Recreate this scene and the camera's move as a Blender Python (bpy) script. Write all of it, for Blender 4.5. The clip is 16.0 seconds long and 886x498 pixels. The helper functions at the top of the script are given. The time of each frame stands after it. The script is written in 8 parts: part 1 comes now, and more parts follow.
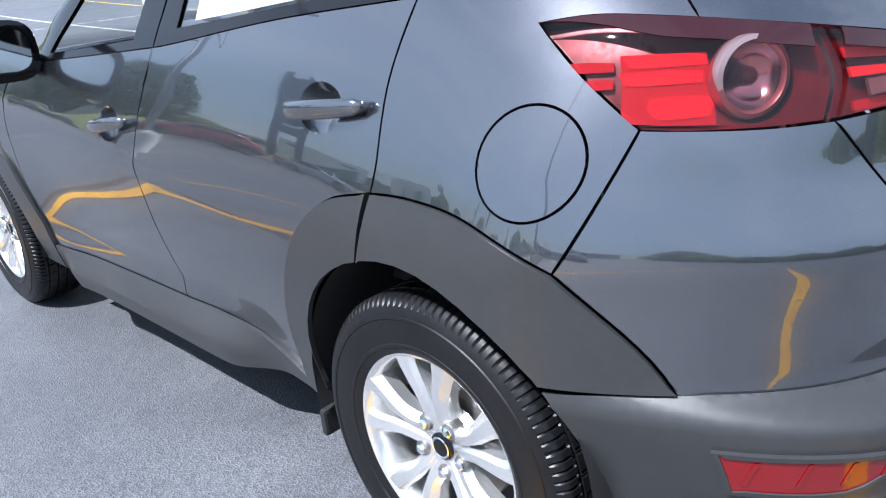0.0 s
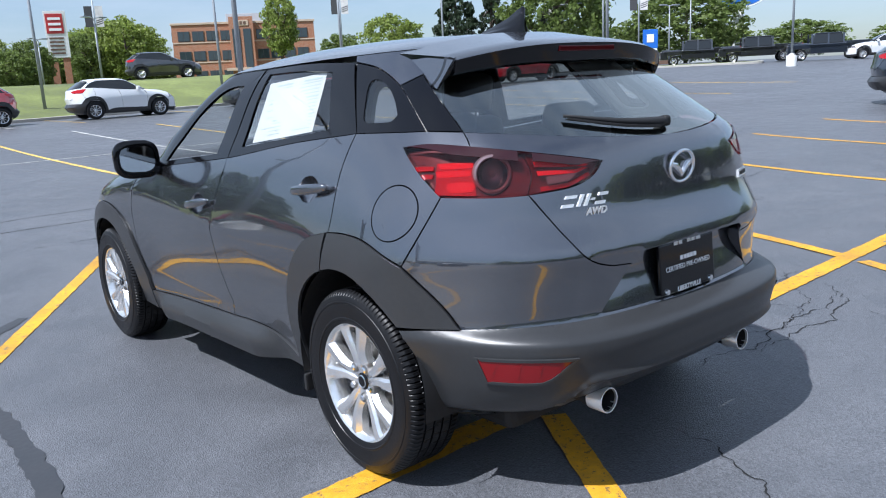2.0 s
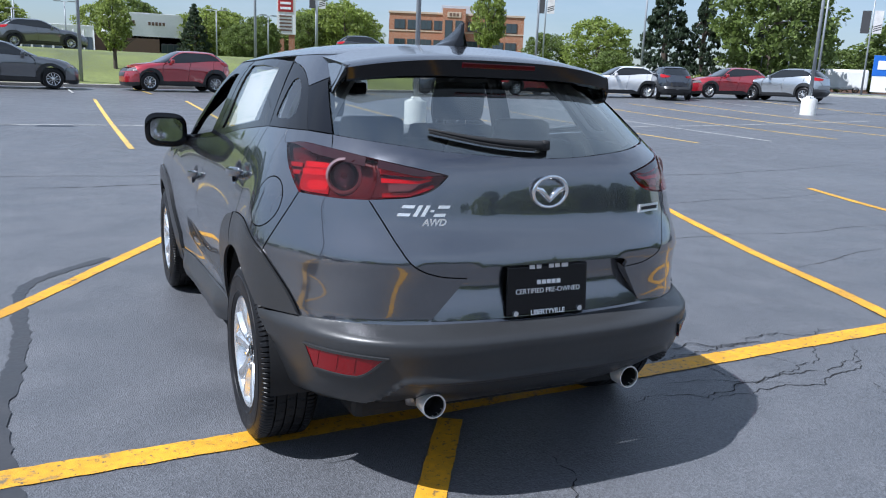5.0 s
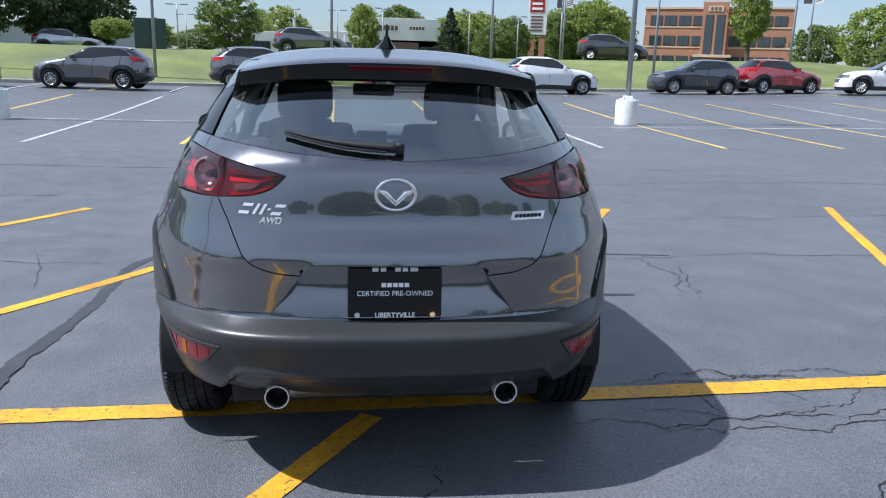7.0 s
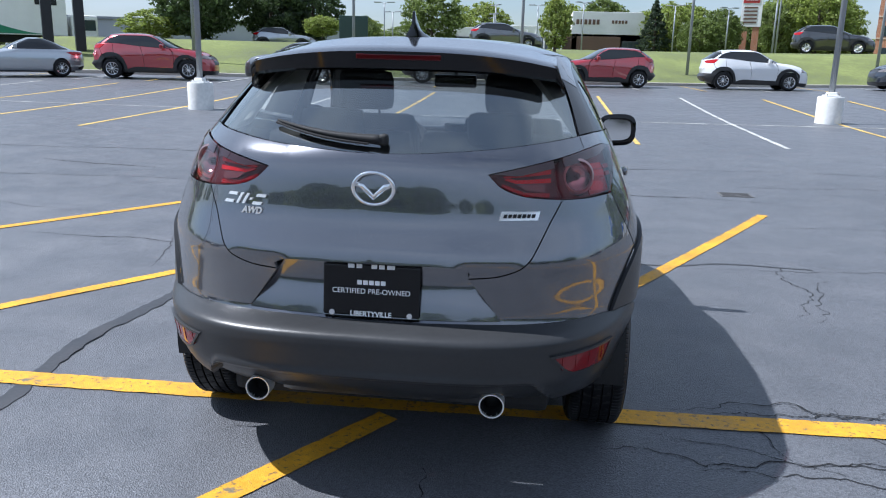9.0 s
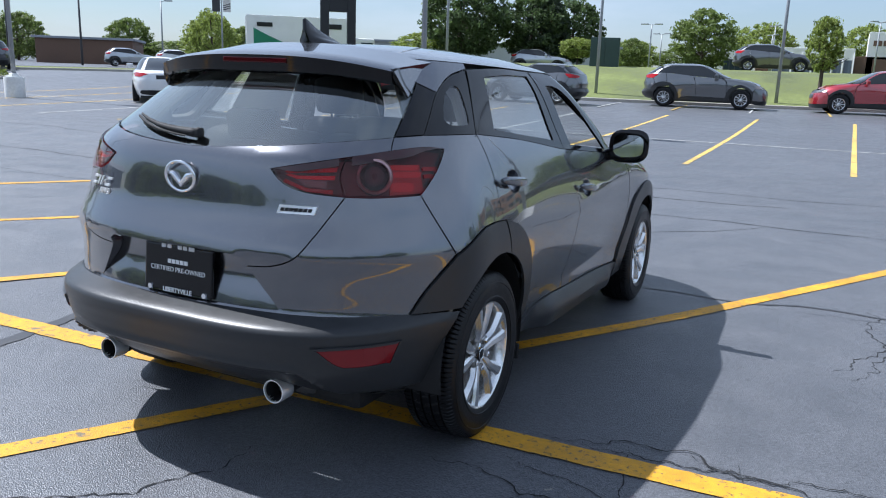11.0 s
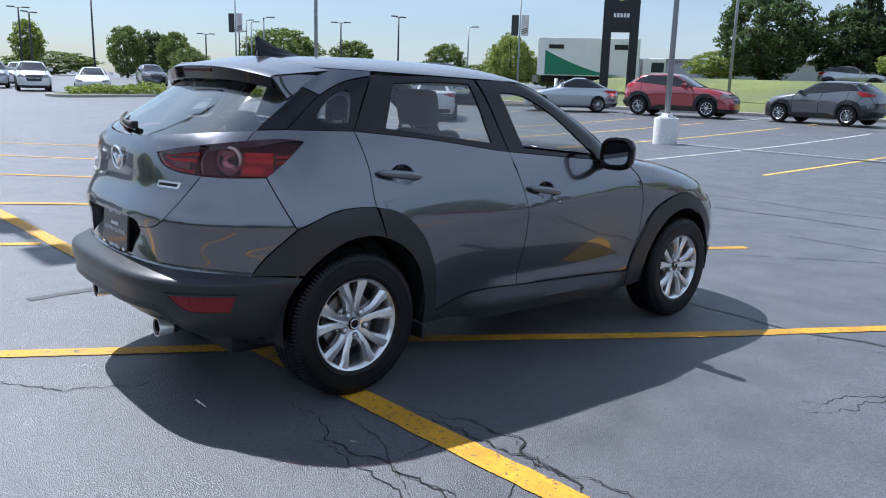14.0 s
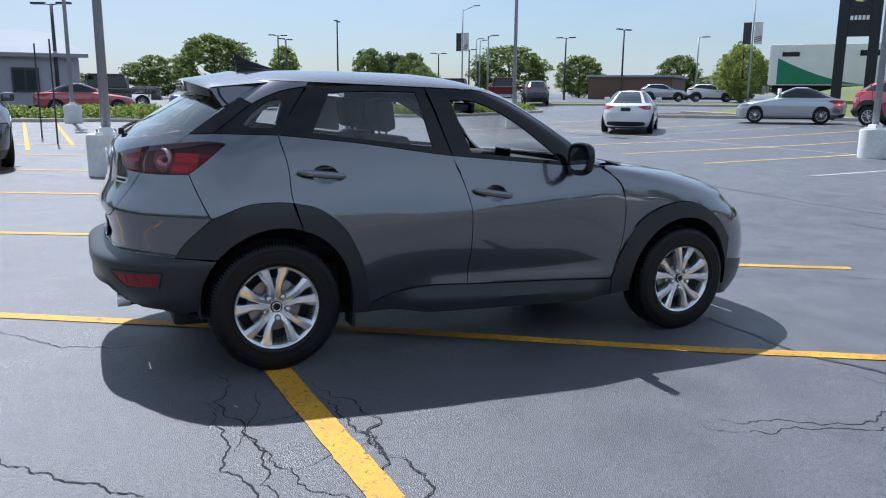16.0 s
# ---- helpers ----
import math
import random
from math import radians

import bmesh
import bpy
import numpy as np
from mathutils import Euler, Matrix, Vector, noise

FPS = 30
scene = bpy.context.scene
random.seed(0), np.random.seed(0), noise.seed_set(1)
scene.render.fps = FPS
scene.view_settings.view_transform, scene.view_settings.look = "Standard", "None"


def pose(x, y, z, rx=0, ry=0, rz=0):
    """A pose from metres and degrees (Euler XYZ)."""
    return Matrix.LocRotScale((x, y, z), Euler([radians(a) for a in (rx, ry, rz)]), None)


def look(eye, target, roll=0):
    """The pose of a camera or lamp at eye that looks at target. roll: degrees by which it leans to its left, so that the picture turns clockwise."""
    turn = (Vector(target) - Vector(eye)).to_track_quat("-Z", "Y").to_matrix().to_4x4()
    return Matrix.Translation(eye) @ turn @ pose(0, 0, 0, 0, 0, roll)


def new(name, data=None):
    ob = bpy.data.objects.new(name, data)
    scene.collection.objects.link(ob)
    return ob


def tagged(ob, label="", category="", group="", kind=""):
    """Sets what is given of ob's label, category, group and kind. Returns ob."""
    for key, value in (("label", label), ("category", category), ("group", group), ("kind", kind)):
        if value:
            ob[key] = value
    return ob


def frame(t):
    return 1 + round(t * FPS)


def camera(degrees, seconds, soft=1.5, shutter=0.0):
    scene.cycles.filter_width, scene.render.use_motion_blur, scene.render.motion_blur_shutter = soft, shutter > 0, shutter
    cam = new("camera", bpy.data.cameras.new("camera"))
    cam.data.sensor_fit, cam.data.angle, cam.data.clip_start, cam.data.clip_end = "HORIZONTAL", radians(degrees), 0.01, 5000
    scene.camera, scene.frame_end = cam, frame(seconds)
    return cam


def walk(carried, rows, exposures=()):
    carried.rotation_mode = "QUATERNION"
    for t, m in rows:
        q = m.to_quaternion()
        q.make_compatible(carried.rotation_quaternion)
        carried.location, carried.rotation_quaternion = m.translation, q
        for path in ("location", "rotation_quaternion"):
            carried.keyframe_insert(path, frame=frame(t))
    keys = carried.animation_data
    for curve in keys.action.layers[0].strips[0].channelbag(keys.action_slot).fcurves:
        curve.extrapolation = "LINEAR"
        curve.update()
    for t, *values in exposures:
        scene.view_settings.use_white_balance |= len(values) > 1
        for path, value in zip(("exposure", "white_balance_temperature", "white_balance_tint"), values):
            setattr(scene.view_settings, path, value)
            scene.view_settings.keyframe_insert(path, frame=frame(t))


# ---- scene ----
cam = camera(58.9, 16.0, soft=1.1)
PATH = [
    (0, (-1.711, -0.946, 1.279), (-0.424, 0.389, 0.529), -4.3),
    (0.5, (-1.908, -1.282, 1.319), (-0.591, 0.111, 0.748), -3.7),
    (1, (-1.994, -1.665, 1.347), (-0.701, -0.219, 0.861), -3.1),
    (1.5, (-2.123, -1.928, 1.346), (-0.851, -0.45, 0.898), -3.5),
    (2, (-2.23, -2.172, 1.354), (-0.992, -0.661, 0.924), -2.9),
    (2.5, (-2.203, -2.395, 1.379), (-0.997, -0.858, 0.95), -2.4),
    (3, (-2.2, -2.453, 1.382), (-1.034, -0.886, 0.95), -1.5),
    (3.5, (-2.164, -2.457, 1.367), (-1.042, -0.861, 0.928), -0.5),
    (4, (-1.998, -2.651, 1.365), (-0.934, -1.016, 0.924), 0.6),
    (4.5, (-1.761, -2.811, 1.393), (-0.788, -1.12, 0.956), 1.6),
    (5, (-1.419, -2.857, 1.387), (-0.572, -1.097, 0.956), 2.5),
    (5.2, (-1.281, -2.877, 1.421), (-0.491, -1.095, 0.976), 2.7),
    (7.3, (-0.073, -3.242, 1.454), (0.101, -1.303, 0.996), 1.3),
    (7.5, (-0.04, -3.243, 1.462), (0.092, -1.302, 0.996), 1.1),
    (8, (0.006, -3.164, 1.445), (0.032, -1.221, 0.971), 0.9),
    (8.5, (0.16, -3.107, 1.429), (0.066, -1.168, 0.949), 1.1),
    (9, (0.519, -3.058, 1.436), (0.276, -1.131, 0.957), 1.4),
    (9.5, (0.829, -2.889, 1.426), (0.426, -0.991, 0.943), 1.9),
    (10, (1.2, -2.774, 1.427), (0.634, -0.915, 0.951), 1.9),
    (10.2, (1.375, -2.735, 1.433), (0.744, -0.898, 0.957), 2.1),
    (12.3, (2.69, -2.521, 1.37), (1.533, -0.94, 0.965), 1.9),
    (12.5, (2.771, -2.42, 1.392), (1.583, -0.869, 0.967), 2.1),
    (13, (3.021, -2.226, 1.409), (1.735, -0.754, 0.986), 1.7),
    (13.5, (3.373, -2.117, 1.411), (1.994, -0.73, 0.993), 1.3),
    (14, (3.617, -1.924, 1.402), (2.149, -0.631, 0.985), 1.6),
    (14.5, (3.884, -1.632, 1.411), (2.324, -0.45, 1.0), 1.7),
    (15, (4.211, -1.383, 1.397), (2.565, -0.322, 0.993), 1.7),
    (15.5, (4.439, -1.105, 1.377), (2.715, -0.171, 0.981), 1.2),
    (16, (4.645, -0.797, 1.392), (2.857, 0.011, 1.001), 0.5),
]
walk(cam, [(t, look(eye, target, roll)) for t, eye, target, roll in PATH], [(0, 1.26, 5800, 11), (0.5, 1.12, 5800, 11), (1.5, 0.74, 5800, 11), (3, 0.50, 5800, 11), (5, 0.50, 5800, 11), (8, 0.60, 5800, 11), (12.5, 0.60, 5800, 11), (14, 0.52, 5800, 11), (16, 0.42, 5800, 11)])

# ---- light ----
SUN_TO = Vector((-0.67, -0.03, 1.0)).normalized()
sun_data = bpy.data.lights.new("sun", "SUN")
sun_data.energy, sun_data.angle, sun_data.color = 4.9, radians(0.6), (1.0, 0.97, 0.93)
sun = new("sun", sun_data)
sun.matrix_world = look((0, 0, 30), Vector((0, 0, 30)) - SUN_TO)
world = bpy.data.worlds.new("sky")
scene.world = world
world.use_nodes = True
wn, wl = world.node_tree.nodes, world.node_tree.links
wn.clear()
w_out, w_bg = wn.new("ShaderNodeOutputWorld"), wn.new("ShaderNodeBackground")
w_sky = wn.new("ShaderNodeTexSky")
w_sky.sky_type, w_sky.sun_disc = "NISHITA", False
w_sky.sun_elevation = math.asin(SUN_TO.z)
w_sky.sun_rotation = math.atan2(SUN_TO.x, SUN_TO.y)
w_sky.air_density, w_sky.dust_density, w_sky.ozone_density = 1.0, 0.6, 2.8
# thin fair-weather cloud over the whole dome
w_co, w_map = wn.new("ShaderNodeTexCoord"), wn.new("ShaderNodeMapping")
w_map.inputs["Scale"].default_value = (1.6, 1.6, 5.5)
w_noise, w_ramp, w_mix = wn.new("ShaderNodeTexNoise"), wn.new("ShaderNodeValToRGB"), wn.new("ShaderNodeMixRGB")
w_noise.inputs["Scale"].default_value, w_noise.inputs["Detail"].default_value = 1.7, 7.0
w_noise.inputs["Roughness"].default_value = 0.62
w_ramp.color_ramp.elements[0].position, w_ramp.color_ramp.elements[1].position = 0.42, 0.80
w_ramp.color_ramp.elements[1].color = (0.62, 0.62, 0.62, 1)
w_mix.inputs[2].default_value = (7.4, 7.8, 8.4, 1)
wl.new(w_co.outputs["Generated"], w_map.inputs["Vector"])
wl.new(w_map.outputs["Vector"], w_noise.inputs["Vector"])
wl.new(w_noise.outputs["Fac"], w_ramp.inputs["Fac"])
wl.new(w_ramp.outputs["Color"], w_mix.inputs[0])
wl.new(w_sky.outputs["Color"], w_mix.inputs[1])
w_tint = wn.new("ShaderNodeMixRGB")
w_tint.blend_type, w_tint.inputs[0].default_value, w_tint.inputs[2].default_value = "MULTIPLY", 1.0, (0.95, 0.98, 1.0, 1)
# bright band added at mid sky for car reflections, fading towards horizon and zenith
w_xyz, w_up, w_veil = wn.new("ShaderNodeSeparateXYZ"), wn.new("ShaderNodeValToRGB"), wn.new("ShaderNodeMixRGB")
w_up.color_ramp.interpolation = "B_SPLINE"
for k, (at, dense) in enumerate(((0.0, 0.0), (0.30, 0.56), (0.58, 0.42), (1.0, 0.06))):
    e = w_up.color_ramp.elements[k] if k < 2 else w_up.color_ramp.elements.new(at)
    e.position, e.color = at, (dense, dense, dense, 1)
w_veil.inputs[2].default_value = (10.8, 11.7, 12.8, 1)
wl.new(w_co.outputs["Generated"], w_xyz.inputs[0])
wl.new(w_xyz.outputs["Z"], w_up.inputs[0])
wl.new(w_up.outputs[0], w_veil.inputs[0])
wl.new(w_mix.outputs["Color"], w_veil.inputs[1])
wl.new(w_veil.outputs["Color"], w_tint.inputs[1])
wl.new(w_tint.outputs["Color"], w_bg.inputs["Color"])
wl.new(w_bg.outputs["Background"], w_out.inputs["Surface"])
w_bg.inputs["Strength"].default_value = 0.066


# ---- materials ----
def shader(name, base, rough=0.5, metal=0.0, coat=0.0, spec=0.5):
    m = bpy.data.materials.new(name)
    m.use_nodes = True
    b = m.node_tree.nodes["Principled BSDF"]
    b.inputs["Base Color"].default_value = (*base, 1)
    b.inputs["Roughness"].default_value, b.inputs["Metallic"].default_value = rough, metal
    b.inputs["Coat Weight"].default_value, b.inputs["Coat Roughness"].default_value = coat, 0.03
    b.inputs["Specular IOR Level"].default_value = spec
    return m, m.node_tree.nodes, m.node_tree.links, b


def mottled(name, base, rough=0.5, metal=0.0, coat=0.0, big=0.5, small=40.0, amount=0.18, bump=0.0, bump_scale=200.0, spec=0.5, dist=0.002):
    """A surface with two scales of variation in colour and roughness, and a fine relief."""
    m, n, l, b = shader(name, base, rough, metal, coat, spec)
    co = n.new("ShaderNodeTexCoord")
    total = None
    for s, k in ((big, 1.0), (small, 0.6)):
        t = n.new("ShaderNodeTexNoise")
        t.inputs["Scale"].default_value, t.inputs["Detail"].default_value = s, 5
        l.new(co.outputs["Object"], t.inputs["Vector"])
        mr = n.new("ShaderNodeMapRange")
        mr.inputs[1].default_value, mr.inputs[2].default_value = 0.25, 0.75
        mr.inputs[3].default_value, mr.inputs[4].default_value = 1 - amount * k, 1 + amount * k
        l.new(t.outputs["Fac"], mr.inputs[0])
        if total is None:
            total = mr.outputs[0]
        else:
            mul = n.new("ShaderNodeMath")
            mul.operation = "MULTIPLY"
            l.new(total, mul.inputs[0]), l.new(mr.outputs[0], mul.inputs[1])
            total = mul.outputs[0]
    hue = n.new("ShaderNodeVectorMath")
    hue.operation = "SCALE"
    hue.inputs[0].default_value = base
    l.new(total, hue.inputs["Scale"])
    l.new(hue.outputs[0], b.inputs["Base Color"])
    rr = n.new("ShaderNodeMath")
    rr.operation = "MULTIPLY"
    rr.inputs[1].default_value = rough
    l.new(total, rr.inputs[0]), l.new(rr.outputs[0], b.inputs["Roughness"])
    if bump:
        t, bp = n.new("ShaderNodeTexNoise"), n.new("ShaderNodeBump")
        t.inputs["Scale"].default_value, t.inputs["Detail"].default_value = bump_scale, 4
        l.new(co.outputs["Object"], t.inputs["Vector"])
        bp.inputs["Strength"].default_value, bp.inputs["Distance"].default_value = bump, dist
        l.new(t.outputs["Fac"], bp.inputs["Height"]), l.new(bp.outputs[0], b.inputs["Normal"])
    return m


def car_paint(name, base, metal=0.7, rough=0.32):
    m, n, l, b = shader(name, base, rough, metal, 1.0)
    co, flake = n.new("ShaderNodeTexCoord"), n.new("ShaderNodeTexVoronoi")
    flake.inputs["Scale"].default_value = 1400
    l.new(co.outputs["Object"], flake.inputs["Vector"])
    mr = n.new("ShaderNodeMapRange")
    mr.inputs[3].default_value, mr.inputs[4].default_value = rough - 0.03, rough + 0.03
    l.new(flake.outputs["Color"], mr.inputs[0])
    l.new(mr.outputs[0], b.inputs["Roughness"])
    b.inputs["Coat IOR"].default_value = 2.0
    dust, mx = n.new("ShaderNodeTexNoise"), n.new("ShaderNodeMapRange")
    dust.inputs["Scale"].default_value, dust.inputs["Detail"].default_value = 6, 6
    l.new(co.outputs["Object"], dust.inputs["Vector"])
    mx.inputs[1].default_value, mx.inputs[2].default_value, mx.inputs[3].default_value, mx.inputs[4].default_value = 0.45, 0.8, 0.02, 0.07
    l.new(dust.outputs["Fac"], mx.inputs[0]), l.new(mx.outputs[0], b.inputs["Coat Roughness"])
    return m


def pane_glass(name, tint, gloss=(1.0, 1.0, 1.0), least=0.08):
    m = bpy.data.materials.new(name)
    m.use_nodes = True
    n, l = m.node_tree.nodes, m.node_tree.links
    n.clear()
    out, mix, tr, gl, lw = (n.new("ShaderNode" + k) for k in ("OutputMaterial", "MixShader", "BsdfTransparent", "BsdfGlossy", "LayerWeight"))
    tr.inputs["Color"].default_value = (*tint, 1)
    gl.inputs["Roughness"].default_value = 0.015
    gl.inputs["Color"].default_value = (*gloss, 1)
    lw.inputs["Blend"].default_value = 0.5
    pw, fr = n.new("ShaderNodeMath"), n.new("ShaderNodeMath")
    pw.operation, pw.inputs[1].default_value = "POWER", 4.0
    fr.operation, fr.inputs[1].default_value, fr.inputs[2].default_value = "MULTIPLY_ADD", 0.9, least
    l.new(lw.outputs["Facing"], pw.inputs[0]), l.new(pw.outputs[0], fr.inputs[0])
    l.new(fr.outputs[0], mix.inputs[0]), l.new(tr.outputs[0], mix.inputs[1]), l.new(gl.outputs[0], mix.inputs[2])
    l.new(mix.outputs[0], out.inputs["Surface"])
    return m


M_PAINT = car_paint("grey_metallic_paint", (0.118, 0.122, 0.138), 0.94, 0.25)
M_CLAD = mottled("dark_grey_plastic", (0.031, 0.032, 0.034), 0.33, big=3, small=60, amount=0.12, bump=0.25, bump_scale=900, dist=0.0006, spec=0.42)
M_BLACK = shader("gloss_black", (0.004, 0.004, 0.005), 0.08, 0, 0.0, 0.42)[0]
M_DARK = mottled("matt_black", (0.010, 0.010, 0.011), 0.7, big=4, small=50)
M_RUBBER = mottled("tyre_rubber", (0.006, 0.006, 0.007), 0.42, big=6, small=90, amount=0.3, bump=0.3, bump_scale=500, dist=0.0008, spec=0.28)
M_ALLOY = mottled("silver_alloy", (0.84, 0.84, 0.84), 0.25, metal=0.88, coat=0.2, big=8, small=120, amount=0.08)
M_DISC = mottled("worn_steel", (0.30, 0.29, 0.28), 0.38, metal=0.9, big=10, small=160, amount=0.2)
M_CHROME = shader("chrome", (0.86, 0.87, 0.88), 0.05, 1.0)[0]
M_BADGE = shader("bright_satin_chrome", (0.93, 0.93, 0.93), 0.32, 0.75)[0]
M_GLASS = pane_glass("tinted_glass", (0.75, 0.77, 0.76))
M_GLASS_REAR = pane_glass("rear_tinted_glass", (0.84, 0.87, 0.84), (0.97, 1.0, 0.96), least=0.27)
M_GLASS_CLEAR = pane_glass("clear_glass", (0.90, 0.93, 0.92))
M_RED = shader("red_lens", (0.36, 0.005, 0.010), 0.08, 0, 0.3, 0.4)[0]
M_RED_BRIGHT = shader("bright_red_lens", (0.62, 0.010, 0.018), 0.10, 0, 0.3, 0.4)[0]
M_RED_DEEP = shader("deep_red_reflector", (0.20, 0.002, 0.005), 0.10, 0, 0.3, 0.4)[0]
M_RED_DARK = shader("dark_red_lens", (0.055, 0.003, 0.006), 0.08, 0, 0.0, 0.4)[0]
M_SMOKE = shader("smoked_red_lens", (0.022, 0.002, 0.003), 0.05, 0, 0.6)[0]
M_LAMP_GLASS = pane_glass("smoked_lamp_glass", (0.80, 0.47, 0.48), least=0.03)
M_HOUSING = mottled("maroon_lamp_housing", (0.070, 0.004, 0.006), 0.35, big=20, small=90, amount=0.3)
M_RING = shader("pink_metal_ring", (0.44, 0.30, 0.30), 0.28, 0.8)[0]
M_BOWL = shader("grey_mirror_bowl", (0.62, 0.62, 0.64), 0.18, 1.0)[0]
M_LENS_DARK = shader("dark_clear_lens", (0.045, 0.036, 0.036), 0.06, 0.4, 0.6)[0]
M_LENS = shader("grey_clear_lens", (0.18, 0.16, 0.16), 0.12, 0.3, 1.0)[0]
M_WHITE_PAINT = mottled("white_paint", (0.78, 0.78, 0.76), 0.6, big=1, small=20, amount=0.06)
M_WHITE_GLOSS = shader("white_lettering", (0.85, 0.85, 0.85), 0.4)[0]
M_SEAT = mottled("black_cloth", (0.020, 0.020, 0.022), 0.85, big=6, small=300, amount=0.2, bump=0.4, bump_scale=700, dist=0.001)
M_TRIM_GREY = mottled("grey_headliner", (0.35, 0.34, 0.32), 0.9, big=4, small=200, amount=0.06)
M_PAPER = mottled("white_paper", (0.80, 0.79, 0.76), 0.7, big=4, small=60, amount=0.03)
M_PRINT = shader("pale_green_print", (0.60, 0.68, 0.65), 0.7)[0]


# ---- building blocks ----
def mesh_object(name, data, material, parent=None, label="", smooth=False):
    if smooth:
        data.shade_smooth()
    if material and not data.materials:
        data.materials.append(material)
    ob = new(name, data)
    if parent:
        ob.parent = parent
    if label:
        ob["label"] = label
    return ob


def part(name, bm, material, parent, label="", smooth=False):
    data = bpy.data.meshes.new(name)
    bm.to_mesh(data)
    bm.free()
    return mesh_object(name, data, material, parent, label, smooth)


def data_of(name, verts, faces, material=None, smooth=False):
    data = bpy.data.meshes.new(name)
    data.from_pydata([tuple(v) for v in verts], [], [tuple(f) for f in faces])
    data.update()
    if material:
        data.materials.append(material)
    if smooth:
        data.shade_smooth()
    return data


def thing(name, label, category, m=None, group="", kind=""):
    ob = new(name)
    ob.empty_display_size = 0.2
    if m is not None:
        ob.matrix_basis = m
    return tagged(ob, label, category, group, kind)


def box(bm, cx, cy, cz, sx, sy, sz, bevel=0.0, m=None, taper=1.0):
    """A box with its middle at (cx, cy, cz), bevelled, its top narrowed by taper."""
    r = bmesh.ops.create_cube(bm, size=1.0)
    vs = r["verts"]
    for v in vs:
        k = taper if v.co.z > 0 else 1.0
        v.co = Vector((v.co.x * sx * k, v.co.y * sy * k, v.co.z * sz))
    if bevel:
        es = list({e for v in vs for e in v.link_edges})
        g = bmesh.ops.bevel(bm, geom=es, offset=bevel, segments=2, profile=0.6, affect="EDGES")
        vs = list({v for f in g["faces"] for v in f.verts} | {v for v in vs if v.is_valid})
    mm = Matrix.Translation((cx, cy, cz)) @ (m or Matrix())
    bmesh.ops.transform(bm, matrix=mm, verts=vs)
    return vs


def tube(bm, a, b, r1, r2=None, seg=16, caps=True):
    a, b = Vector(a), Vector(b)
    r2 = r1 if r2 is None else r2
    d = b - a
    q = d.to_track_quat("Z", "Y").to_matrix().to_4x4()
    r = bmesh.ops.create_cone(bm, cap_ends=caps, segments=seg, radius1=r1, radius2=r2, depth=d.length)
    bmesh.ops.transform(bm, matrix=Matrix.Translation((a + b) / 2) @ q, verts=r["verts"])
    return r["verts"]


def lathe(profile, seg=48, close=True):
    """Verts and faces of a profile of (radius, x) turned round the x axis."""
    n = len(profile)
    verts, faces = [], []
    for i in range(seg):
        a = 2 * math.pi * i / seg
        for r, x in profile:
            verts.append((x, r * math.cos(a), r * math.sin(a)))
    for i in range(seg):
        j = (i + 1) % seg
        for k in range(n if close else n - 1):
            k2 = (k + 1) % n
            faces.append((i * n + k, i * n + k2, j * n + k2, j * n + k))
    return verts, faces


def pchip(knots):
    """A smooth curve through (t, value) knots that does not overshoot."""
    xs, ys = np.array([k[0] for k in knots], float), np.array([k[1] for k in knots], float)
    h, d = np.diff(xs), np.diff(ys) / np.diff(xs)
    m = np.zeros(len(xs))
    m[0], m[-1] = d[0], d[-1]
    for i in range(1, len(xs) - 1):
        if d[i - 1] * d[i] > 0:
            w1, w2 = 2 * h[i] + h[i - 1], h[i] + 2 * h[i - 1]
            m[i] = (w1 + w2) / (w1 / d[i - 1] + w2 / d[i])

    def f(t):
        t = np.clip(np.asarray(t, float), xs[0], xs[-1])
        i = np.clip(np.searchsorted(xs, t, side="right") - 1, 0, len(xs) - 2)
        s = (t - xs[i]) / h[i]
        return ((2 * s**3 - 3 * s**2 + 1) * ys[i] + (s**3 - 2 * s**2 + s) * h[i] * m[i]
                + (-2 * s**3 + 3 * s**2) * ys[i + 1] + (s**3 - s**2) * h[i] * m[i + 1])
    return f


def spline(points, step=0.02, closed=False):
    """Points along a smooth line through the given ones."""
    p = [np.array(q, float) for q in points]
    n = len(p)
    if n == 2:
        k = max(1, int(np.linalg.norm(p[1] - p[0]) / step))
        return [p[0] + (p[1] - p[0]) * i / k for i in range(k + 1)]
    out = []
    for i in range(n if closed else n - 1):
        p1, p2 = p[i], p[(i + 1) % n]
        p0 = p[(i - 1) % n] if closed or i > 0 else 2 * p1 - p2
        p3 = p[(i + 2) % n] if closed or i + 2 < n else 2 * p2 - p1
        k = max(1, int(np.linalg.norm(p2 - p1) / step))
        for j in range(k):
            t = j / k
            out.append(0.5 * (2 * p1 + (p2 - p0) * t + (2 * p0 - 5 * p1 + 4 * p2 - p3) * t * t + (3 * p1 - p0 - 3 * p2 + p3) * t**3))
    if not closed:
        out.append(p[-1])
    return out

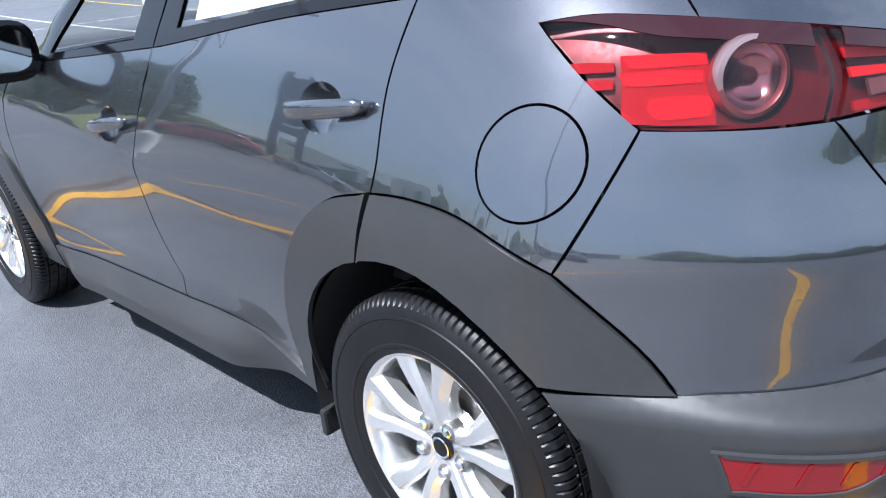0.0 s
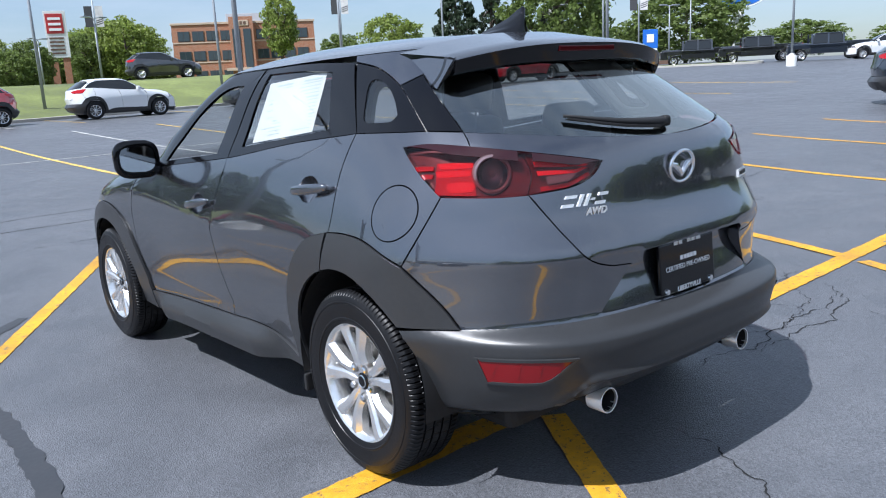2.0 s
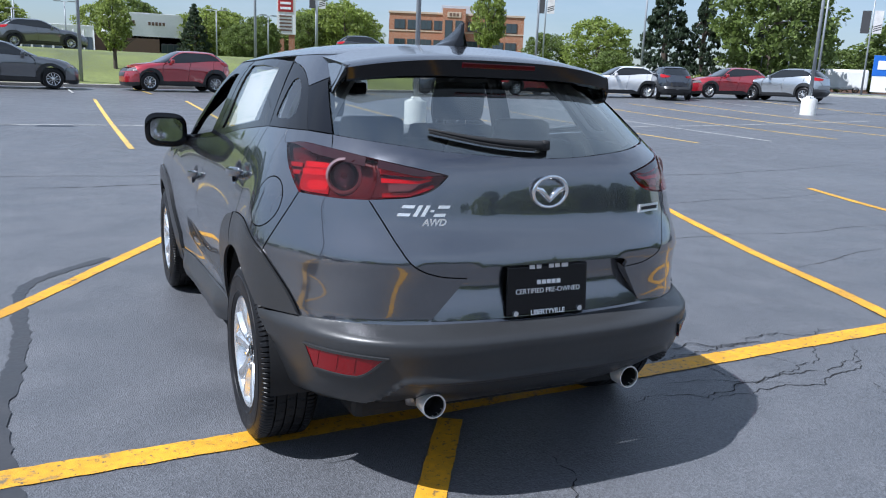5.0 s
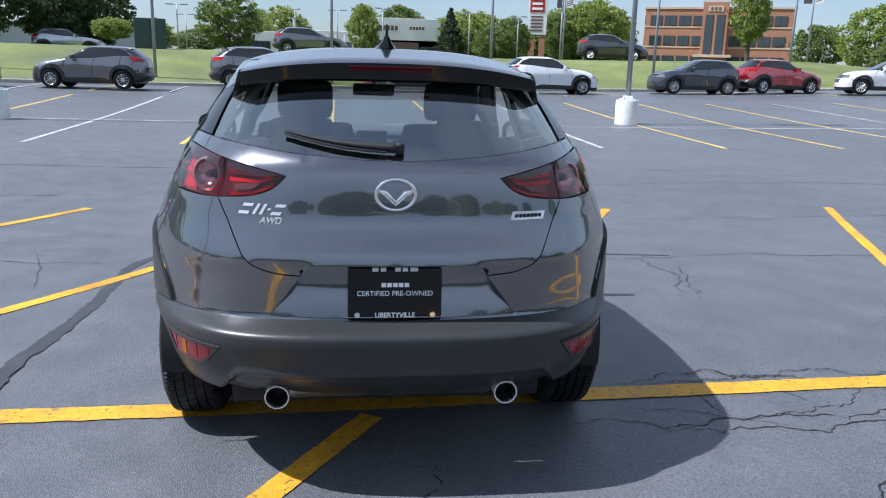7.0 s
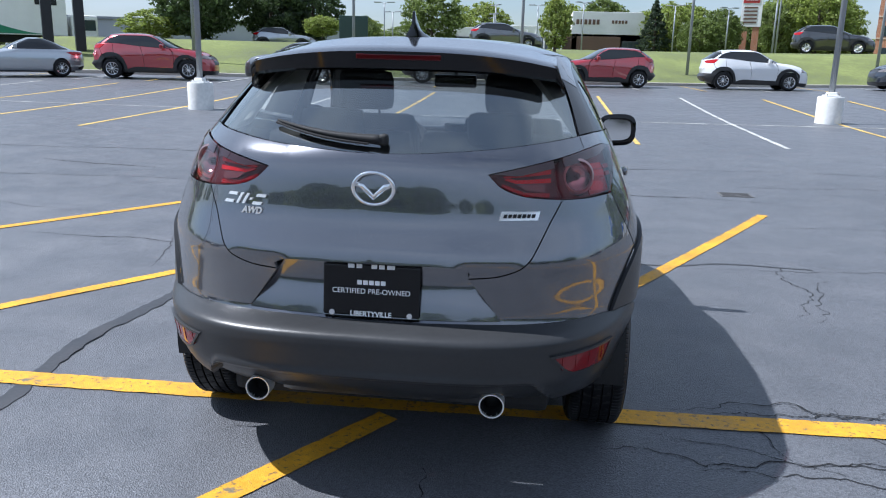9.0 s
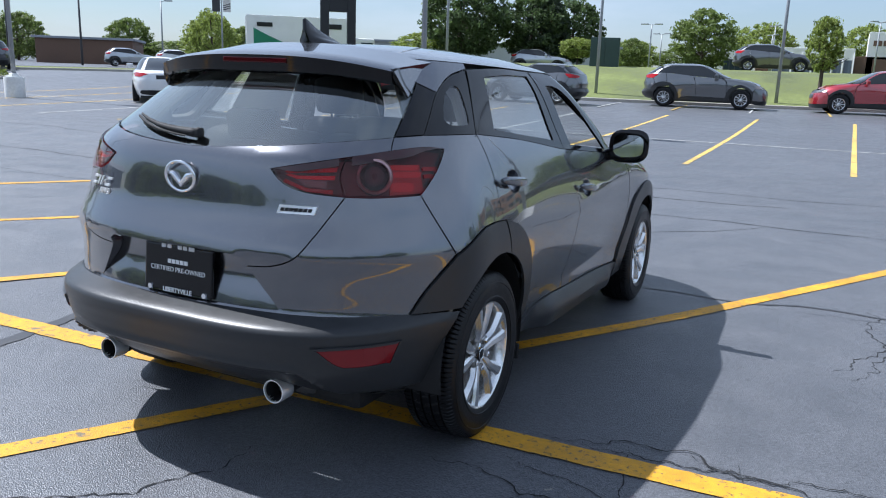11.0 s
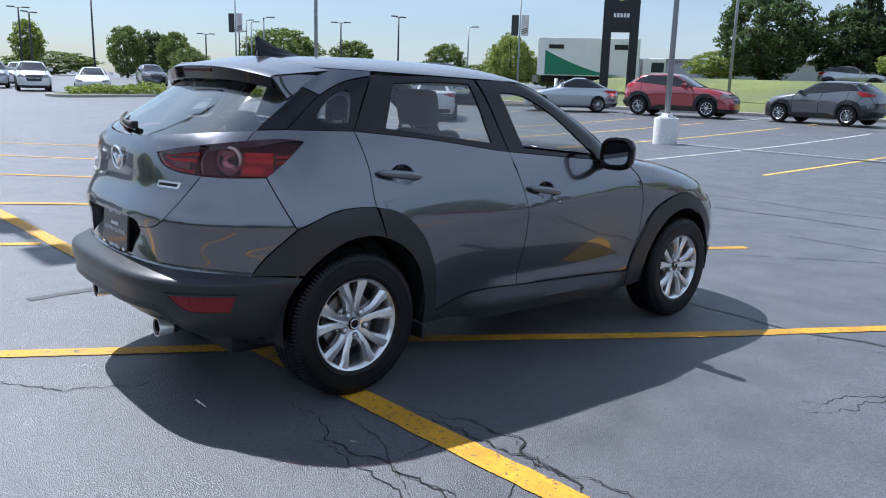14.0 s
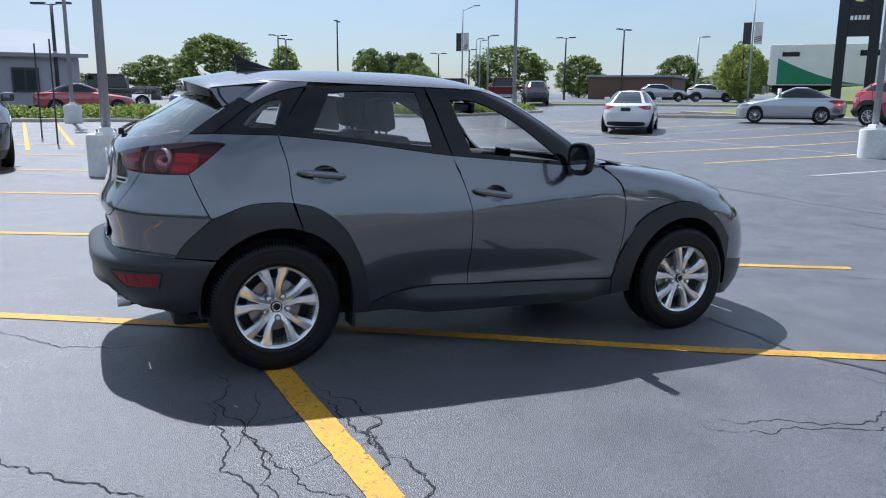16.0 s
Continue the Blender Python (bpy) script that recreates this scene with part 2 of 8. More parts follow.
# ---- ground ----
_rise_y = pchip([(-400, 0.5), (-60, 0.35), (-12, 0.08), (-2, 0.0), (0, 0.0), (2.57, -0.083), (5.6, -0.13), (7.5, -0.13), (10.5, -0.09), (17, -0.03), (31, 0.26), (60, 0.40), (400, 0.5)])
_side = pchip([(-400, 0.5), (-45, 0.32), (-30, 0.17), (-8, 0.02), (-2, 0), (2, 0), (8, 0.02), (16, 0.12), (27, 0.42), (33, 0.62), (47, 0.80), (65, 1.0), (400, 1.2)])
_kerb_y = pchip([(-400, 24), (-24, 29.0), (-16, 30.7), (-8.5, 32.2), (-0.8, 33.8), (7.3, 35.8), (16, 37.0), (24, 37.4), (32, 36.8), (40, 35.0), (400, 30)])


def ground_z(x, y):
    return float(_rise_y(y)) + float(_side(x))


M_ASPHALT, n, l, b = shader("sealed_asphalt", (0.06, 0.063, 0.07), 0.7)
co = n.new("ShaderNodeTexCoord")
wide, mid, grit = n.new("ShaderNodeTexNoise"), n.new("ShaderNodeTexNoise"), n.new("ShaderNodeTexVoronoi")
for t, s, d in ((wide, 0.22, 6), (mid, 2.6, 8)):
    t.inputs["Scale"].default_value, t.inputs["Detail"].default_value = s, d
    l.new(co.outputs["Object"], t.inputs["Vector"])
grit.inputs["Scale"].default_value = 170
l.new(co.outputs["Object"], grit.inputs["Vector"])
ramp = n.new("ShaderNodeValToRGB")
ramp.color_ramp.elements[0].position, ramp.color_ramp.elements[0].color = 0.26, (0.072, 0.075, 0.083, 1)
ramp.color_ramp.elements[1].position, ramp.color_ramp.elements[1].color = 0.78, (0.134, 0.139, 0.153, 1)
mixw = n.new("ShaderNodeMath")
mixw.operation = "ADD"
half = n.new("ShaderNodeMath")
half.operation, half.inputs[1].default_value = "MULTIPLY", 0.5
l.new(wide.outputs["Fac"], mixw.inputs[0]), l.new(mid.outputs["Fac"], mixw.inputs[1])
l.new(mixw.outputs[0], half.inputs[0]), l.new(half.outputs[0], ramp.inputs["Fac"])
speck = n.new("ShaderNodeMixRGB")
speck.blend_type, speck.inputs[0].default_value = "OVERLAY", 0.45
l.new(ramp.outputs["Color"], speck.inputs[1]), l.new(grit.outputs["Color"], speck.inputs[2])
bw = n.new("ShaderNodeRGBToBW")
l.new(grit.outputs["Color"], bw.inputs[0])
l.new(bw.outputs[0], speck.inputs[2])
l.new(speck.outputs[0], b.inputs["Base Color"])
rr = n.new("ShaderNodeMapRange")
rr.inputs[1].default_value, rr.inputs[2].default_value, rr.inputs[3].default_value, rr.inputs[4].default_value = 0.3, 0.7, 0.36, 0.56
l.new(mid.outputs["Fac"], rr.inputs[0]), l.new(rr.outputs[0], b.inputs["Roughness"])
bp = n.new("ShaderNodeBump")
bp.inputs["Strength"].default_value, bp.inputs["Distance"].default_value = 0.55, 0.005
l.new(grit.outputs["Distance"], bp.inputs["Height"]), l.new(bp.outputs[0], b.inputs["Normal"])


def axis(fine, near, far):
    a = list(np.arange(-near, near + 0.01, fine))
    k = near
    while k < far:
        k *= 1.35
        a = [-k] + a + [k]
    return a


gx, gy = axis(1.0, 24, 900), axis(0.8, 24, 900)
verts = [(x, y, ground_z(x, y)) for y in gy for x in gx]
faces = [(j * len(gx) + i, j * len(gx) + i + 1, (j + 1) * len(gx) + i + 1, (j + 1) * len(gx) + i) for j in range(len(gy) - 1) for i in range(len(gx) - 1)]
ground = mesh_object("ground", data_of("ground", verts, faces, M_ASPHALT, True), None)
tagged(ground, "dark blue-grey sealed asphalt car park, worn and cracked", "asphalt", kind="structure")

M_YELLOW = mottled("yellow_line_paint", (0.60, 0.30, 0.013), 0.65, big=2, small=26, amount=0.32, bump=0.6, bump_scale=160, dist=0.003)
# worn specks and scuffs where the asphalt shows through the paint
def worn(mat, scale, amount, under):
    n, l = mat.node_tree.nodes, mat.node_tree.links
    b = n["Principled BSDF"]
    src = b.inputs["Base Color"].links[0].from_socket
    co, t, r, mx = n.new("ShaderNodeTexCoord"), n.new("ShaderNodeTexNoise"), n.new("ShaderNodeValToRGB"), n.new("ShaderNodeMixRGB")
    t.inputs["Scale"].default_value, t.inputs["Detail"].default_value, t.inputs["Roughness"].default_value = scale, 9, 0.72
    l.new(co.outputs["Object"], t.inputs["Vector"]), l.new(t.outputs["Fac"], r.inputs["Fac"])
    r.color_ramp.elements[0].position, r.color_ramp.elements[1].position = amount, amount + 0.05
    mx.inputs[2].default_value = (*under, 1)
    l.new(r.outputs["Color"], mx.inputs[0]), l.new(src, mx.inputs[1]), l.new(mx.outputs[0], b.inputs["Base Color"])


worn(M_YELLOW, 42.0, 0.565, (0.12, 0.09, 0.05))
worn(M_YELLOW, 7.0, 0.60, (0.16, 0.13, 0.08))
M_WHITE_LINE = mottled("worn_white_line_paint", (0.42, 0.42, 0.40), 0.7, big=2, small=18, amount=0.35)
M_PALE_YELLOW = mottled("worn_yellow_line_paint", (0.60, 0.40, 0.09), 0.7, big=2, small=20, amount=0.35)
worn(M_WHITE_LINE, 9.0, 0.55, (0.12, 0.12, 0.13))
worn(M_PALE_YELLOW, 9.0, 0.57, (0.13, 0.12, 0.11))
M_CRACK = mottled("crack_shadow", (0.012, 0.012, 0.013), 0.9)
M_TAR = mottled("tar_seal", (0.036, 0.037, 0.041), 0.5, big=3, small=40, amount=0.3)


def ribbon(points, width, lift, rag=0.0, seed=1, taper=False):
    """A strip of the given width that follows the ground, with a slightly ragged edge."""
    rnd = random.Random(seed)
    verts, faces = [], []
    n = len(points)
    for i, p in enumerate(points):
        a, c = Vector(points[max(0, i - 1)]), Vector(points[min(n - 1, i + 1)])
        d = (c - a).normalized()
        side = Vector((-d.y, d.x))
        w = width / 2 * (math.sin(math.pi * (0.08 + 0.84 * i / max(1, n - 1))) if taper else 1.0)
        for s in (-1, 1):
            q = Vector(p) + side * s * (w + rnd.uniform(-rag, rag))
            verts.append((q.x, q.y, ground_z(q.x, q.y) + lift))
        if i:
            faces.append((2 * i - 2, 2 * i, 2 * i + 1, 2 * i - 1))
    return data_of("strip", verts, faces)


def line(name, a, c, width, material, label, seed=0, rag=0.0025):
    pts = spline([a, c], 0.045)
    ob = mesh_object(name, ribbon(pts, width, 0.005, rag, seed), material)
    return tagged(ob, label, "painted line", "stall lines", "structure")


line("stall_line", (-11.5, -0.33), (-0.2, -0.045), 0.13, M_YELLOW, "thick yellow painted line across the asphalt", 1, 0.004)
line("stall_line", (-0.2, -0.045), (13.5, 0.57), 0.13, M_YELLOW, "thick yellow painted line across the asphalt", 2, 0.004)
for k in range(-5, 5):
    x0 = (-14.9, -11.8, -8.7, -5.75, -3.03, -0.05, 3.2, 6.6, 10.0, 13.3)[k + 5]
    y0 = -0.08 + (0.046 if x0 > 0 else 0.025) * x0
    lean = 0.45 if k > 0 else 0.522
    end = 5.55 if k > -3 else 4.8
    line("stall_line", (x0 + lean * 0.08, y0 + 0.08), (x0 + lean * end, y0 + end), 0.105, M_YELLOW, "slanting yellow stall line", 10 + k)
    x0, lean = (-0.005, 0.62) if k == 0 else (-0.035 + 3.25 * k, 0.52)
    line("stall_line", (x0 - lean * 0.08, y0 - 0.08), (x0 - lean * 5.2, y0 - 5.2), 0.105, M_YELLOW, "slanting yellow stall line", 30 + k)
for k in range(-9, 12):
    mat = M_WHITE_LINE if k % 4 == 2 else M_PALE_YELLOW
    line("stall_line", (-0.45 + 2.68 * k, 11.7 + 0.14 * k), (-0.6 + 2.87 * k, 25.4 + 0.22 * k), 0.10, mat, "thin worn stall line on the far side of the aisle", 60 + k)
line("stall_line", (-26, 15.6), (29, 17.8), 0.09, M_WHITE_LINE, "thin worn white line down the middle of a double row", 99)
for k in range(-9, 13):
    x0 = -1.2 + 2.7 * k
    y0 = float(_kerb_y(x0))
    line("stall_line", (x0, y0 - 5.2), (x0 - 0.3, y0 - 0.3), 0.08, M_PALE_YELLOW if k % 2 else M_WHITE_LINE, "thin worn stall line beside the kerb", 120 + k)


def crack(name, a, c, width, seed, wander=0.16, depth=6, material=None, group="cracks"):
    """A crack or seam between two places that wanders by halving."""
    rnd = random.Random(seed)
    pts = [Vector(a), Vector(c)]
    amp = (pts[1] - pts[0]).length * wander
    for _ in range(depth):
        out = [pts[0]]
        for p, q in zip(pts, pts[1:]):
            d = q - p
            out += [(p + q) / 2 + Vector((-d.y, d.x)).normalized() * rnd.uniform(-amp, amp), q]
        pts, amp = out, amp * 0.55
    ob = mesh_object(name, ribbon([tuple(p) for p in pts], width * 0.6, 0.003, width * 0.2, seed, True), material or M_CRACK)
    return tagged(ob, "thin dark crack in the asphalt" if not material else "dark band of tar sealing an old crack", "crack", group, "structure")

# ---- car body shape ----
from mathutils.geometry import delaunay_2d_cdt

K1, K2, UL = 1.05, 1.0, 2.0
TAIL_MID, NOSE_MID = -K1 * math.pi / 2, UL + K2 * math.pi / 2


FRONT_ROUND = pchip([(0.1, 0.82), (0.98, 0.80), (1.02, 0.74), (1.055, 0.64), (1.10, 0.47), (1.20, 0.36), (1.6, 0.32)])


class Shell:
    """The skin of a car: at each height a plan outline, round at the tail and the nose."""

    def __init__(self, width, tail, nose, tail_round, y1=0.35, bulge=None):
        self.w, self.r, self.f, self.n = pchip(width), pchip(tail), pchip(nose), pchip(tail_round)
        self.y1, self.bulge = y1, bulge
        self.nf = 2.9

    def y2(self, z):
        return np.minimum(2.45, self.f(z) - FRONT_ROUND(z))

    def from_rear(self, x, z):
        n = self.n(z)
        s = np.clip(x / self.w(z), 0, 1)
        return -K1 * np.arctan2((1 - s**n) ** (1 / n), s)

    def from_nose(self, x, z):
        s = np.clip(x / self.w(z), 0, 1)
        return UL + K2 * np.arctan2((1 - s**self.nf) ** (1 / self.nf), s)

    def from_side(self, y, z):
        y2, r, f, n = self.y2(z), self.r(z), self.f(z), self.n(z)
        if y < self.y1:
            c = min(1, (self.y1 - y) / (self.y1 - r))
            return -K1 * np.arctan2(c, (1 - c**n) ** (1 / n))
        if y > y2:
            c = min(1, (y - y2) / (f - y2))
            return UL + K2 * np.arctan2(c, (1 - c**self.nf) ** (1 / self.nf))
        return (y - self.y1) / (y2 - self.y1) * UL

    def place(self, x, y, z):
        """The (u, z) of a place on or near the skin."""
        w, y2, r, f = float(self.w(z)), float(self.y2(z)), float(self.r(z)), float(self.f(z))
        if y < self.y1:
            return (-K1 * math.atan2((self.y1 - y) / (self.y1 - r), x / w), z)
        if y > y2:
            return (UL + K2 * math.atan2((y - y2) / (f - y2), x / w), z)
        return ((y - self.y1) / (y2 - self.y1) * UL, z)

    def at(self, u, z):
        u, z = np.asarray(u, float), np.asarray(z, float)
        w, y2, r, f = self.w(z), self.y2(z), self.r(z), self.f(z)
        a = np.clip(np.where(u < 0, -u / K1, np.where(u > UL, (u - UL) / K2, 0)), 0, math.pi / 2)
        n = np.where(u < 0, self.n(z), self.nf)
        ca, sa = np.cos(a), np.sin(a)
        rho = (ca**n + sa**n) ** (-1 / n)
        y = np.where(u < 0, self.y1 - (self.y1 - r) * rho * sa, np.where(u > UL, y2 + (f - y2) * rho * sa, self.y1 + (y2 - self.y1) * np.clip(u, 0, UL) / UL))
        x = w * np.where((u < 0) | (u > UL), rho * ca, 1.0)
        if self.bulge:
            x = x + self.bulge(y, z) * np.clip(x / w, 0, 1) ** 6
        return np.stack([x, y, z], -1)

    def lift(self, u, z, off=0.0):
        p = self.at(u, z)
        e = 0.004
        du, dz = self.at(u + e, z) - self.at(u - e, z), self.at(u, z + e) - self.at(u, z - e)
        nrm = np.cross(du, dz)
        nrm /= np.maximum(np.linalg.norm(nrm, axis=-1, keepdims=True), 1e-9)
        out = np.where((nrm[:, :1] * p[:, :1] + nrm[:, 1:2] * (p[:, 1:2] - 1.2) + nrm[:, 2:] * 0.2) < 0, -nrm, nrm)
        return p + out * np.reshape(off, (-1, 1)) if np.ndim(off) else p + out * off, out


def inside(poly, pts):
    poly, pts = np.asarray(poly), np.asarray(pts)
    x, y = pts[:, 0], pts[:, 1]
    res = np.zeros(len(pts), bool)
    for (x1, y1), (x2, y2) in zip(poly, np.roll(poly, -1, 0)):
        c = ((y1 > y) != (y2 > y)) & (x < (x2 - x1) * (y - y1) / (y2 - y1 + 1e-12) + x1)
        res ^= c
    return res


def far_from(poly, pts, d):
    a = np.asarray(poly)
    b = np.roll(a, -1, 0)
    ok = np.ones(len(pts), bool)
    for p, q in zip(a, b):
        v = q - p
        t = np.clip(((pts - p) @ v) / max(v @ v, 1e-12), 0, 1)
        ok &= np.linalg.norm(pts - (p + t[:, None] * v), axis=1) > d
    return ok


def shrink(poly, d):
    """The outline moved inwards by d."""
    a = np.asarray(poly)
    area = 0.5 * np.sum(a[:, 0] * np.roll(a[:, 1], -1) - np.roll(a[:, 0], -1) * a[:, 1])
    t = np.roll(a, -1, 0) - np.roll(a, 1, 0)
    t /= np.maximum(np.linalg.norm(t, axis=1, keepdims=True), 1e-9)
    nrm = np.stack([-t[:, 1], t[:, 0]], 1) * (1 if area > 0 else -1)
    return a + nrm * d


def skin(shell, outline, holes=(), step=0.03, off=0.0, gap=0.0022, flange=0.012, mirror=False, side=1, zstep=None):
    """Verts and faces of one panel of the skin: its outline and holes in (u, z), a turned-in edge, mirrored about the middle if asked."""
    fine = []
    for p, q in zip(outline, list(outline[1:]) + [outline[0]]):
        k = max(1, math.ceil(math.hypot(q[0] - p[0], q[1] - p[1]) / (min(step, zstep or step) * 1.3)))
        fine += [(p[0] + (q[0] - p[0]) * i / k, p[1] + (q[1] - p[1]) * i / k) for i in range(k)]
    outline = np.asarray(fine)
    edge_mid = outline[:, 0] <= -K1 * math.pi / 2 + 1e-4
    edge_nose = outline[:, 0] >= UL + K2 * math.pi / 2 - 1e-4
    keep = edge_mid | edge_nose
    o = shrink(outline, gap) if gap else outline.copy()
    o[keep, 0] = outline[keep, 0]
    hs = [shrink(h, -gap) if (gap and abs(gap) > 0.0025) else np.asarray(h) for h in holes]
    zs = zstep or step
    us_, zz_ = np.meshgrid(np.arange(o[:, 0].min(), o[:, 0].max(), step), np.arange(o[:, 1].min(), o[:, 1].max(), zs))
    if not zstep:
        us_[1::2] += step / 2
    g = np.stack([us_.ravel(), zz_.ravel()], 1)
    g = g[inside(o, g)]
    g = g[far_from(o, g, min(step, zs) * 0.45)]
    for h in hs:
        g = g[~inside(h, g)]
        g = g[far_from(h, g, min(step, zs) * 0.45)]
    loops = [o] + hs
    pts, edges = [], []
    for lp in loops:
        k = len(pts)
        pts += [Vector(p) for p in lp]
        edges += [(k + i, k + (i + 1) % len(lp)) for i in range(len(lp))]
    pts += [Vector(p) for p in g]
    vo, eo, fo, *_ = delaunay_2d_cdt(pts, edges, [], 0, 1e-5)
    v2 = np.array([tuple(v) for v in vo])
    cen = np.array([v2[list(f)].mean(0) for f in fo])
    ok = inside(o, cen)
    for h in hs:
        ok &= ~inside(h, cen)
    faces = [list(f) for f, k in zip(fo, ok) if k]
    if callable(off):
        off = off(*shell.at(v2[:, 0], v2[:, 1]).T)
    p, nrm = shell.lift(v2[:, 0], v2[:, 1], off)
    p[(v2[:, 0] <= TAIL_MID + 1e-4) | (v2[:, 0] >= NOSE_MID - 1e-4), 0] = 0.0
    verts = p.tolist()
    if flange:
        count = {}
        for f in faces:
            for i in range(len(f)):
                e = (f[i], f[(i + 1) % len(f)])
                count[tuple(sorted(e))] = count.get(tuple(sorted(e)), []) + [e]
        low = {}
        for e in [c[0] for c in count.values() if len(c) == 1]:
            mid = v2[list(e), 0]
            if np.all(mid <= -K1 * math.pi / 2 + 1e-3) or np.all(mid >= UL + K2 * math.pi / 2 - 1e-3):
                continue
            q = []
            for i in e:
                if i not in low:
                    low[i] = len(verts)
                    verts.append((p[i] - nrm[i] * flange).tolist())
                q.append(low[i])
            faces.append([e[1], e[0], q[0], q[1]])
    verts = np.array(verts)
    if mirror:
        m = verts * np.array([-1, 1, 1])
        n = len(verts)
        faces = faces + [[i + n for i in reversed(f)] for f in faces]
        verts = np.concatenate([verts, m])
    elif side < 0:
        verts = verts * np.array([-1, 1, 1])
        faces = [list(reversed(f)) for f in faces]
    return verts, faces


def fused(name, pieces, material, angle=35):
    """One mesh of several (verts, faces), welded, faces turned outwards, shaded smooth but for its sharp edges."""
    bm = bmesh.new()
    for verts, faces in pieces:
        vs = [bm.verts.new(v) for v in verts]
        for f in faces:
            if len(set(f)) > 2:
                try:
                    bm.faces.new([vs[i] for i in f])
                except ValueError:
                    pass
    bmesh.ops.remove_doubles(bm, verts=bm.verts, dist=0.0006)
    bmesh.ops.recalc_face_normals(bm, faces=bm.faces)
    for f in bm.faces:
        f.smooth = True
    for e in bm.edges:
        if len(e.link_faces) == 2 and e.calc_face_angle(0) > radians(angle):
            e.smooth = False
    data = bpy.data.meshes.new(name)
    bm.to_mesh(data)
    bm.free()
    if material:
        data.materials.append(material)
    return data


def copy_of_shell(shell):
    """The same skin without its bulges."""
    c = Shell([(0, 0), (1, 1)], [(0, 0), (1, 1)], [(0, 0), (1, 1)], [(0, 0), (1, 1)])
    c.w, c.r, c.f, c.n, c.y1, c.nf = shell.w, shell.r, shell.f, shell.n, shell.y1, shell.nf
    return c


def rise01(t):
    t = np.clip(t, 0, 1)
    return t * t * (3 - 2 * t)


def body_bulge(y, z):
    """The barrel of the cabin, the waist of the doors, the haunch over the tail wheel and the swept crease behind the front wheel."""
    door = 0.5 * (np.tanh((y - 0.45) / 0.25) - np.tanh((y - 2.0) / 0.2))
    dip = -0.068 * door * np.clip((0.82 + 0.05 * (y - 1.2) - z) / 0.40, 0, 1) ** 1.25
    haunch = 0.012 * np.exp(-(((y - 0.05) / 0.5) ** 2) - ((z - 0.80) / 0.13) ** 2)
    zr = 0.80 + 0.145 * (y - 1.0) - 0.02 * (y - 1.0) ** 2
    crease = 0.011 * np.exp(-np.abs(z - zr) / 0.07) * 0.5 * (np.tanh((y - 0.7) / 0.3) - np.tanh((y - 2.5) / 0.3))
    fold = z - 1.0 - 0.62 * (y + 0.43)
    tail_fold = 0.012 * np.exp(-np.abs(fold) / 0.06) * np.clip((-0.34 - y) / 0.12, 0, 1) * np.clip((z - 0.66) / 0.12, 0, 1)
    flare = 0.020 * np.clip((0.455 - z) / 0.045, 0, 1) * 0.5 * (np.tanh((y - 0.78) / 0.12) - np.tanh((y - 2.0) / 0.10))
    front = 0.014 * np.exp(-(((y - 2.55) / 0.42) ** 2) - ((z - 0.88) / 0.12) ** 2)
    hip = 0.048 * np.exp(-(((y + 0.27) / 0.20) ** 2)) * rise01((z - 0.40) / 0.22) * (1 - 0.85 * rise01((z - 0.88) / 0.34))
    cabin = 0.036 * rise01((z - 1.16) / 0.28) * rise01((y - 0.05) / 0.6)
    return dip + haunch + crease + front + flare + tail_fold + hip + cabin


HATCH = Shell(
    width=[(0.12, 0.72), (0.20, 0.775), (0.28, 0.815), (0.38, 0.842), (0.52, 0.862), (0.66, 0.869), (0.80, 0.866), (0.88, 0.856), (0.95, 0.842), (1.02, 0.823), (1.09, 0.803), (1.15, 0.781), (1.20, 0.757), (1.26, 0.725), (1.33, 0.684), (1.40, 0.638), (1.465, 0.585), (1.52, 0.50)],
    tail=[(0.12, -0.33), (0.22, -0.50), (0.30, -0.68), (0.36, -0.765), (0.43, -0.815), (0.50, -0.833), (0.545, -0.843), (0.566, -0.842), (0.572, -0.836), (0.596, -0.776), (0.604, -0.752), (0.62, -0.744), (0.68, -0.752), (0.74, -0.764), (0.775, -0.776), (0.797, -0.784), (0.82, -0.781), (0.85, -0.769), (0.88, -0.755), (0.91, -0.743), (0.935, -0.736), (1.0, -0.729), (1.06, -0.722), (1.095, -0.714), (1.122, -0.702), (1.15, -0.668), (1.20, -0.597), (1.30, -0.452), (1.40, -0.305), (1.465, -0.20), (1.52, -0.06)],
    nose=[(0.12, 3.34), (0.18, 3.39), (0.33, 3.435), (0.50, 3.43), (0.60, 3.41), (0.70, 3.365), (0.77, 3.29), (0.82, 3.20), (0.88, 3.15), (0.95, 2.97), (1.01, 2.70), (1.055, 2.31), (1.09, 2.10), (1.20, 1.90), (1.33, 1.67), (1.44, 1.46), (1.50, 1.30), (1.52, 1.2)],
    tail_round=[(0.12, 3.0), (0.55, 3.5), (0.80, 3.25), (1.0, 3.2), (1.1, 3.1), (1.3, 3.0), (1.52, 2.6)],
    bulge=body_bulge)

PLAIN = copy_of_shell(HATCH)


def R(x, z):
    return (float(HATCH.from_rear(x, z)), z)


def S(y, z):
    return (float(HATCH.from_side(y, z)), z)


def N(x, z):
    return (float(HATCH.from_nose(x, z)), z)


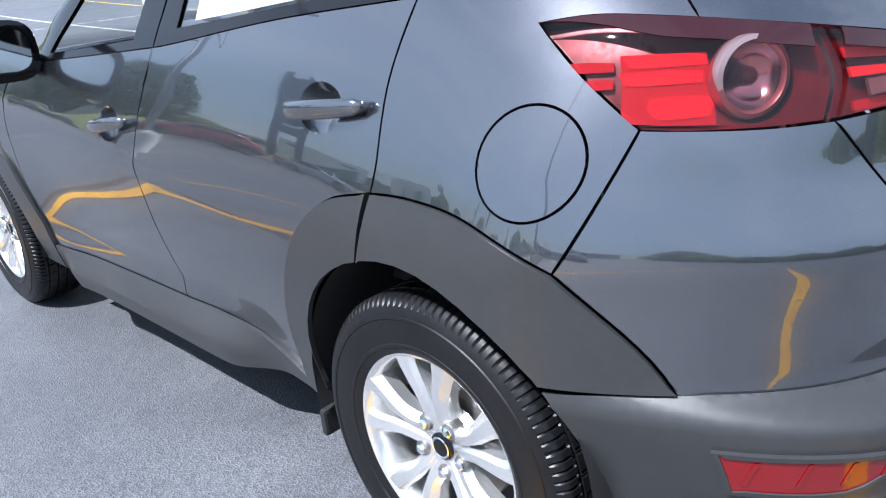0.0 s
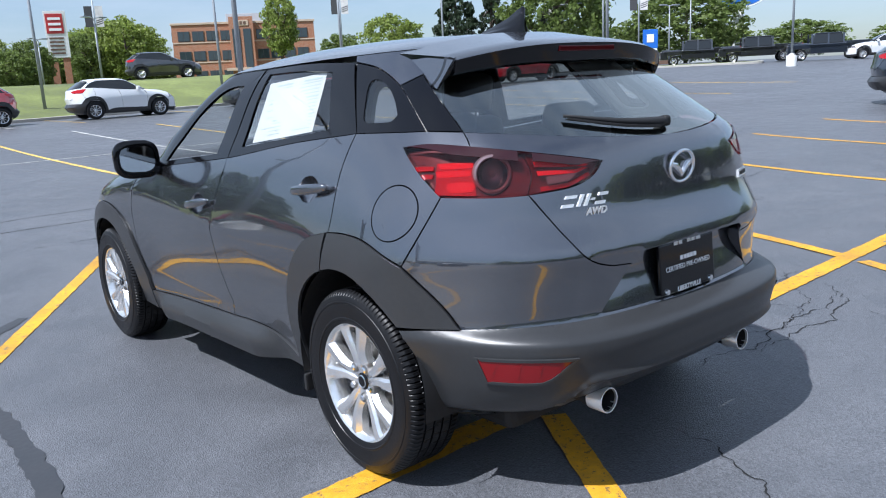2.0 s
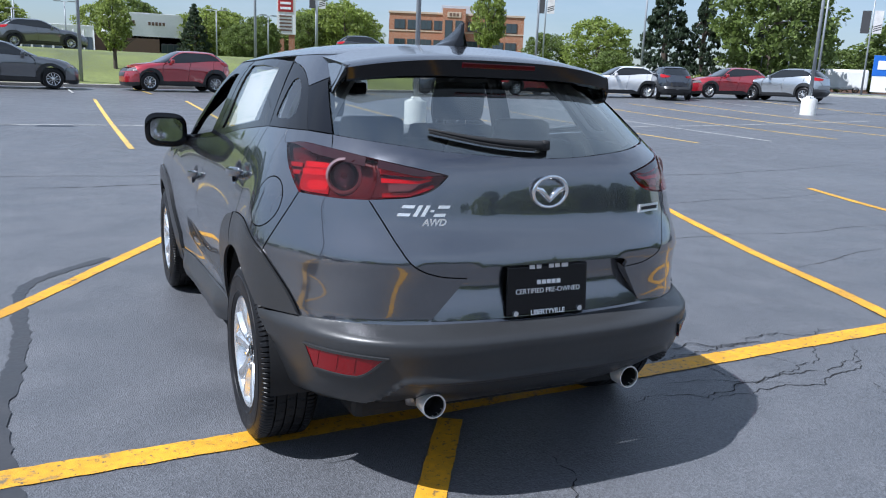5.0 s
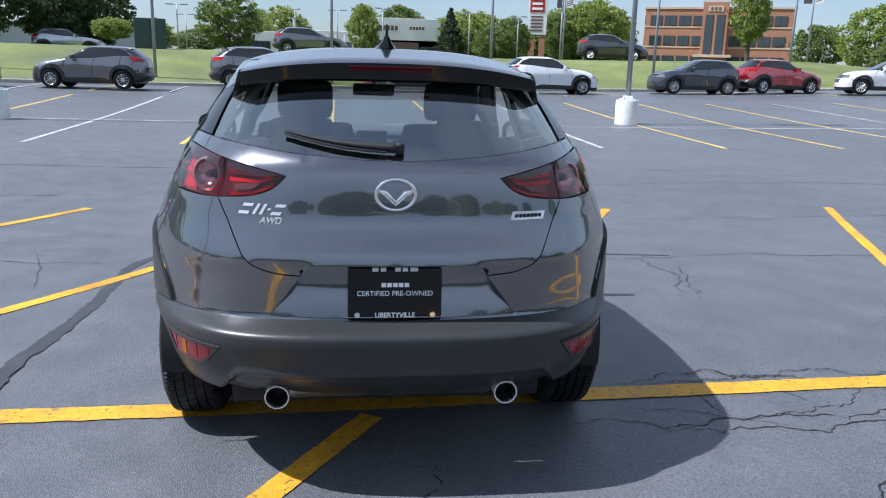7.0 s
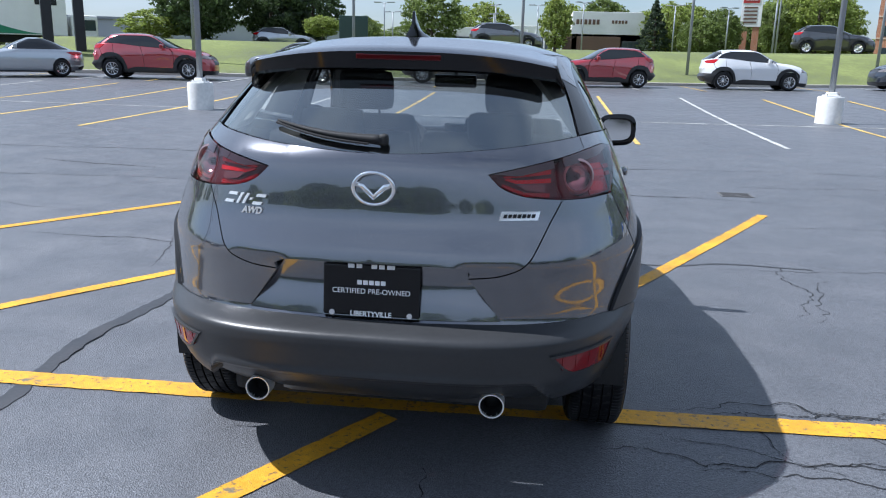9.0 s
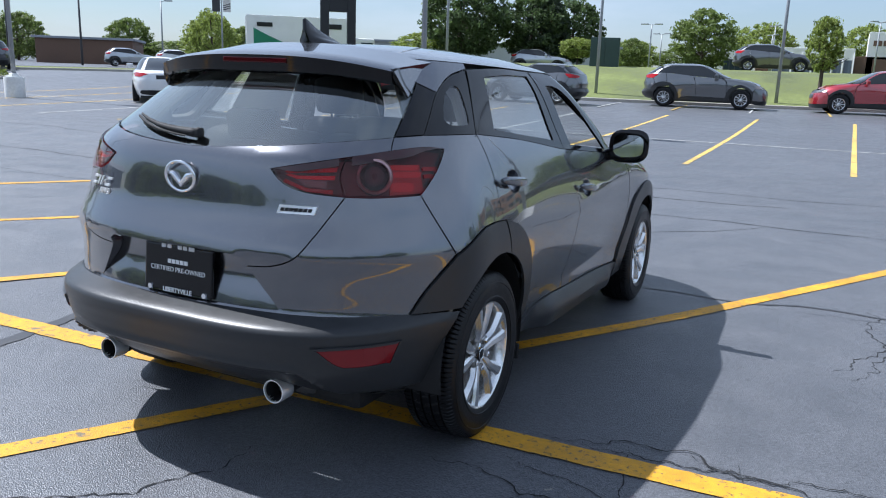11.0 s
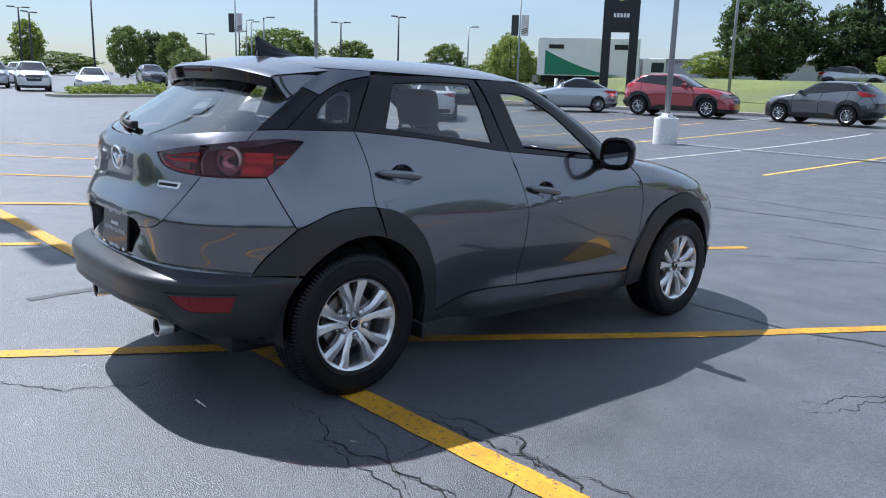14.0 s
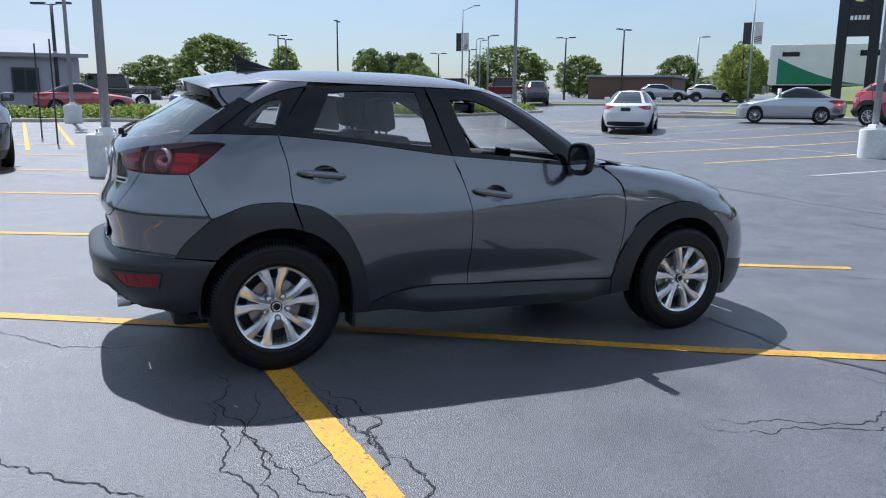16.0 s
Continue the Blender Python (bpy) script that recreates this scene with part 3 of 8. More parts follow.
def run(points, step=0.02):
    """A smooth line over the skin through the given (u, z) places."""
    uz = np.array([tuple(p) for p in points], float)
    p3 = [p for p in PLAIN.at(uz[:, 0], uz[:, 1])]
    mid = [abs(u - TAIL_MID) < 1e-4 or abs(u - NOSE_MID) < 1e-4 for u in uz[:, 0]]
    for p, k in zip(p3, mid):
        if k:
            p[0] = 0.0
    flip = np.array([-1, 1, 1])
    if len(p3) > 2 and mid[-1] and not mid[0]:
        p3 = p3 + [p3[-2] * flip]
    elif len(p3) > 2 and mid[0] and not mid[-1]:
        p3 = [p3[1] * flip] + p3
    return [PLAIN.place(*q) for q in spline(p3, step) if q[0] > -1e-9]


def loop(*runs):
    out = []
    for r in runs:
        for p in r:
            if not out or abs(p[0] - out[-1][0]) + abs(p[1] - out[-1][1]) > 0.002:
                out.append(tuple(p))
    if abs(out[0][0] - out[-1][0]) + abs(out[0][1] - out[-1][1]) < 0.002:
        out.pop()
    return out


def back(r):
    return list(reversed(r))


# seams of the body, each shared by the two panels that meet there
BELT_Q = run([S(0.026, 1.197), S(-0.10, 1.197), S(-0.275, 1.196)])
BELT_R = run([S(0.026, 1.197), S(0.43, 1.166), S(0.845, 1.118), S(0.958, 1.107)])
BELT_F = run([S(0.958, 1.107), S(1.326, 1.082), S(1.70, 1.058), S(1.93, 1.045)])
SEAM_RR = run([S(0.026, 1.197), S(0.062, 1.05), S(0.070, 0.92), S(0.080, 0.872)])
SEAM_B = run([S(0.958, 1.107), S(1.043, 0.875), S(1.074, 0.65), S(1.080, 0.393)])
SEAM_FF = run([S(1.93, 1.045), S(2.045, 0.945), S(2.085, 0.75), S(2.07, 0.52), S(2.045, 0.374)])
ARCH_R1 = run([S(-0.478, 0.602), S(-0.425, 0.680), S(-0.312, 0.798)])
ARCH_R2 = run([S(-0.312, 0.798), S(-0.16, 0.862), S(-0.03, 0.876), S(0.080, 0.872)])
ARCH_R3 = run([S(0.080, 0.872), S(0.213, 0.838), S(0.335, 0.742), S(0.425, 0.60), S(0.470, 0.48), S(0.495, 0.38), S(0.510, 0.315)])
SILL_R = run([S(0.510, 0.315), S(0.60, 0.352), S(0.72, 0.384), S(0.88, 0.399), S(1.080, 0.393)])
SILL_F = run([S(1.080, 0.393), S(1.6, 0.382), S(2.045, 0.374)])
ARCH_F = run([S(2.045, 0.374), S(2.085, 0.545), S(2.19, 0.728), S(2.385, 0.828), S(2.596, 0.836), S(2.81, 0.735), S(2.945, 0.60)])
HOOD_EDGE = run([S(1.955, 1.055), S(2.2, 1.045), S(2.6, 1.005), S(2.9, 0.935), S(3.04, 0.868)])
DLO_REAR = run([S(-0.275, 1.196), S(-0.188, 1.264), S(-0.079, 1.344), S(0.056, 1.408), S(0.20, 1.442)])
TG_SEAM = run([S(-0.09, 1.465), S(-0.107, 1.42), S(-0.132, 1.376), S(-0.213, 1.316), R(0.631, 1.188), R(0.649, 1.144)])
BELT_D = run([S(-0.275, 1.196), R(0.631, 1.188)])
LAMP_TOP_OUT = run([R(0.649, 1.144), S(-0.311, 1.156), S(-0.224, 1.149)])
LAMP_FRONT = run([S(-0.224, 1.149), S(-0.312, 1.075), S(-0.400, 1.003)])
LAMP_BOT_OUT = run([S(-0.400, 1.003), R(0.66, 0.997), R(0.584, 0.998)])
LAMP_BOT_IN = run([R(0.584, 0.998), R(0.47, 1.010), R(0.40, 1.034), R(0.352, 1.076)])
LAMP_TOP_IN = run([R(0.352, 1.076), R(0.45, 1.097), R(0.56, 1.121), R(0.649, 1.144)])
LAMP_SPLIT = run([R(0.584, 0.998), R(0.561, 1.06), R(0.560, 1.121)])
TG_SIDE = run([R(0.584, 0.998), R(0.550, 0.93), R(0.519, 0.865), R(0.476, 0.800), R(0.40, 0.768), R(0.305, 0.758)], 0.012)
TG_LIP = run([R(0.305, 0.758), R(0.285, 0.790), R(0.0, 0.792)], 0.015)
RECESS_SIDE = run([R(0.305, 0.758), R(0.355, 0.69), R(0.410, 0.618)], 0.015)
RECESS_BOT = run([R(0.410, 0.618), R(0.2, 0.614), R(0.0, 0.613)], 0.03)
GLASS_BOT = run([R(0.0, 1.130), R(0.30, 1.146), R(0.50, 1.169), R(0.631, 1.188)])
SEAM_BUMPER = run([S(-0.400, 1.003), S(-0.358, 0.893), S(-0.312, 0.798)])
STEP_LINE = run([R(0.0, 0.598), R(0.35, 0.603), R(0.60, 0.606), R(0.74, 0.606), S(-0.478, 0.602)])


def arc(cy, cz, r, a0, a1, n=26):
    return [S(cy + r * math.cos(radians(a0 + (a1 - a0) * i / n)), cz + r * math.sin(radians(a0 + (a1 - a0) * i / n))) for i in range(n + 1)]


WELL_R = arc(0.015, 0.375, 0.378, 197, -14)
WELL_F = arc(2.552, 0.375, 0.368, 193, -14)

car = thing("hatchback", "dark grey metallic crossover hatchback with black plastic cladding", "car", pose(0, 0, -0.016, -1.85, 0, 0))


def panel(name, outline, material, sides=(1, -1), label="", parent=None, **kw):
    obs = []
    for s in sides:
        piece = skin(HATCH, outline, side=s, mirror=(s == 0), **kw)
        obs.append(mesh_object(name, fused(name, [piece], material), None, parent or car, label))
    return obs


def nearest(r, p):
    return min(range(len(r)), key=lambda i: abs(r[i][0] - p[0]) + abs(r[i][1] - p[1]))


AT_P, AT_Q, AT_B = nearest(DLO_REAR, S(-0.079, 1.344)), nearest(TG_SEAM, S(-0.132, 1.376)), nearest(TG_SEAM, R(0.631, 1.188))
ROOF_Q = loop(DLO_REAR[AT_P:], [S(0.20, 1.442), S(0.22, 1.465)], run([S(0.22, 1.465), S(-0.09, 1.465)]), TG_SEAM[:AT_Q + 1])
PILLAR_Q = loop(DLO_REAR[:AT_P + 1], TG_SEAM[AT_Q:AT_B + 1], back(BELT_D))
panel("roof_pillar", ROOF_Q, M_PAINT)
panel("outer_pillar_trim", PILLAR_Q, M_BLACK, label="gloss black rear pillar trim")
quarter = loop(BELT_Q, BELT_D, TG_SEAM[AT_B:], LAMP_TOP_OUT, LAMP_FRONT, SEAM_BUMPER, ARCH_R2, back(SEAM_RR))
fuel = [S(-0.255 + 0.088 * math.cos(2 * math.pi * i / 40), 0.955 + 0.086 * math.sin(2 * math.pi * i / 40)) for i in range(40)]
q_right = panel("quarter_panel", quarter, M_PAINT, (1,))[0]
q_left = panel("quarter_panel", quarter, M_PAINT, (-1,), holes=[fuel])[0]
panel("fuel_flap", fuel, M_PAINT, (-1,), "round fuel flap in body colour", gap=0.0042)
HANDLES = ((0.105, 0.350, 1.022, 1.000), (1.068, 1.305, 0.925, 0.893))


def scoop_ring(y0, y1, z0, z1):
    yc, zc = y0 * 0.42 + y1 * 0.58, (z0 + z1) / 2 - 0.003
    return [S(yc + 0.068 * math.cos(a), zc + 0.047 * math.sin(a)) for a in np.linspace(0, 2 * math.pi, 37)[:-1]]


doors_r = panel("rear_door", loop(BELT_R, SEAM_B, back(SILL_R), back(ARCH_R3), back(SEAM_RR)), M_PAINT, holes=[scoop_ring(*HANDLES[0])])
doors_f = panel("front_door", loop(BELT_F, SEAM_FF, back(SILL_F), back(SEAM_B)), M_PAINT, holes=[scoop_ring(*HANDLES[1])])
panel("front_fender", loop([S(1.93, 1.045)], HOOD_EDGE, [S(3.00, 0.80), S(2.985, 0.70)], back(ARCH_F), back(SEAM_FF)), M_PAINT)
NOSE_U = UL + K2 * math.pi / 2
TAIL_U = -K1 * math.pi / 2
panel("bonnet", loop(HOOD_EDGE, run([S(3.04, 0.868), N(0.5, 0.838), (NOSE_U, 0.835)]), [(NOSE_U, 0.9), (NOSE_U, 1.0), (NOSE_U, 1.062)], run([(NOSE_U, 1.062), N(0.5, 1.055), S(1.955, 1.055)])), M_PAINT, (0,), step=0.06, zstep=0.012)
panel("front_bumper", loop(run([S(2.945, 0.60), S(2.985, 0.70), S(3.1, 0.725), N(0.45, 0.70), (NOSE_U, 0.69)]), [(NOSE_U, 0.42), (NOSE_U, 0.165)], run([(NOSE_U, 0.165), N(0.6, 0.165), S(2.93, 0.20)]), back(WELL_F)[0:9]), M_PAINT, (0,), step=0.05)
panel("front_valance", loop(run([(NOSE_U, 0.40), N(0.6, 0.41), S(2.95, 0.46)]), run([S(2.93, 0.21), N(0.6, 0.175), (NOSE_U, 0.175)])), M_CLAD, (0,), "dark plastic front valance", off=0.007, step=0.05)
panel("headlamp", loop(run([S(3.0, 0.80), S(3.04, 0.84), N(0.5, 0.826), N(0.40, 0.80)]), run([N(0.40, 0.80), N(0.45, 0.705), S(3.1, 0.73), S(2.99, 0.715)])), M_LENS, (1, -1), "clear headlamp", off=0.004)
panel("grille", loop(run([N(0.39, 0.80), (NOSE_U, 0.81)]), run([(NOSE_U, 0.70), N(0.44, 0.706)])), M_BLACK, (0,), "black grille", off=-0.01)

panel("bumper_cover", loop(ARCH_R1, back(SEAM_BUMPER), LAMP_BOT_OUT, TG_SIDE, RECESS_SIDE, RECESS_BOT, STEP_LINE), M_PAINT, (0,), step=0.022, zstep=0.012, flange=0.046)
panel("plate_recess", loop(back(RECESS_SIDE), TG_LIP, run([(TAIL_U, 0.792), (TAIL_U, 0.613)], 0.04), back(RECESS_BOT)), M_PAINT, (0,), step=0.02, off=lambda x, y, z: -0.044 * rise01((z - 0.612) / 0.13), gap=-0.001, flange=0)


def valance(x, y, z):
    """The lower part of the bumper steps in under a crease above the exhausts."""
    line_z = 0.432 - 0.10 * rise01((x - 0.50) / 0.10)
    return 0.005 - 0.030 * rise01((line_z - z) / 0.014) + 0.010 * np.exp(-(((z - line_z - 0.012) / 0.012) ** 2)) * rise01((0.60 - x) / 0.06)


SILL_TOP = pchip([(0.51, 0.315), (0.60, 0.352), (0.72, 0.384), (0.88, 0.399), (1.08, 0.393), (1.6, 0.382), (2.06, 0.374)])


def sill_ledge(x, y, z):
    """The sill stands out under the doors with a sloping upper face."""
    return 0.010 + 0.050 * np.clip((SILL_TOP(y) - z) / 0.055, 0, 1) * rise01((y - 0.62) / 0.25) * rise01((2.05 - y) / 0.20)


low_edge = run([S(-0.405, 0.235), R(0.72, 0.245), R(0.50, 0.275), R(0.455, 0.315), R(0.36, 0.318), R(0.31, 0.295), R(0.0, 0.290)])
panel("bumper_cladding", loop([(u, z + 0.004) for u, z in back(STEP_LINE)], [(TAIL_U, 0.45), (TAIL_U, 0.290)], back(low_edge), WELL_R[1:7], [S(-0.288, 0.596), S(-0.38, 0.602)]), M_CLAD, (0,), "dark textured plastic bumper cladding", step=0.022, zstep=0.006, off=valance)
tail_gate = panel("tailgate", loop(GLASS_BOT, TG_SEAM[-4:], back(LAMP_TOP_IN), back(LAMP_BOT_IN), TG_SIDE, TG_LIP, [(TAIL_U, 0.9), (TAIL_U, 1.05)]), M_PAINT, (0,), step=0.022)[0]
panel("rear_window", loop(GLASS_BOT, back(TG_SEAM)[5:-3], run([S(-0.16, 1.385), S(-0.14, 1.405)]), run([S(-0.14, 1.405), R(0.4, 1.42), (TAIL_U, 1.43)]), [(TAIL_U, 1.3), (TAIL_U, 1.2)]), M_GLASS_REAR, (0,), "tinted rear window", off=-0.006, flange=0, gap=0.003)

panel("rear_arch_cladding", loop(ARCH_R1, ARCH_R2[:-1], run([S(0.070, 0.872), S(0.125, 0.735)], 0.03), WELL_R[15:6:-1], [S(-0.286, 0.604), S(-0.38, 0.603)]), M_CLAD, off=0.012, label="dark plastic wheel arch cladding")
panel("rear_arch_cladding", loop(run([S(0.125, 0.735), S(0.080, 0.872)], 0.03), ARCH_R3[1:], run([S(0.510, 0.315), S(0.505, 0.272)], 0.04), run([S(0.505, 0.272), S(0.42, 0.275)], 0.04), back(WELL_R)[1:11]), M_CLAD, off=0.012, label="dark plastic wheel arch cladding")
panel("sill_cladding", loop(SILL_R, SILL_F[1:], run([S(2.045, 0.374), S(2.06, 0.27)], 0.04), run([S(2.06, 0.268), S(1.2, 0.268), S(0.505, 0.272)]), run([S(0.505, 0.272), S(0.510, 0.315)], 0.04)), M_CLAD, off=sill_ledge, step=0.02, label="dark plastic sill cladding")
panel("front_arch_cladding", loop(ARCH_F, run([S(2.945, 0.60), S(2.95, 0.45), S(2.93, 0.30)], 0.03), back(WELL_F), [S(2.06, 0.27)]), M_CLAD, off=0.012, label="dark plastic wheel arch cladding")

# lamps
for s in (1, -1):
    lamp_out = loop(LAMP_TOP_OUT, LAMP_FRONT, LAMP_BOT_OUT, LAMP_SPLIT, [p for p in LAMP_TOP_IN if p[0] > LAMP_SPLIT[-1][0] + 0.003])
    lamp_in = loop(LAMP_BOT_IN, [p for p in LAMP_TOP_IN if p[0] < LAMP_SPLIT[-1][0] - 0.003], back(LAMP_SPLIT))
    tl = panel("tail_lamp", lamp_out, M_LAMP_GLASS, (s,), "smoked red tail lamp", off=0.004, gap=0.004, step=0.02)[0]
    ti = panel("tail_lamp", lamp_in, M_LAMP_GLASS, (s,), "smoked red inner tail lamp", off=0.004, gap=0.004, step=0.02)[0]
    def glow(name, pts, mat, parent, off=0.0065, smooth=True, label=""):
        lp = loop(run(pts + [pts[0]], 0.012)) if smooth else loop(pts)
        data = fused(name, [skin(HATCH, lp, side=s, off=off, gap=0, flange=0.006, step=0.015)], mat)
        return mesh_object(name, data, None, parent, label)

    # dark strip along the upper edge of both lenses
    for top, owner, depth in ((back([p for p in LAMP_TOP_IN if p[0] > LAMP_SPLIT[-1][0] + 0.003] + LAMP_TOP_OUT[1:]), tl, 0.031), ([p for p in LAMP_TOP_IN if p[0] < LAMP_SPLIT[-1][0] - 0.003], ti, 0.026)):
        n_top = len(top) - 1
        under = [(u, z - depth * (0.12 + 0.88 * float(rise01(2.2 * k / n_top)))) for k, (u, z) in enumerate(top)]
        strip = loop(top, back(under))
        mesh_object("lens_strip", fused("lens_strip", [skin(HATCH, strip, side=s, off=0.0062, gap=0.002, flange=0.003, step=0.02)], M_SMOKE), None, owner, "dark smoked strip along the lens")

    # round lens: a ring, a bright bowl and its bulb cover, laid out round one centre on the skin
    cu, cz = R(0.640, 1.063)
    e2 = HATCH.at(np.array([cu - 0.01, cu + 0.01]), np.array([cz, cz]))
    per = float(np.linalg.norm(e2[1] - e2[0])) / 0.02
    mid3 = HATCH.at(np.array([cu]), np.array([cz]))[0]

    def lay(dx, dz):
        return (cu - dx / per, cz + dz)

    face_out = Vector((0.50, -0.864, 0.06)).normalized()
    seat_m = Matrix.Translation(Vector(mid3) - face_out * 0.022) @ face_out.to_track_quat("X", "Z").to_matrix().to_4x4()
    for name, prof, mat, closed, label in (("lens_ring", [(0.047, 0.004), (0.051, 0.010), (0.058, 0.008), (0.061, -0.004), (0.058, -0.016), (0.047, -0.010)], M_RING, True, "pinkish red ring round the lens"),
                                           ("round_lens", [(0.0475, 0.003), (0.043, -0.008), (0.034, -0.018), (0.020, -0.025), (0.0004, -0.027)], M_BOWL, False, "grey mirrored round lens"),
                                           ("lens_core", [(0.0004, 0.004), (0.010, 0.002), (0.014, -0.004), (0.015, -0.030), (0.0004, -0.032)], M_LENS_DARK, True, "dark bulb cover in the middle of the lens")):
        vv, ff = lathe(prof, 36, closed)
        vv = [seat_m @ Vector(q) for q in vv]
        mesh_object(name, fused(name, [([(q.x * s, q.y, q.z) for q in vv], ff)], mat), None, tl, label)
    around = [lay(0.056 * math.cos(a), 0.058 * math.sin(a)) for a in np.linspace(0, 2 * math.pi, 33)[:-1]]
    mesh_object("lamp_housing", fused("lamp_housing", [skin(HATCH, lamp_out, [around], side=s, off=-0.026, gap=0.002, flange=0, step=0.03), skin(HATCH, lamp_out, side=s, off=-0.080, gap=0.002, flange=0, step=0.04)], M_HOUSING), None, tl, "dark red lamp housing")
    mesh_object("lamp_housing", fused("lamp_housing", [skin(HATCH, lamp_in, side=s, off=-0.022, gap=0.002, flange=0, step=0.03)], M_HOUSING), None, ti, "dark red lamp housing")
    # stacked light bars ahead of the ring, brighter towards it
    for z0, z1, d0, d1, mat in ((0.026, 0.041, -0.066, -0.178, M_RED_BRIGHT), (0.002, 0.018, -0.072, -0.184, M_RED_BRIGHT), (-0.044, -0.018, -0.062, -0.140, M_RED_BRIGHT), (0.022, 0.034, -0.190, -0.262, M_RED), (-0.002, 0.010, -0.190, -0.235, M_RED)):
        glow("light_bar", [lay(d0, z0), lay(d0, z1), lay(d1, z1), lay(d1 + 0.010, z0)], mat, tl, -0.0175, True)
    glow("red_reflector", [lay(-0.066, 0.044), lay(-0.182, 0.044), lay(-0.176, -0.050), lay(-0.052, -0.056)], M_RED, tl, -0.020, False)
    # the inner lamp: two bars that meet in a point over the reversing lens
    glow("light_bar", [R(0.548, 1.093), R(0.440, 1.080), R(0.398, 1.072), R(0.410, 1.067), R(0.445, 1.070), R(0.548, 1.079)], M_RED_BRIGHT, ti, -0.008, False)
    glow("light_bar", [R(0.548, 1.066), R(0.440, 1.061), R(0.415, 1.066), R(0.402, 1.062), R(0.440, 1.051), R(0.548, 1.052)], M_RED_BRIGHT, ti, -0.008, False)
    glow("reversing_lens", [R(0.530, 1.047), R(0.440, 1.050), R(0.470, 1.029), R(0.530, 1.024)], M_LENS, ti, -0.006, False, "clear reversing lens")
    glow("red_reflector", [R(0.550, 1.020), R(0.470, 1.024), R(0.400, 1.050), R(0.395, 1.040), R(0.470, 1.012), R(0.550, 1.006)], M_RED, ti, -0.014, False)
    # reflector low in the bumper, in a bright-edged pocket
    pocket = loop(run([R(0.765, 0.535), R(0.66, 0.532), R(0.565, 0.528)]), run([R(0.565, 0.528), R(0.62, 0.460), R(0.66, 0.448), R(0.74, 0.452)]), run([R(0.74, 0.452), R(0.765, 0.535)], 0.03))
    rl = mesh_object("bumper_reflector", fused("bumper_reflector", [skin(HATCH, shrink(pocket, 0.008), side=s, off=0.010, gap=0, flange=0.006, step=0.015)], M_RED_DEEP), None, car, "red rear reflector")
    mesh_object("reflector_frame", fused("reflector_frame", [skin(HATCH, pocket, [shrink(pocket, 0.008)], side=s, off=0.013, gap=0, flange=0.008, step=0.015)], M_CLAD), None, rl)
    for k in range(4):
        x0 = 0.735 - 0.042 * k
        glow("reflector_rib", [R(x0, 0.520), R(x0 - 0.004, 0.520), R(x0 - 0.004, 0.472), R(x0, 0.472)], M_RED_DEEP, rl, 0.0115, False)

# window surrounds and panes
for s in (1, -1):
    q_hole = loop(run([S(-0.132, 1.252), S(-0.090, 1.298), S(-0.030, 1.345), S(0.030, 1.372), S(0.062, 1.372), S(0.068, 1.350), S(0.040, 1.285), S(0.020, 1.246), S(-0.005, 1.232), S(-0.070, 1.230), S(-0.118, 1.233), S(-0.132, 1.252)], 0.008))
    qp = panel("quarter_window", loop(back(BELT_Q), run([S(0.026, 1.197), S(0.195, 1.440)]), back(DLO_REAR)), M_BLACK, (s,), "black quarter window with a small tinted pane", holes=[q_hole], off=-0.003, parent=q_right if s > 0 else q_left)[0]
    mesh_object("pane", fused("pane", [skin(HATCH, q_hole, side=s, off=-0.006, gap=-0.004, flange=0)], M_GLASS), None, q_right if s > 0 else q_left)
    r_hole = loop(run([S(0.20, 1.213), S(0.315, 1.418)], 0.03), run([S(0.315, 1.418), S(0.55, 1.436), S(0.79, 1.440)]), run([S(0.79, 1.440), S(0.850, 1.152)], 0.03), run([S(0.850, 1.152), S(0.45, 1.188), S(0.20, 1.213)]))
    d = doors_r[0 if s > 0 else 1]
    panel("window_frame", loop(BELT_R, run([S(0.958, 1.107), S(0.840, 1.463)], 0.03), run([S(0.840, 1.463), S(0.5, 1.462), S(0.21, 1.444)]), run([S(0.21, 1.444), S(0.026, 1.197)], 0.03)), M_BLACK, (s,), "gloss black window frame", holes=[r_hole], off=-0.003, parent=d)
    mesh_object("pane", fused("pane", [skin(HATCH, r_hole, side=s, off=-0.008, gap=-0.004, flange=0)], M_GLASS), None, d, "tinted window pane")
    f_hole = loop(run([S(1.075, 1.125), S(0.985, 1.405)], 0.03), run([S(0.985, 1.405), S(1.09, 1.405), S(1.21, 1.378), S(1.40, 1.278), S(1.615, 1.116), S(1.655, 1.083)]), run([S(1.655, 1.083), S(1.4, 1.100), S(1.075, 1.125)]))
    d = doors_f[0 if s > 0 else 1]
    A_IN = run([S(0.852, 1.463), S(1.10, 1.463), S(1.28, 1.438), S(1.50, 1.345), S(1.80, 1.140), S(1.93, 1.050)])
    panel("window_frame", loop(BELT_F, back(A_IN), run([S(0.852, 1.463), S(0.962, 1.107)], 0.03)), M_BLACK, (s,), "gloss black frame of the lowered window", holes=[f_hole], off=-0.003, parent=d)
    panel("windscreen_pillar", loop(A_IN[12:], run([S(1.955, 1.055), N(0.80, 1.066)]), run([N(0.755, 1.10), N(0.655, 1.25), N(0.565, 1.38), N(0.50, 1.465)]), run([N(0.50, 1.465), S(1.1, 1.465)])), M_PAINT, (s,), flange=0.02)
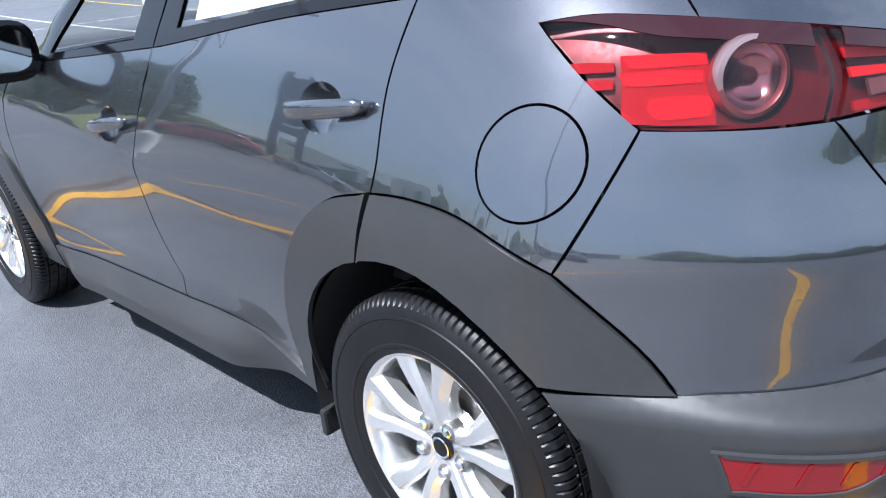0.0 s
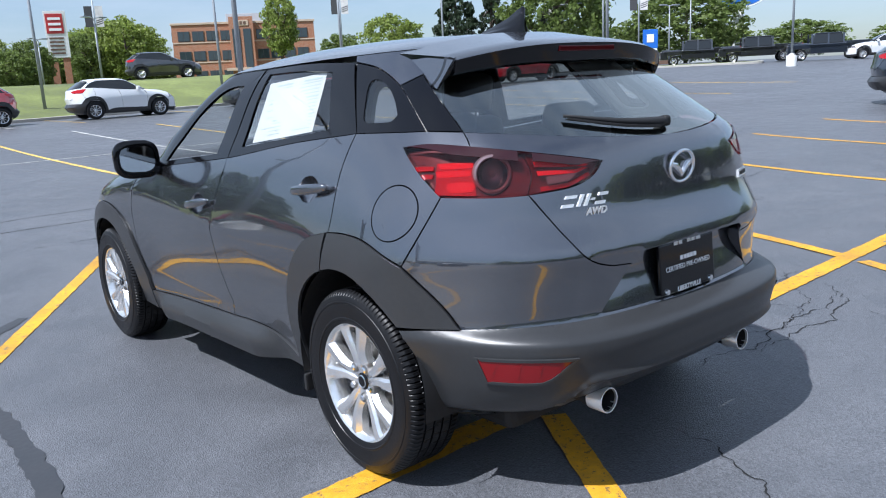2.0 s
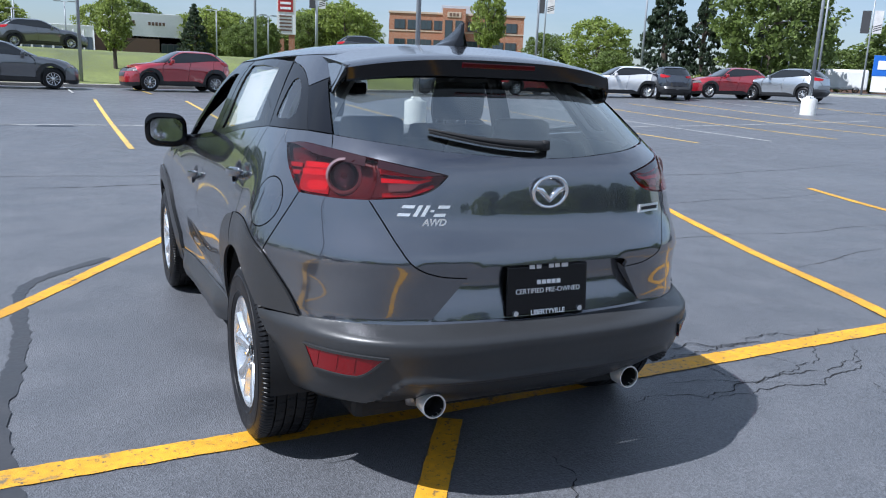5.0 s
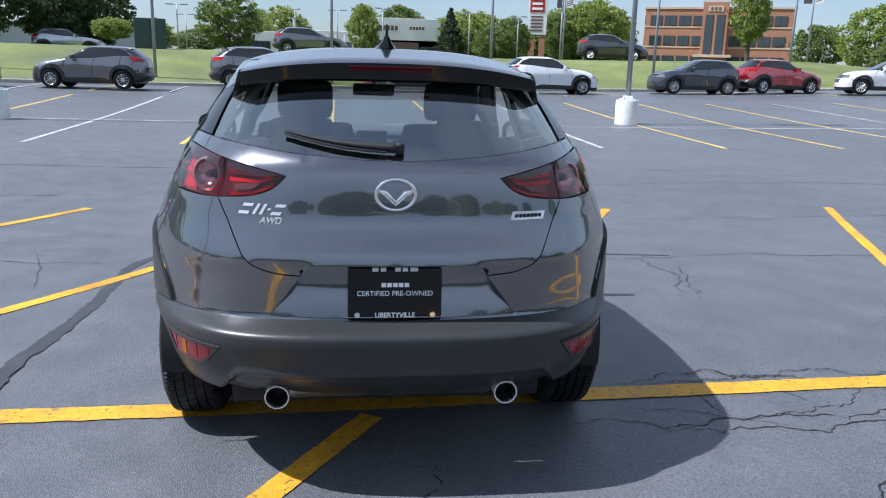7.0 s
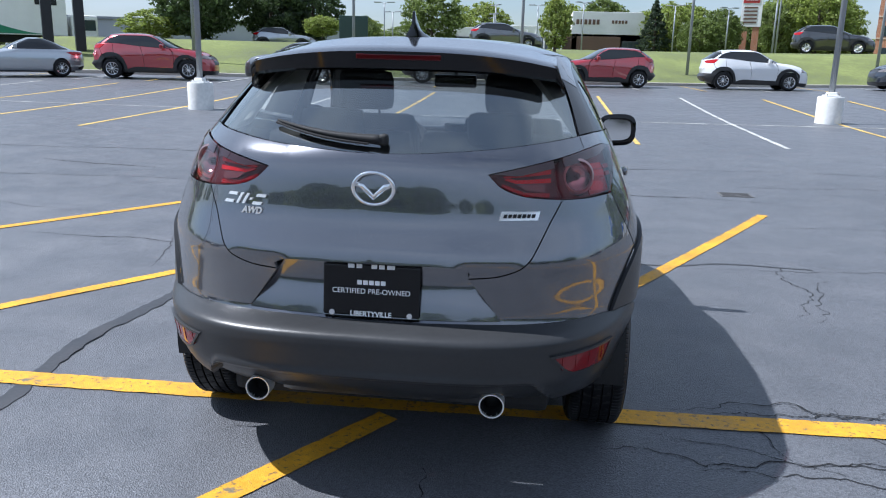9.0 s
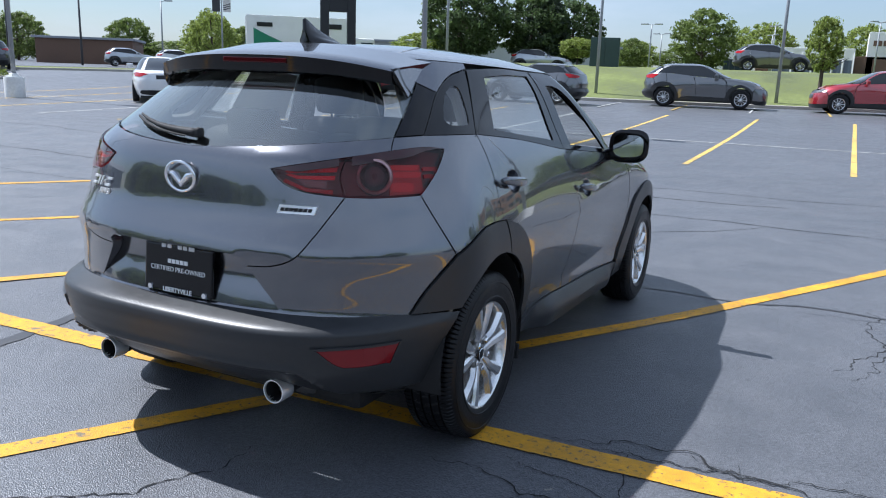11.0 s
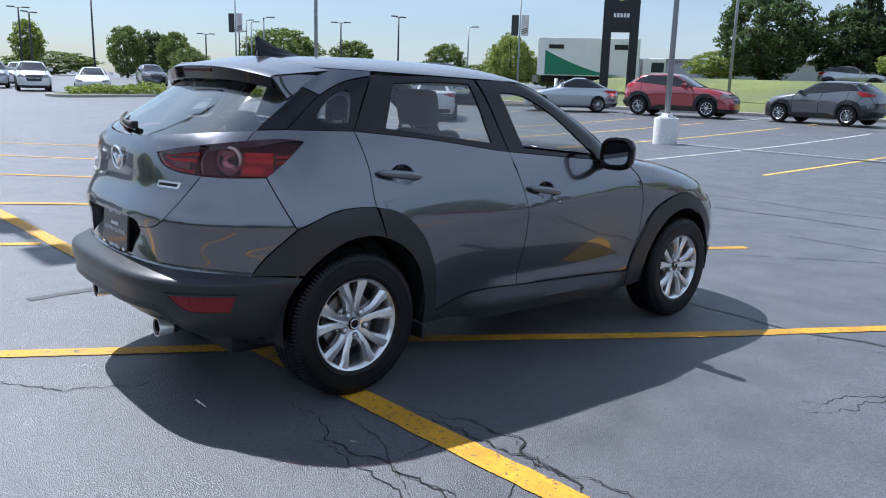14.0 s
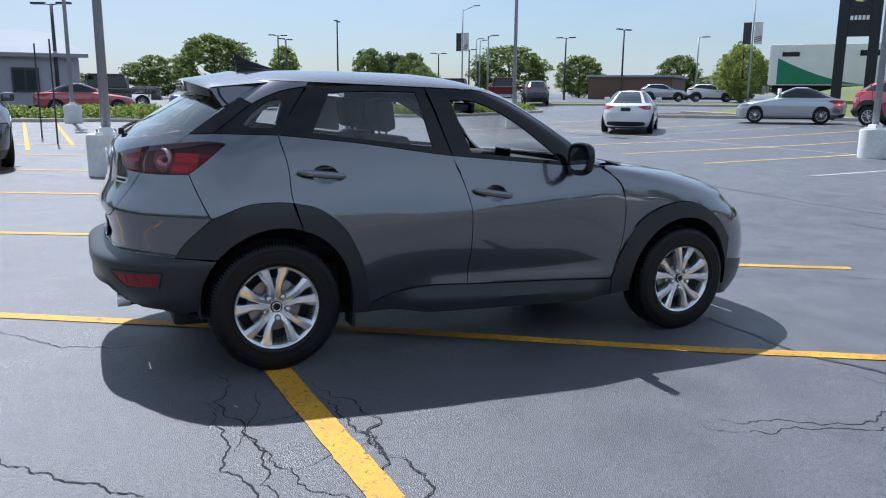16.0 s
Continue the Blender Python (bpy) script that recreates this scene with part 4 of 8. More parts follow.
panel("windscreen", loop(run([(NOSE_U, 1.068), N(0.5, 1.068), N(0.79, 1.07)]), run([N(0.752, 1.10), N(0.65, 1.25), N(0.56, 1.38), N(0.495, 1.465)]), run([N(0.495, 1.465), (NOSE_U, 1.465)])), M_GLASS_CLEAR, (0,), "clear windscreen", flange=0, off=-0.006)

# black posts behind the window frames
for s in (1, -1):
    for a, c, d, e in ((0.04, 0.10, 0.175, 0.235), (0.93, 1.00, 0.80, 0.90)):
        post = loop(run([S(a, 1.19 if a < 0.5 else 1.10), S(d, 1.45)], 0.04), run([S(e, 1.45), S(c, 1.19 if a < 0.5 else 1.10)], 0.04))
        mesh_object("window_post", fused("window_post", [skin(HATCH, post, side=s, off=-0.022, gap=0, flange=0, step=0.04)], M_BLACK), None, car, "black window post")

# pale trim on the inner side of the rear pillars
for s in (1, -1):
    trim = loop(run([S(0.06, 1.19), S(-0.31, 1.185)], 0.05), run([S(-0.31, 1.185), S(-0.13, 1.43)], 0.05), run([S(-0.13, 1.43), S(0.22, 1.45)], 0.05), run([S(0.22, 1.45), S(0.06, 1.19)], 0.05))
    pc = skin(HATCH, trim, holes=[shrink(q_hole, -0.012)], side=s, off=-0.045, gap=0, flange=0.02, step=0.05)
    mesh_object("pillar_trim", fused("pillar_trim", [pc], M_TRIM_GREY), None, car, "pale grey inner pillar trim")

# roof
ZR = 1.466
crown = pchip([(-0.45, 1.478), (-0.2, 1.503), (0.1, 1.526), (0.5, 1.543), (0.85, 1.546), (1.1, 1.534), (1.30, 1.505), (1.5, 1.466)])
us = np.concatenate([np.linspace(TAIL_U, 0, 30), np.linspace(0, UL, 24)[1:], np.linspace(UL, NOSE_U, 22)[1:]])
rim = HATCH.at(us, np.full(len(us), ZR))
lam = np.array([0, 0.12, 0.25, 0.4, 0.55, 0.7, 0.8, 0.88, 0.94, 0.975, 1.0])
verts, faces = [], []
for p in rim:
    cy = 0.15 + (p[1] + 0.2) / 1.6 * 0.85
    for t in lam:
        x, y = p[0] * t, cy + (p[1] - cy) * t
        verts.append((x, y, ZR + max(0.0, float(crown(y)) - ZR) * (1 - t**3.2) ** 0.9))
nl = len(lam)
for i in range(len(rim) - 1):
    for j in range(nl - 1):
        faces.append((i * nl + j, (i + 1) * nl + j, (i + 1) * nl + j + 1, i * nl + j + 1))
verts = np.array(verts)
m2 = verts * np.array([-1, 1, 1])
faces2 = [tuple(k + len(verts) for k in reversed(f)) for f in faces]
verts_roof, faces_roof = np.concatenate([verts, m2]), faces + faces2
mesh_object("roof", fused("roof", [(np.concatenate([verts, m2]), faces + faces2)], M_PAINT), None, car)
headliner = fused("headliner", [(np.concatenate([verts, m2]) * np.array([0.97, 0.97, 1]) - np.array([0, 0, 0.03]), faces + faces2)], M_TRIM_GREY)
mesh_object("headliner", headliner, None, car, "pale grey cloth headliner")

# roof spoiler: a shelf over the rear window with two side fins
xs = np.linspace(-0.545, 0.545, 49)
verts, faces = [], []
sec = 9
for x in xs:
    k = abs(x) / 0.545
    y_tip, z_tip = -0.356 + 0.085 * k**3, 1.460 - 0.042 * k**2.6
    y_in = -0.10 + 0.12 * k**3
    z_in = float(crown(y_in)) + 0.002 - 0.068 * k**2.6
    top = [(y_in + (y_tip - y_in) * t, z_in + (z_tip - z_in) * t - 0.012 * math.sin(math.pi * t) * 0) for t in (0, 0.35, 0.7, 0.93)]
    face = 0.066 - 0.018 * k**2
    under = [(y_tip - 0.005, z_tip - 0.009), (y_tip + 0.006, z_tip - face), (y_tip + 0.020, z_tip - face - 0.008), (y_tip + 0.07, z_tip - face - 0.004), (-0.13 + 0.08 * k**3, z_tip - 0.040)]
    for y, z in top + under:
        verts.append((x, y, z))
for i in range(len(xs) - 1):
    for j in range(sec - 1):
        faces.append((i * sec + j, i * sec + j + 1, (i + 1) * sec + j + 1, (i + 1) * sec + j))
faces_end = [tuple(range(sec)), tuple(range((len(xs) - 1) * sec, len(xs) * sec))]
top_faces = [f for k, f in enumerate(faces) if k % (sec - 1) < 4]
low_faces = [f for k, f in enumerate(faces) if k % (sec - 1) >= 4] + faces_end
spoiler = mesh_object("roof_spoiler", fused("roof_spoiler", [(np.array(verts), top_faces)], M_PAINT), None, car)
mesh_object("spoiler_underside", fused("spoiler_underside", [(np.array(verts), low_faces)], M_BLACK), None, spoiler, "gloss black underside of the spoiler")
for s in (1, -1):
    bm = bmesh.new()
    fin = [(-0.274, 1.414), (0.02, 1.452), (-0.02, 1.405), (-0.12, 1.370), (-0.215, 1.318)]
    rows = []
    for dx in (0.012, -0.012):
        rows.append([bm.verts.new((s * (0.545 + dx * 0.5 + (1.412 - z) * 0.36), y, z)) for y, z in fin])
    bm.faces.new(rows[0]), bm.faces.new(list(reversed(rows[1])))
    for i in range(5):
        bm.faces.new([rows[0][i], rows[1][i], rows[1][(i + 1) % 5], rows[0][(i + 1) % 5]])
    bmesh.ops.recalc_face_normals(bm, faces=bm.faces)
    bmesh.ops.bevel(bm, geom=list(bm.edges), offset=0.004, segments=2, affect="EDGES")
    part("spoiler_fin", bm, M_PAINT, spoiler, "body-coloured side fin")
    # black blade that sweeps from the spoiler's end down to a point beside the glass
    bm = bmesh.new()
    rows = []
    for t in np.linspace(0, 1, 9):
        y, z = -0.262 + 0.050 * t - 0.016 * math.sin(math.pi * t), 1.416 - 0.096 * t
        xo = 0.549 + (1.412 - z) * 0.36
        wide = 0.085 * (1 - t) ** 1.3 + 0.006
        rows.append([bm.verts.new((s * xo, y - 0.003, z)), bm.verts.new((s * (xo - wide), y + 0.004, z + 0.004 + 0.020 * (1 - t))), bm.verts.new((s * (xo - wide), y + 0.05, z + 0.010)), bm.verts.new((s * xo, y + 0.04, z + 0.008))])
    for ra, rb in zip(rows, rows[1:]):
        for i in range(4):
            bm.faces.new((ra[i], ra[(i + 1) % 4], rb[(i + 1) % 4], rb[i]))
    bm.faces.new(rows[0]), bm.faces.new(list(reversed(rows[-1])))
    bmesh.ops.recalc_face_normals(bm, faces=bm.faces)
    part("fin_blade", bm, M_BLACK, spoiler, "gloss black blade under the fin", True)
bm = bmesh.new()
box(bm, 0, -0.354, 1.432, 0.30, 0.012, 0.020, 0.004)
part("brake_light", bm, M_RED_DARK, spoiler, "dark red high brake light")
# shark-fin aerial
bm = bmesh.new()
prev = None
for y, h in ((-0.055, 0.078), (-0.045, 0.082), (-0.02, 0.072), (0.03, 0.050), (0.10, 0.030), (0.17, 0.013), (0.215, 0.002)):
    zb = float(crown(y)) - 0.004
    h *= 1.22
    wb = 0.044 * math.sin(math.pi * min(1, (y + 0.105) / 0.335)) ** 0.7 + 0.003
    hb = min(h * 0.35, 0.034)
    ring_v = [bm.verts.new((x, y + dy, zb + z)) for x, dy, z in ((-wb, 0.012, 0), (-wb * 0.92, 0.008, hb * 0.5), (-wb * 0.55, 0.004, hb), (-wb * 0.22, 0.0, h * 0.6), (-0.004, -0.004, h), (0.004, -0.004, h), (wb * 0.22, 0.0, h * 0.6), (wb * 0.55, 0.004, hb), (wb * 0.92, 0.008, hb * 0.5), (wb, 0.012, 0))]
    if prev:
        for a, b_, c, d in zip(prev, prev[1:], ring_v[1:], ring_v):
            bm.faces.new((a, b_, c, d))
    else:
        bm.faces.new(ring_v)
    prev = ring_v
bmesh.ops.recalc_face_normals(bm, faces=bm.faces)
part("roof_aerial", bm, M_BLACK, car, "black shark-fin aerial", True)

# ---- wheels ----
def tyre_mesh():
    prof = []
    half = [(0.212, 0.098), (0.222, 0.104), (0.2275, 0.1055), (0.2295, 0.1085), (0.2345, 0.1085), (0.2365, 0.1070), (0.262, 0.1090), (0.276, 0.1095), (0.2855, 0.1082), (0.2870, 0.1102), (0.2915, 0.1096), (0.2935, 0.1070), (0.2985, 0.1060), (0.310, 0.1005), (0.320, 0.0945), (0.3265, 0.0865)]
    tread = []
    for x in (0.080, 0.062):
        tread.append((0.3295, x))
    for g0 in (0.058, 0.022):
        tread += [(0.3300, g0), (0.3230, g0 - 0.0015), (0.3230, g0 - 0.0065), (0.3300, g0 - 0.008)]
        if g0 == 0.058:
            tread.append((0.3305, 0.036))
    tread.append((0.3310, 0.0))
    rightp = half + tread
    prof = [(r, x) for r, x in rightp] + [(r, -x) for r, x in reversed(rightp[:-1])]
    prof += [(0.205, -0.085), (0.200, 0.0), (0.205, 0.085)]
    seg = 576
    verts, faces = [], []
    n = len(prof)
    for i in range(seg):
        a = 2 * math.pi * i / seg
        for k, (r, x) in enumerate(prof):
            rr = r
            ax = abs(x)
            if 0.060 < ax < 0.0985 and r > 0.30 and i % 5 == 0:
                rr = r - 0.006
            elif ax <= 0.060 and r > 0.328 and (i + (2 if x > 0 else 0) + int(ax * 100)) % 12 == 0:
                rr = r - 0.004
            verts.append((x, rr * math.cos(a), rr * math.sin(a)))
    for i in range(seg):
        j = (i + 1) % seg
        for k in range(n):
            k2 = (k + 1) % n
            faces.append((i * n + k, i * n + k2, j * n + k2, j * n + k))
    return fused("tyre", [(np.array(verts), faces)], M_RUBBER, 28)


def rim_mesh():
    prof = [(0.214, 0.098), (0.219, 0.100), (0.219, 0.096), (0.210, 0.090), (0.200, 0.082), (0.196, 0.05), (0.190, 0.0), (0.196, -0.09), (0.214, -0.095), (0.200, -0.088), (0.186, 0.0), (0.190, 0.05), (0.194, 0.078), (0.202, 0.092)]
    return fused("rim", [lathe(prof, 96)], M_ALLOY)


def spoke_mesh():
    """One of ten spokes: it leaves the hub close beside its twin and curves away from it to a broad foot on the rim."""
    stations = [(0.034, 0.0180, 0.038, 0.066), (0.058, 0.0178, 0.038, 0.073), (0.085, 0.0182, 0.036, 0.079), (0.108, 0.0215, 0.035, 0.083), (0.130, 0.0275, 0.041, 0.086), (0.155, 0.0375, 0.046, 0.088), (0.182, 0.0475, 0.054, 0.0895), (0.2075, 0.0535, 0.068, 0.090)]
    verts, faces = [], []
    for i, (r, d, w, x) in enumerate(stations):
        d0, d1 = stations[max(0, i - 1)], stations[min(len(stations) - 1, i + 1)]
        t = Vector((0, d0[1] - d1[1], d1[0] - d0[0])).normalized()
        c = Vector((0, math.sqrt(max(0.0, r * r - d * d)), d))
        for u, k in ((-0.5, -0.040), (-0.5, -0.007), (-0.30, 0.002), (0.18, 0.004), (0.5, -0.012), (0.5, -0.040)):
            p = c + t * (w * u)
            verts.append((x + k, p.y, p.z))
    for i in range(len(stations) - 1):
        for k in range(5):
            faces.append((i * 6 + k, i * 6 + k + 1, (i + 1) * 6 + k + 1, (i + 1) * 6 + k))
        faces.append((i * 6 + 5, i * 6, (i + 1) * 6, (i + 1) * 6 + 5))
    return verts, faces


TYRE, RIM = tyre_mesh(), rim_mesh()
sv, sf = spoke_mesh()
SPOKES = []
for flip in (1, -1):
    v = np.array(sv)
    v = v * np.array([1, 1, flip])
    SPOKES.append(fused("spoke", [(v, sf if flip > 0 else [tuple(reversed(f)) for f in sf])], M_ALLOY, 20))
bm = bmesh.new()
tube(bm, (0.030, 0, 0), (0.069, 0, 0), 0.080, 0.050, 40)
HUB = fused("hub", [([v.co[:] for v in bm.verts], [[v.index for v in f.verts] for f in bm.faces])] if not bm.verts.index_update() else [], M_ALLOY)
bm.free()
CAP = fused("cap", [lathe([(0.0005, 0.0765), (0.020, 0.0765), (0.026, 0.075), (0.030, 0.072), (0.030, 0.060), (0.0005, 0.060)], 32)], M_BLACK)
CAP_RING = fused("cap_ring", [lathe([(0.019, 0.0772), (0.0215, 0.0785), (0.024, 0.0772), (0.0215, 0.076)], 32)], M_CHROME)
BOLT = fused("lug_nut", [lathe([(0.0005, 0.088), (0.007, 0.088), (0.0115, 0.084), (0.0125, 0.062), (0.0005, 0.062)], 6)], M_CHROME)
POCKET = fused("nut_pocket", [lathe([(0.0005, 0.0785), (0.0165, 0.0785), (0.0185, 0.074), (0.0185, 0.05), (0.0005, 0.05)], 20)], M_DISC)
DISC = fused("brake_disc", [lathe([(0.06, 0.018), (0.135, 0.018), (0.138, 0.012), (0.135, 0.004), (0.06, 0.004)], 48)], M_DISC)
DRUM = fused("backing_plate", [lathe([(0.0005, -0.02), (0.185, -0.02), (0.185, -0.03), (0.0005, -0.03)], 40)], M_DARK)


def wheel(parent, x, y, z, side, spin):
    w = mesh_object("wheel", HUB, None, parent, "silver alloy wheel with ten spokes")
    w.matrix_basis = pose(x, y, z, 0, 0, 0 if side > 0 else 180) @ pose(0, 0, 0, spin, 0, 0)
    for name, data, label in (("tyre", TYRE, "black rubber tyre"), ("rim", RIM, ""), ("cap", CAP, "black centre cap"), ("cap_ring", CAP_RING, ""), ("brake_disc", DISC, "worn steel brake disc"), ("backing_plate", DRUM, "")):
        mesh_object(name, data, None, w, label)
    for k in range(5):
        for d in SPOKES:
            o = mesh_object("spoke", d, None, w)
            o.matrix_basis = pose(0, 0, 0, 72 * k, 0, 0)
        o = mesh_object("nut_pocket", POCKET, None, w)
        o.matrix_basis = pose(0, 0, 0, 72 * k + 36, 0, 0) @ pose(0, 0.058, 0)
        o = mesh_object("lug_nut", BOLT, None, w)
        o.matrix_basis = pose(0, 0, 0, 72 * k + 36, 0, 0) @ pose(0, 0.058, 0)
    return w


for sx in (1, -1):
    wheel(car, sx * 0.760, 0.0, 0.347, sx, 23)
    wheel(car, sx * 0.760, 2.57, 0.347, sx, 14)

# wheel wells, floor pan and inner body
for sx in (1, -1):
    for cy, rr in ((0.015, 0.385), (2.552, 0.376)):
        v, f = [], []
        for i in range(25):
            a = radians(-12 + 204 * i / 24)
            for x in (0.50, 0.845):
                v.append((sx * x, cy + rr * math.cos(a), 0.375 + rr * math.sin(a)))
            if i:
                f.append((2 * i - 2, 2 * i - 1, 2 * i + 1, 2 * i))
        mesh_object("wheel_well", fused("wheel_well", [(np.array(v), f)], M_DARK), None, car, "black plastic wheel well liner")
bm = bmesh.new()
box(bm, 0, 1.28, 0.36, 1.16, 3.5, 0.30, 0.03)
box(bm, 0, 1.30, 0.40, 1.50, 1.55, 0.26, 0.03)
box(bm, 0, -0.18, 0.52, 0.90, 0.85, 0.38, 0.05)
# unseen trays added behind the bumpers to block sunlight leaking through the gaps
box(bm, 0, -0.30, 0.47, 1.24, 0.62, 0.05, 0.01)
box(bm, 0, -0.68, 0.585, 0.80, 0.11, 0.02)
box(bm, 0, 2.95, 0.45, 1.24, 0.50, 0.05, 0.01)
part("floor_pan", bm, M_DARK, car, "black underbody")
bm = bmesh.new()
box(bm, 0, 2.55, 0.62, 1.05, 1.1, 0.5, 0.05)
part("engine_bay", bm, M_DARK, car)
# inner door skins and luggage trim
for sx in (1, -1):
    pc = skin(HATCH, loop(run([S(0.10, 1.175), S(0.9, 1.095), S(1.9, 1.03)], 0.08), run([S(1.95, 0.5), S(0.7, 0.5), S(0.15, 0.85)], 0.08)), side=sx, off=-0.07, gap=0, flange=0, step=0.08)
    mesh_object("door_lining", fused("door_lining", [pc], M_SEAT), None, car, "black door lining")
    pc = skin(HATCH, loop(run([S(0.06, 1.185), S(-0.25, 1.185), R(0.6, 1.16)], 0.06), run([R(0.6, 0.8), S(-0.25, 0.8), S(0.06, 0.85)], 0.06)), side=sx, off=-0.06, gap=0, flange=0, step=0.08)
    mesh_object("luggage_lining", fused("luggage_lining", [pc], M_SEAT), None, car, "black luggage bay lining")
bm = bmesh.new()
box(bm, 0, -0.28, 0.99, 1.12, 0.62, 0.025, 0.008)
part("parcel_shelf", bm, M_SEAT, car, "black parcel shelf")


def cushion(bm, cx, cy, cz, sx, sy, sz, m=None, bevel=0.05):
    vs = box(bm, cx, cy, cz, sx, sy, sz, bevel, m)
    return vs


def seat(parent, x, y, name="front_seat"):
    bm = bmesh.new()
    cushion(bm, 0, 0.10, 0.0, 0.50, 0.52, 0.16, pose(0, 0, 0, 6))
    st = part(name, bm, M_SEAT, parent, "black cloth seat", True)
    st.location = (x, y, 0.53)
    bm = bmesh.new()
    cushion(bm, 0, -0.21, 0.36, 0.48, 0.13, 0.62, pose(0, 0, 0, 14), 0.055)
    for k in (-1, 1):
        cushion(bm, 0.20 * k, -0.17, 0.36, 0.09, 0.13, 0.50, pose(0, 0, 0, 14), 0.035)
    part("backrest", bm, M_SEAT, st, "", True)
    bm = bmesh.new()
    cushion(bm, 0, -0.325, 0.775, 0.27, 0.10, 0.19, pose(0, 0, 0, 10), 0.045)
    part("headrest", bm, M_SEAT, st, "", True)
    for k in (-1, 1):
        bm = bmesh.new()
        tube(bm, (0.06 * k, -0.285, 0.60), (0.06 * k, -0.315, 0.72), 0.007, seg=10)
        part("headrest_post", bm, M_CHROME, st)
    return st


seat(car, 0.36, 1.02)
seat(car, -0.36, 1.06)
bm = bmesh.new()
cushion(bm, 0, 0.42, 0.62, 1.24, 0.46, 0.16)
bench = part("rear_bench", bm, M_SEAT, car, "black cloth rear bench", True)
for k in (-1, 1):
    bm = bmesh.new()
    cushion(bm, 0.32 * k, 0.14, 0.90, 0.60, 0.13, 0.52, pose(0, 0, 0, 16), 0.05)
    part("backrest", bm, M_SEAT, bench, "", True)
    bm = bmesh.new()
    cushion(bm, 0.34 * k, 0.045, 1.165, 0.26, 0.09, 0.15, pose(0, 0, 0, 12), 0.04)
    part("headrest", bm, M_SEAT, bench, "", True)
bm = bmesh.new()
box(bm, 0, 1.86, 0.93, 1.36, 0.42, 0.22, 0.07)
dash = part("dashboard", bm, M_SEAT, car, "black dashboard", True)
bm = bmesh.new()
box(bm, -0.36, 1.72, 1.04, 0.30, 0.14, 0.06, 0.025)
part("instrument_hood", bm, M_SEAT, dash, "", True)
bm = bmesh.new()
box(bm, 0.0, 1.70, 1.055, 0.19, 0.02, 0.105, 0.008)
part("screen", bm, M_BLACK, dash, "black infotainment screen")
bm = bmesh.new()
ringv = []
for i in range(40):
    a = 2 * math.pi * i / 40
    row = []
    for j in range(8):
        c = 2 * math.pi * j / 8
        rad = 0.178 + 0.015 * math.cos(c)
        row.append(bm.verts.new((rad * math.cos(a), 0.015 * math.sin(c), rad * math.sin(a))))
    ringv.append(row)
for i in range(40):
    for j in range(8):
        bm.faces.new((ringv[i][j], ringv[i][(j + 1) % 8], ringv[(i + 1) % 40][(j + 1) % 8], ringv[(i + 1) % 40][j]))
for a in (0.15, math.pi - 0.15, -math.pi / 2):
    tube(bm, (0, 0.02, 0), (0.17 * math.cos(a), 0.0, 0.17 * math.sin(a)), 0.022, 0.016, 10)
tube(bm, (0, 0.0, 0), (0, 0.06, 0), 0.055, 0.06, 20)
bmesh.ops.recalc_face_normals(bm, faces=bm.faces)
wheel_ob = part("steering_wheel", bm, M_SEAT, car, "black steering wheel", True)
wheel_ob.matrix_basis = pose(-0.36, 1.50, 0.98, -24)
# inside mirror
bm = bmesh.new()
box(bm, 0, 1.40, 1.36, 0.24, 0.04, 0.07, 0.015)
tube(bm, (0, 1.40, 1.38), (0, 1.44, 1.45), 0.012, seg=10)
part("rear_view_mirror", bm, M_BLACK, car, "black interior mirror")

# door mirrors
for k, sx in enumerate((1, -1)):
    bm = bmesh.new()
    prev = None
    for y, w, h, dz in ((1.728, 0.13, 0.085, 0.012), (1.724, 0.18, 0.130, 0.008), (1.712, 0.212, 0.168, 0.002), (1.694, 0.220, 0.182, 0.0), (1.676, 0.222, 0.186, 0.0), (1.669, 0.216, 0.180, 0.0), (1.6735, 0.166, 0.122, 0.0)):
        row = []
        for i in range(24):
            a = 2 * math.pi * i / 24
            cx, sz_ = math.cos(a), math.sin(a)
            e = 0.62
            px = math.copysign(abs(cx) ** e, cx) * w / 2
            pz = math.copysign(abs(sz_) ** e, sz_) * h / 2
            row.append(bm.verts.new((sx * (0.935 + px), y - 0.03 * px, 1.104 + dz + pz + 0.10 * px * 0.4)))
        if prev:
            for i in range(24):
                bm.faces.new((prev[i], prev[(i + 1) % 24], row[(i + 1) % 24], row[i]))
        else:
            bm.faces.new(row)
        prev = row
    bmesh.ops.recalc_face_normals(bm, faces=bm.faces)
    mir = part("door_mirror", bm, M_BLACK, car, "gloss black door mirror", True)
    bm = bmesh.new()
    bm.faces.new(bmesh.ops.create_circle(bm, segments=24, radius=1)["verts"])
    for v in bm.verts:
        cx, cz = v.co.x, v.co.y
        v.co = Vector((sx * (0.935 + math.copysign(abs(cx) ** 0.62, cx) * 0.086), 1.674, 1.104 + math.copysign(abs(cz) ** 0.62, cz) * 0.064))
    part("mirror_glass", bm, M_CHROME, mir, "mirror glass")
    bm = bmesh.new()
    tube(bm, (sx * 0.79, 1.745, 1.045), (sx * 0.885, 1.735, 1.055), 0.034, 0.030, 14)
    part("mirror_foot", bm, M_BLACK, mir, "", True)

